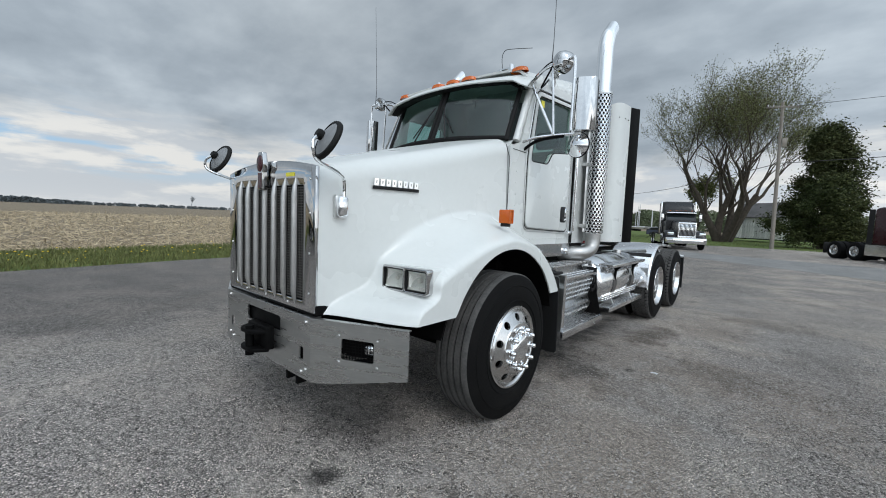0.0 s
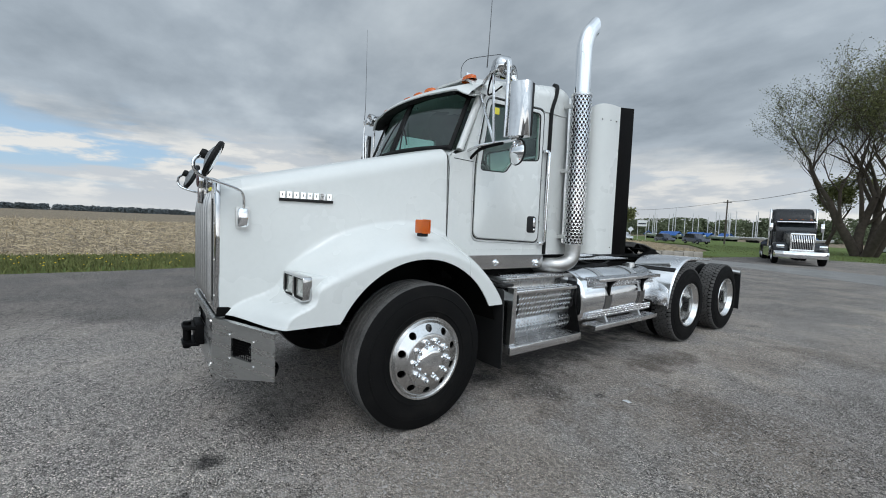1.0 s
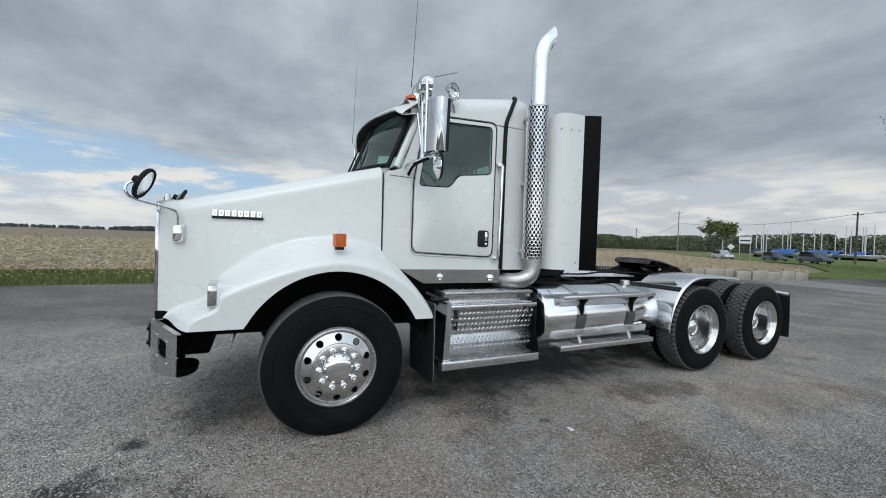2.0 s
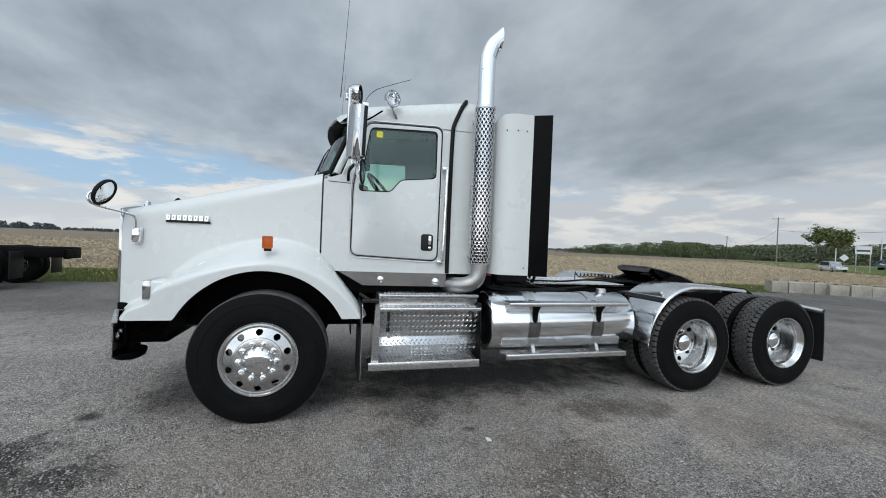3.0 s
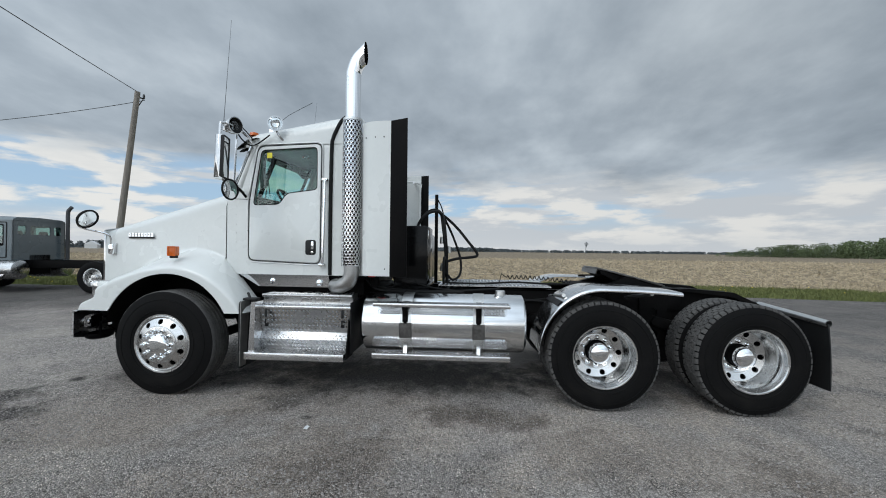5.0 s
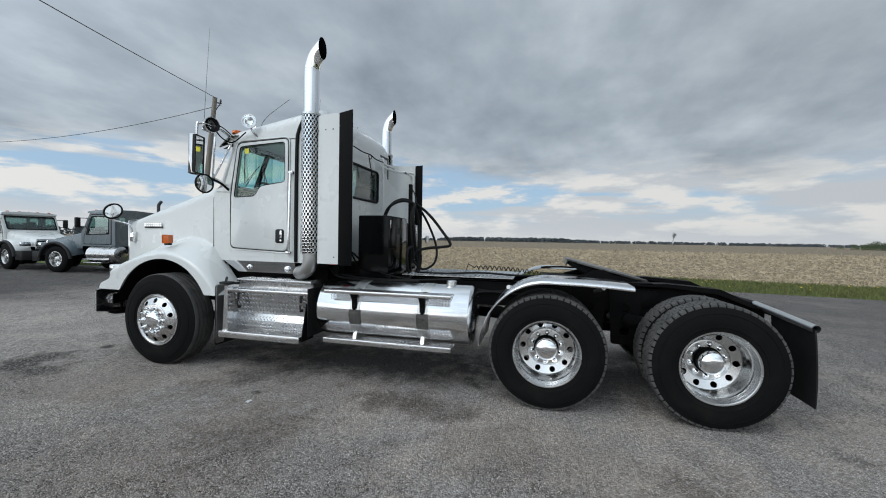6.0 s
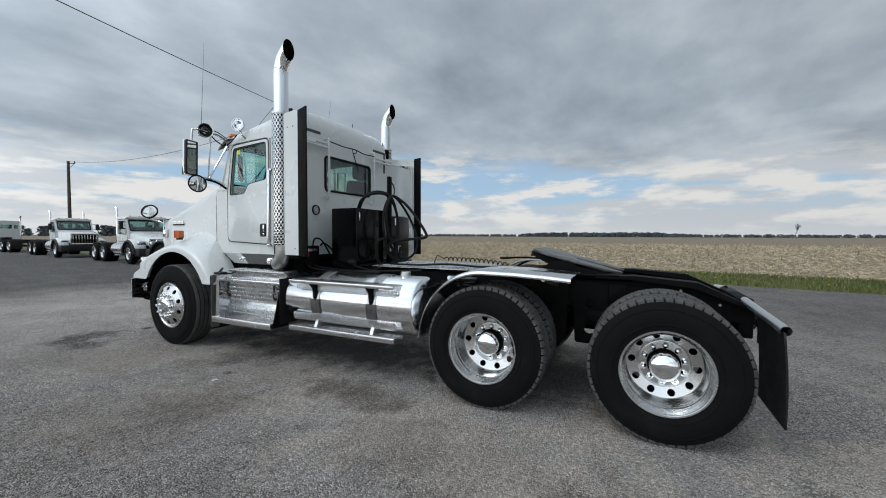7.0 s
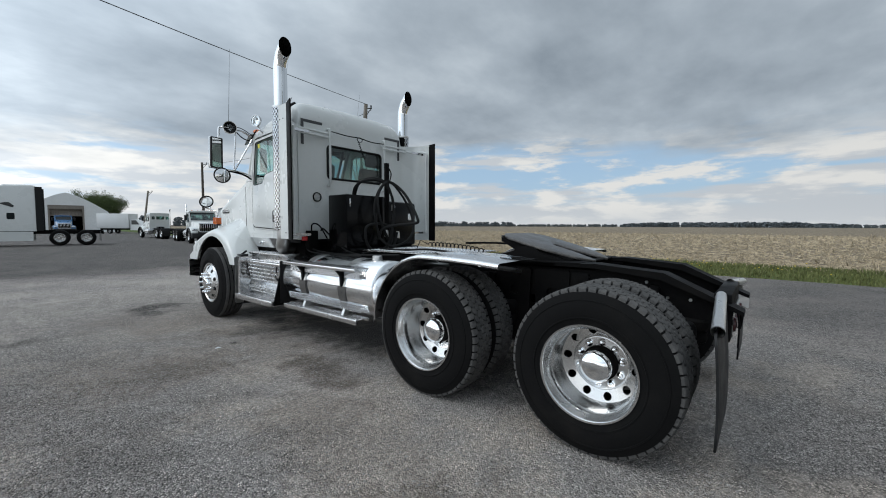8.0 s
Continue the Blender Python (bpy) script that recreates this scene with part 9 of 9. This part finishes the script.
def sailboat(at, turn, mast, covered):
    t = thing("sailboat", at, turn, "laid-up sailboat with a bare mast under a blue cover" if covered else "laid-up white sailboat with a bare mast", "boat", "laid-up sailboats")
    bm = B()
    rows = []
    for y, w, z0, z1 in ((-3.6, 0.05, 1.2, 1.75), (-2.4, 0.7, 0.8, 1.65), (0, 1.15, 0.6, 1.55), (2.4, 1.05, 0.7, 1.55), (3.3, 0.8, 0.9, 1.6)):
        rows.append([Vector((u, y, z)) for u, z in ((-w, z1), (-w * 0.8, (z0 + z1) / 2), (0, z0), (w * 0.8, (z0 + z1) / 2), (w, z1), (0, z1 + 0.1))])
    v_ = grid(bm, rows, close_u=True)
    bm.faces.new(v_[0])
    bm.faces.new(list(reversed(v_[-1])))
    part("hull", bm, HULL, t)
    bm = B()
    tube(bm, [(0, -0.6, 1.5), (0, -0.55, mast)], 0.11, 8)
    part("mast", bm, MAST, t)
    bm = B()
    box(bm, -0.5, 0.5, -1.2, 1.4, 0.0, 0.8)
    part("cradle", bm, BLACK, t)
    if covered:
        bm = B()
        plate(bm, "xz", [(-1.3, 1.3), (0, 2.5), (1.3, 1.3), (1.3, 1.45), (0, 2.65), (-1.3, 1.45)], -2.8, 3.0)
        part("cover", bm, TARP, t)
    return t


rnd = random.Random(19)
for k in range(30):
    f = k / 29
    u, v = -62 + 36 * f + rnd.gauss(0, 1.2), 128 + 40 * f + rnd.gauss(0, 6)
    sailboat(W(u, v, -0.3), rnd.uniform(20, 70), rnd.uniform(7.0, 10.5), rnd.random() < 0.28)

sign = thing("road_sign", W(-40.9, 82.4, -0.1), 28, "diamond road sign on a post seen from behind", "sign")
bm = B()
tube(bm, [(0, 0, 0), (0, 0, 2.6)], 0.03, 8)
part("post", bm, STEEL, sign)
bm = B()
plate(bm, "xz", [(0, 1.7), (0.6, 2.3), (0, 2.9), (-0.6, 2.3)], -0.04, -0.03)
part("panel", bm, SIGNW, sign)
board = thing("billboard", W(-39.1, 83.6, -0.2), 25, "white notice board on posts beside the road", "sign")
bm = B()
plate(bm, "xz", rrect(-0.95, 0.95, 3.1, 4.4, 0.04), -0.05, 0.05)
part("panel", bm, SIGNW, board)
bm = B()
box(bm, -0.75, 0.75, -0.06, -0.052, 3.5, 3.8)
part("bar", bm, CARBLUE, board)
for s in (1, -1):
    bm = B()
    tube(bm, [(s * 0.8, 0, 0), (s * 0.8, 0, 4.4)], 0.06, 8)
    part("post", bm, STEEL, board)


# -- small things --
def far_barn(at, turn, w, h):
    t = thing("far_barn", at, turn, "long low pale farm building on the horizon", "building")
    bm = B()
    box(bm, -w / 2, w / 2, -5, 5, 0, h * 0.6)
    part("wall", bm, BOXWHITE, t)
    bm = B()
    plate(bm, "yz", [(-5.4, h * 0.58), (5.4, h * 0.58), (0, h)], -w / 2 - 0.4, w / 2 + 0.4)
    part("roof", bm, SIGNW, t)


far_barn(W(-387.5, -397, -1.5), 40, 30, 9.0)
far_barn(W(-416.5, -366, -1.5), 40, 20, 6.0)
bm = B()
grid(bm, [[Vector((0.03 * a + 0.004 * b, 0.018 * b, 0.004 + 0.006 * ((a + b) % 2))) for b in (-1, 0, 1)] for a in (-1, 0, 1)])
scrap = part("paper_scrap", bm, SIGNW, None)
scrap.matrix_basis = Matrix.Translation(W(1.808, 1.79, 0.002))
sm = scrap.modifiers.new("thickness", "SOLIDIFY")
sm.thickness = 0.002
tagged(scrap, "small crumpled white paper scrap on the gravel", "litter")
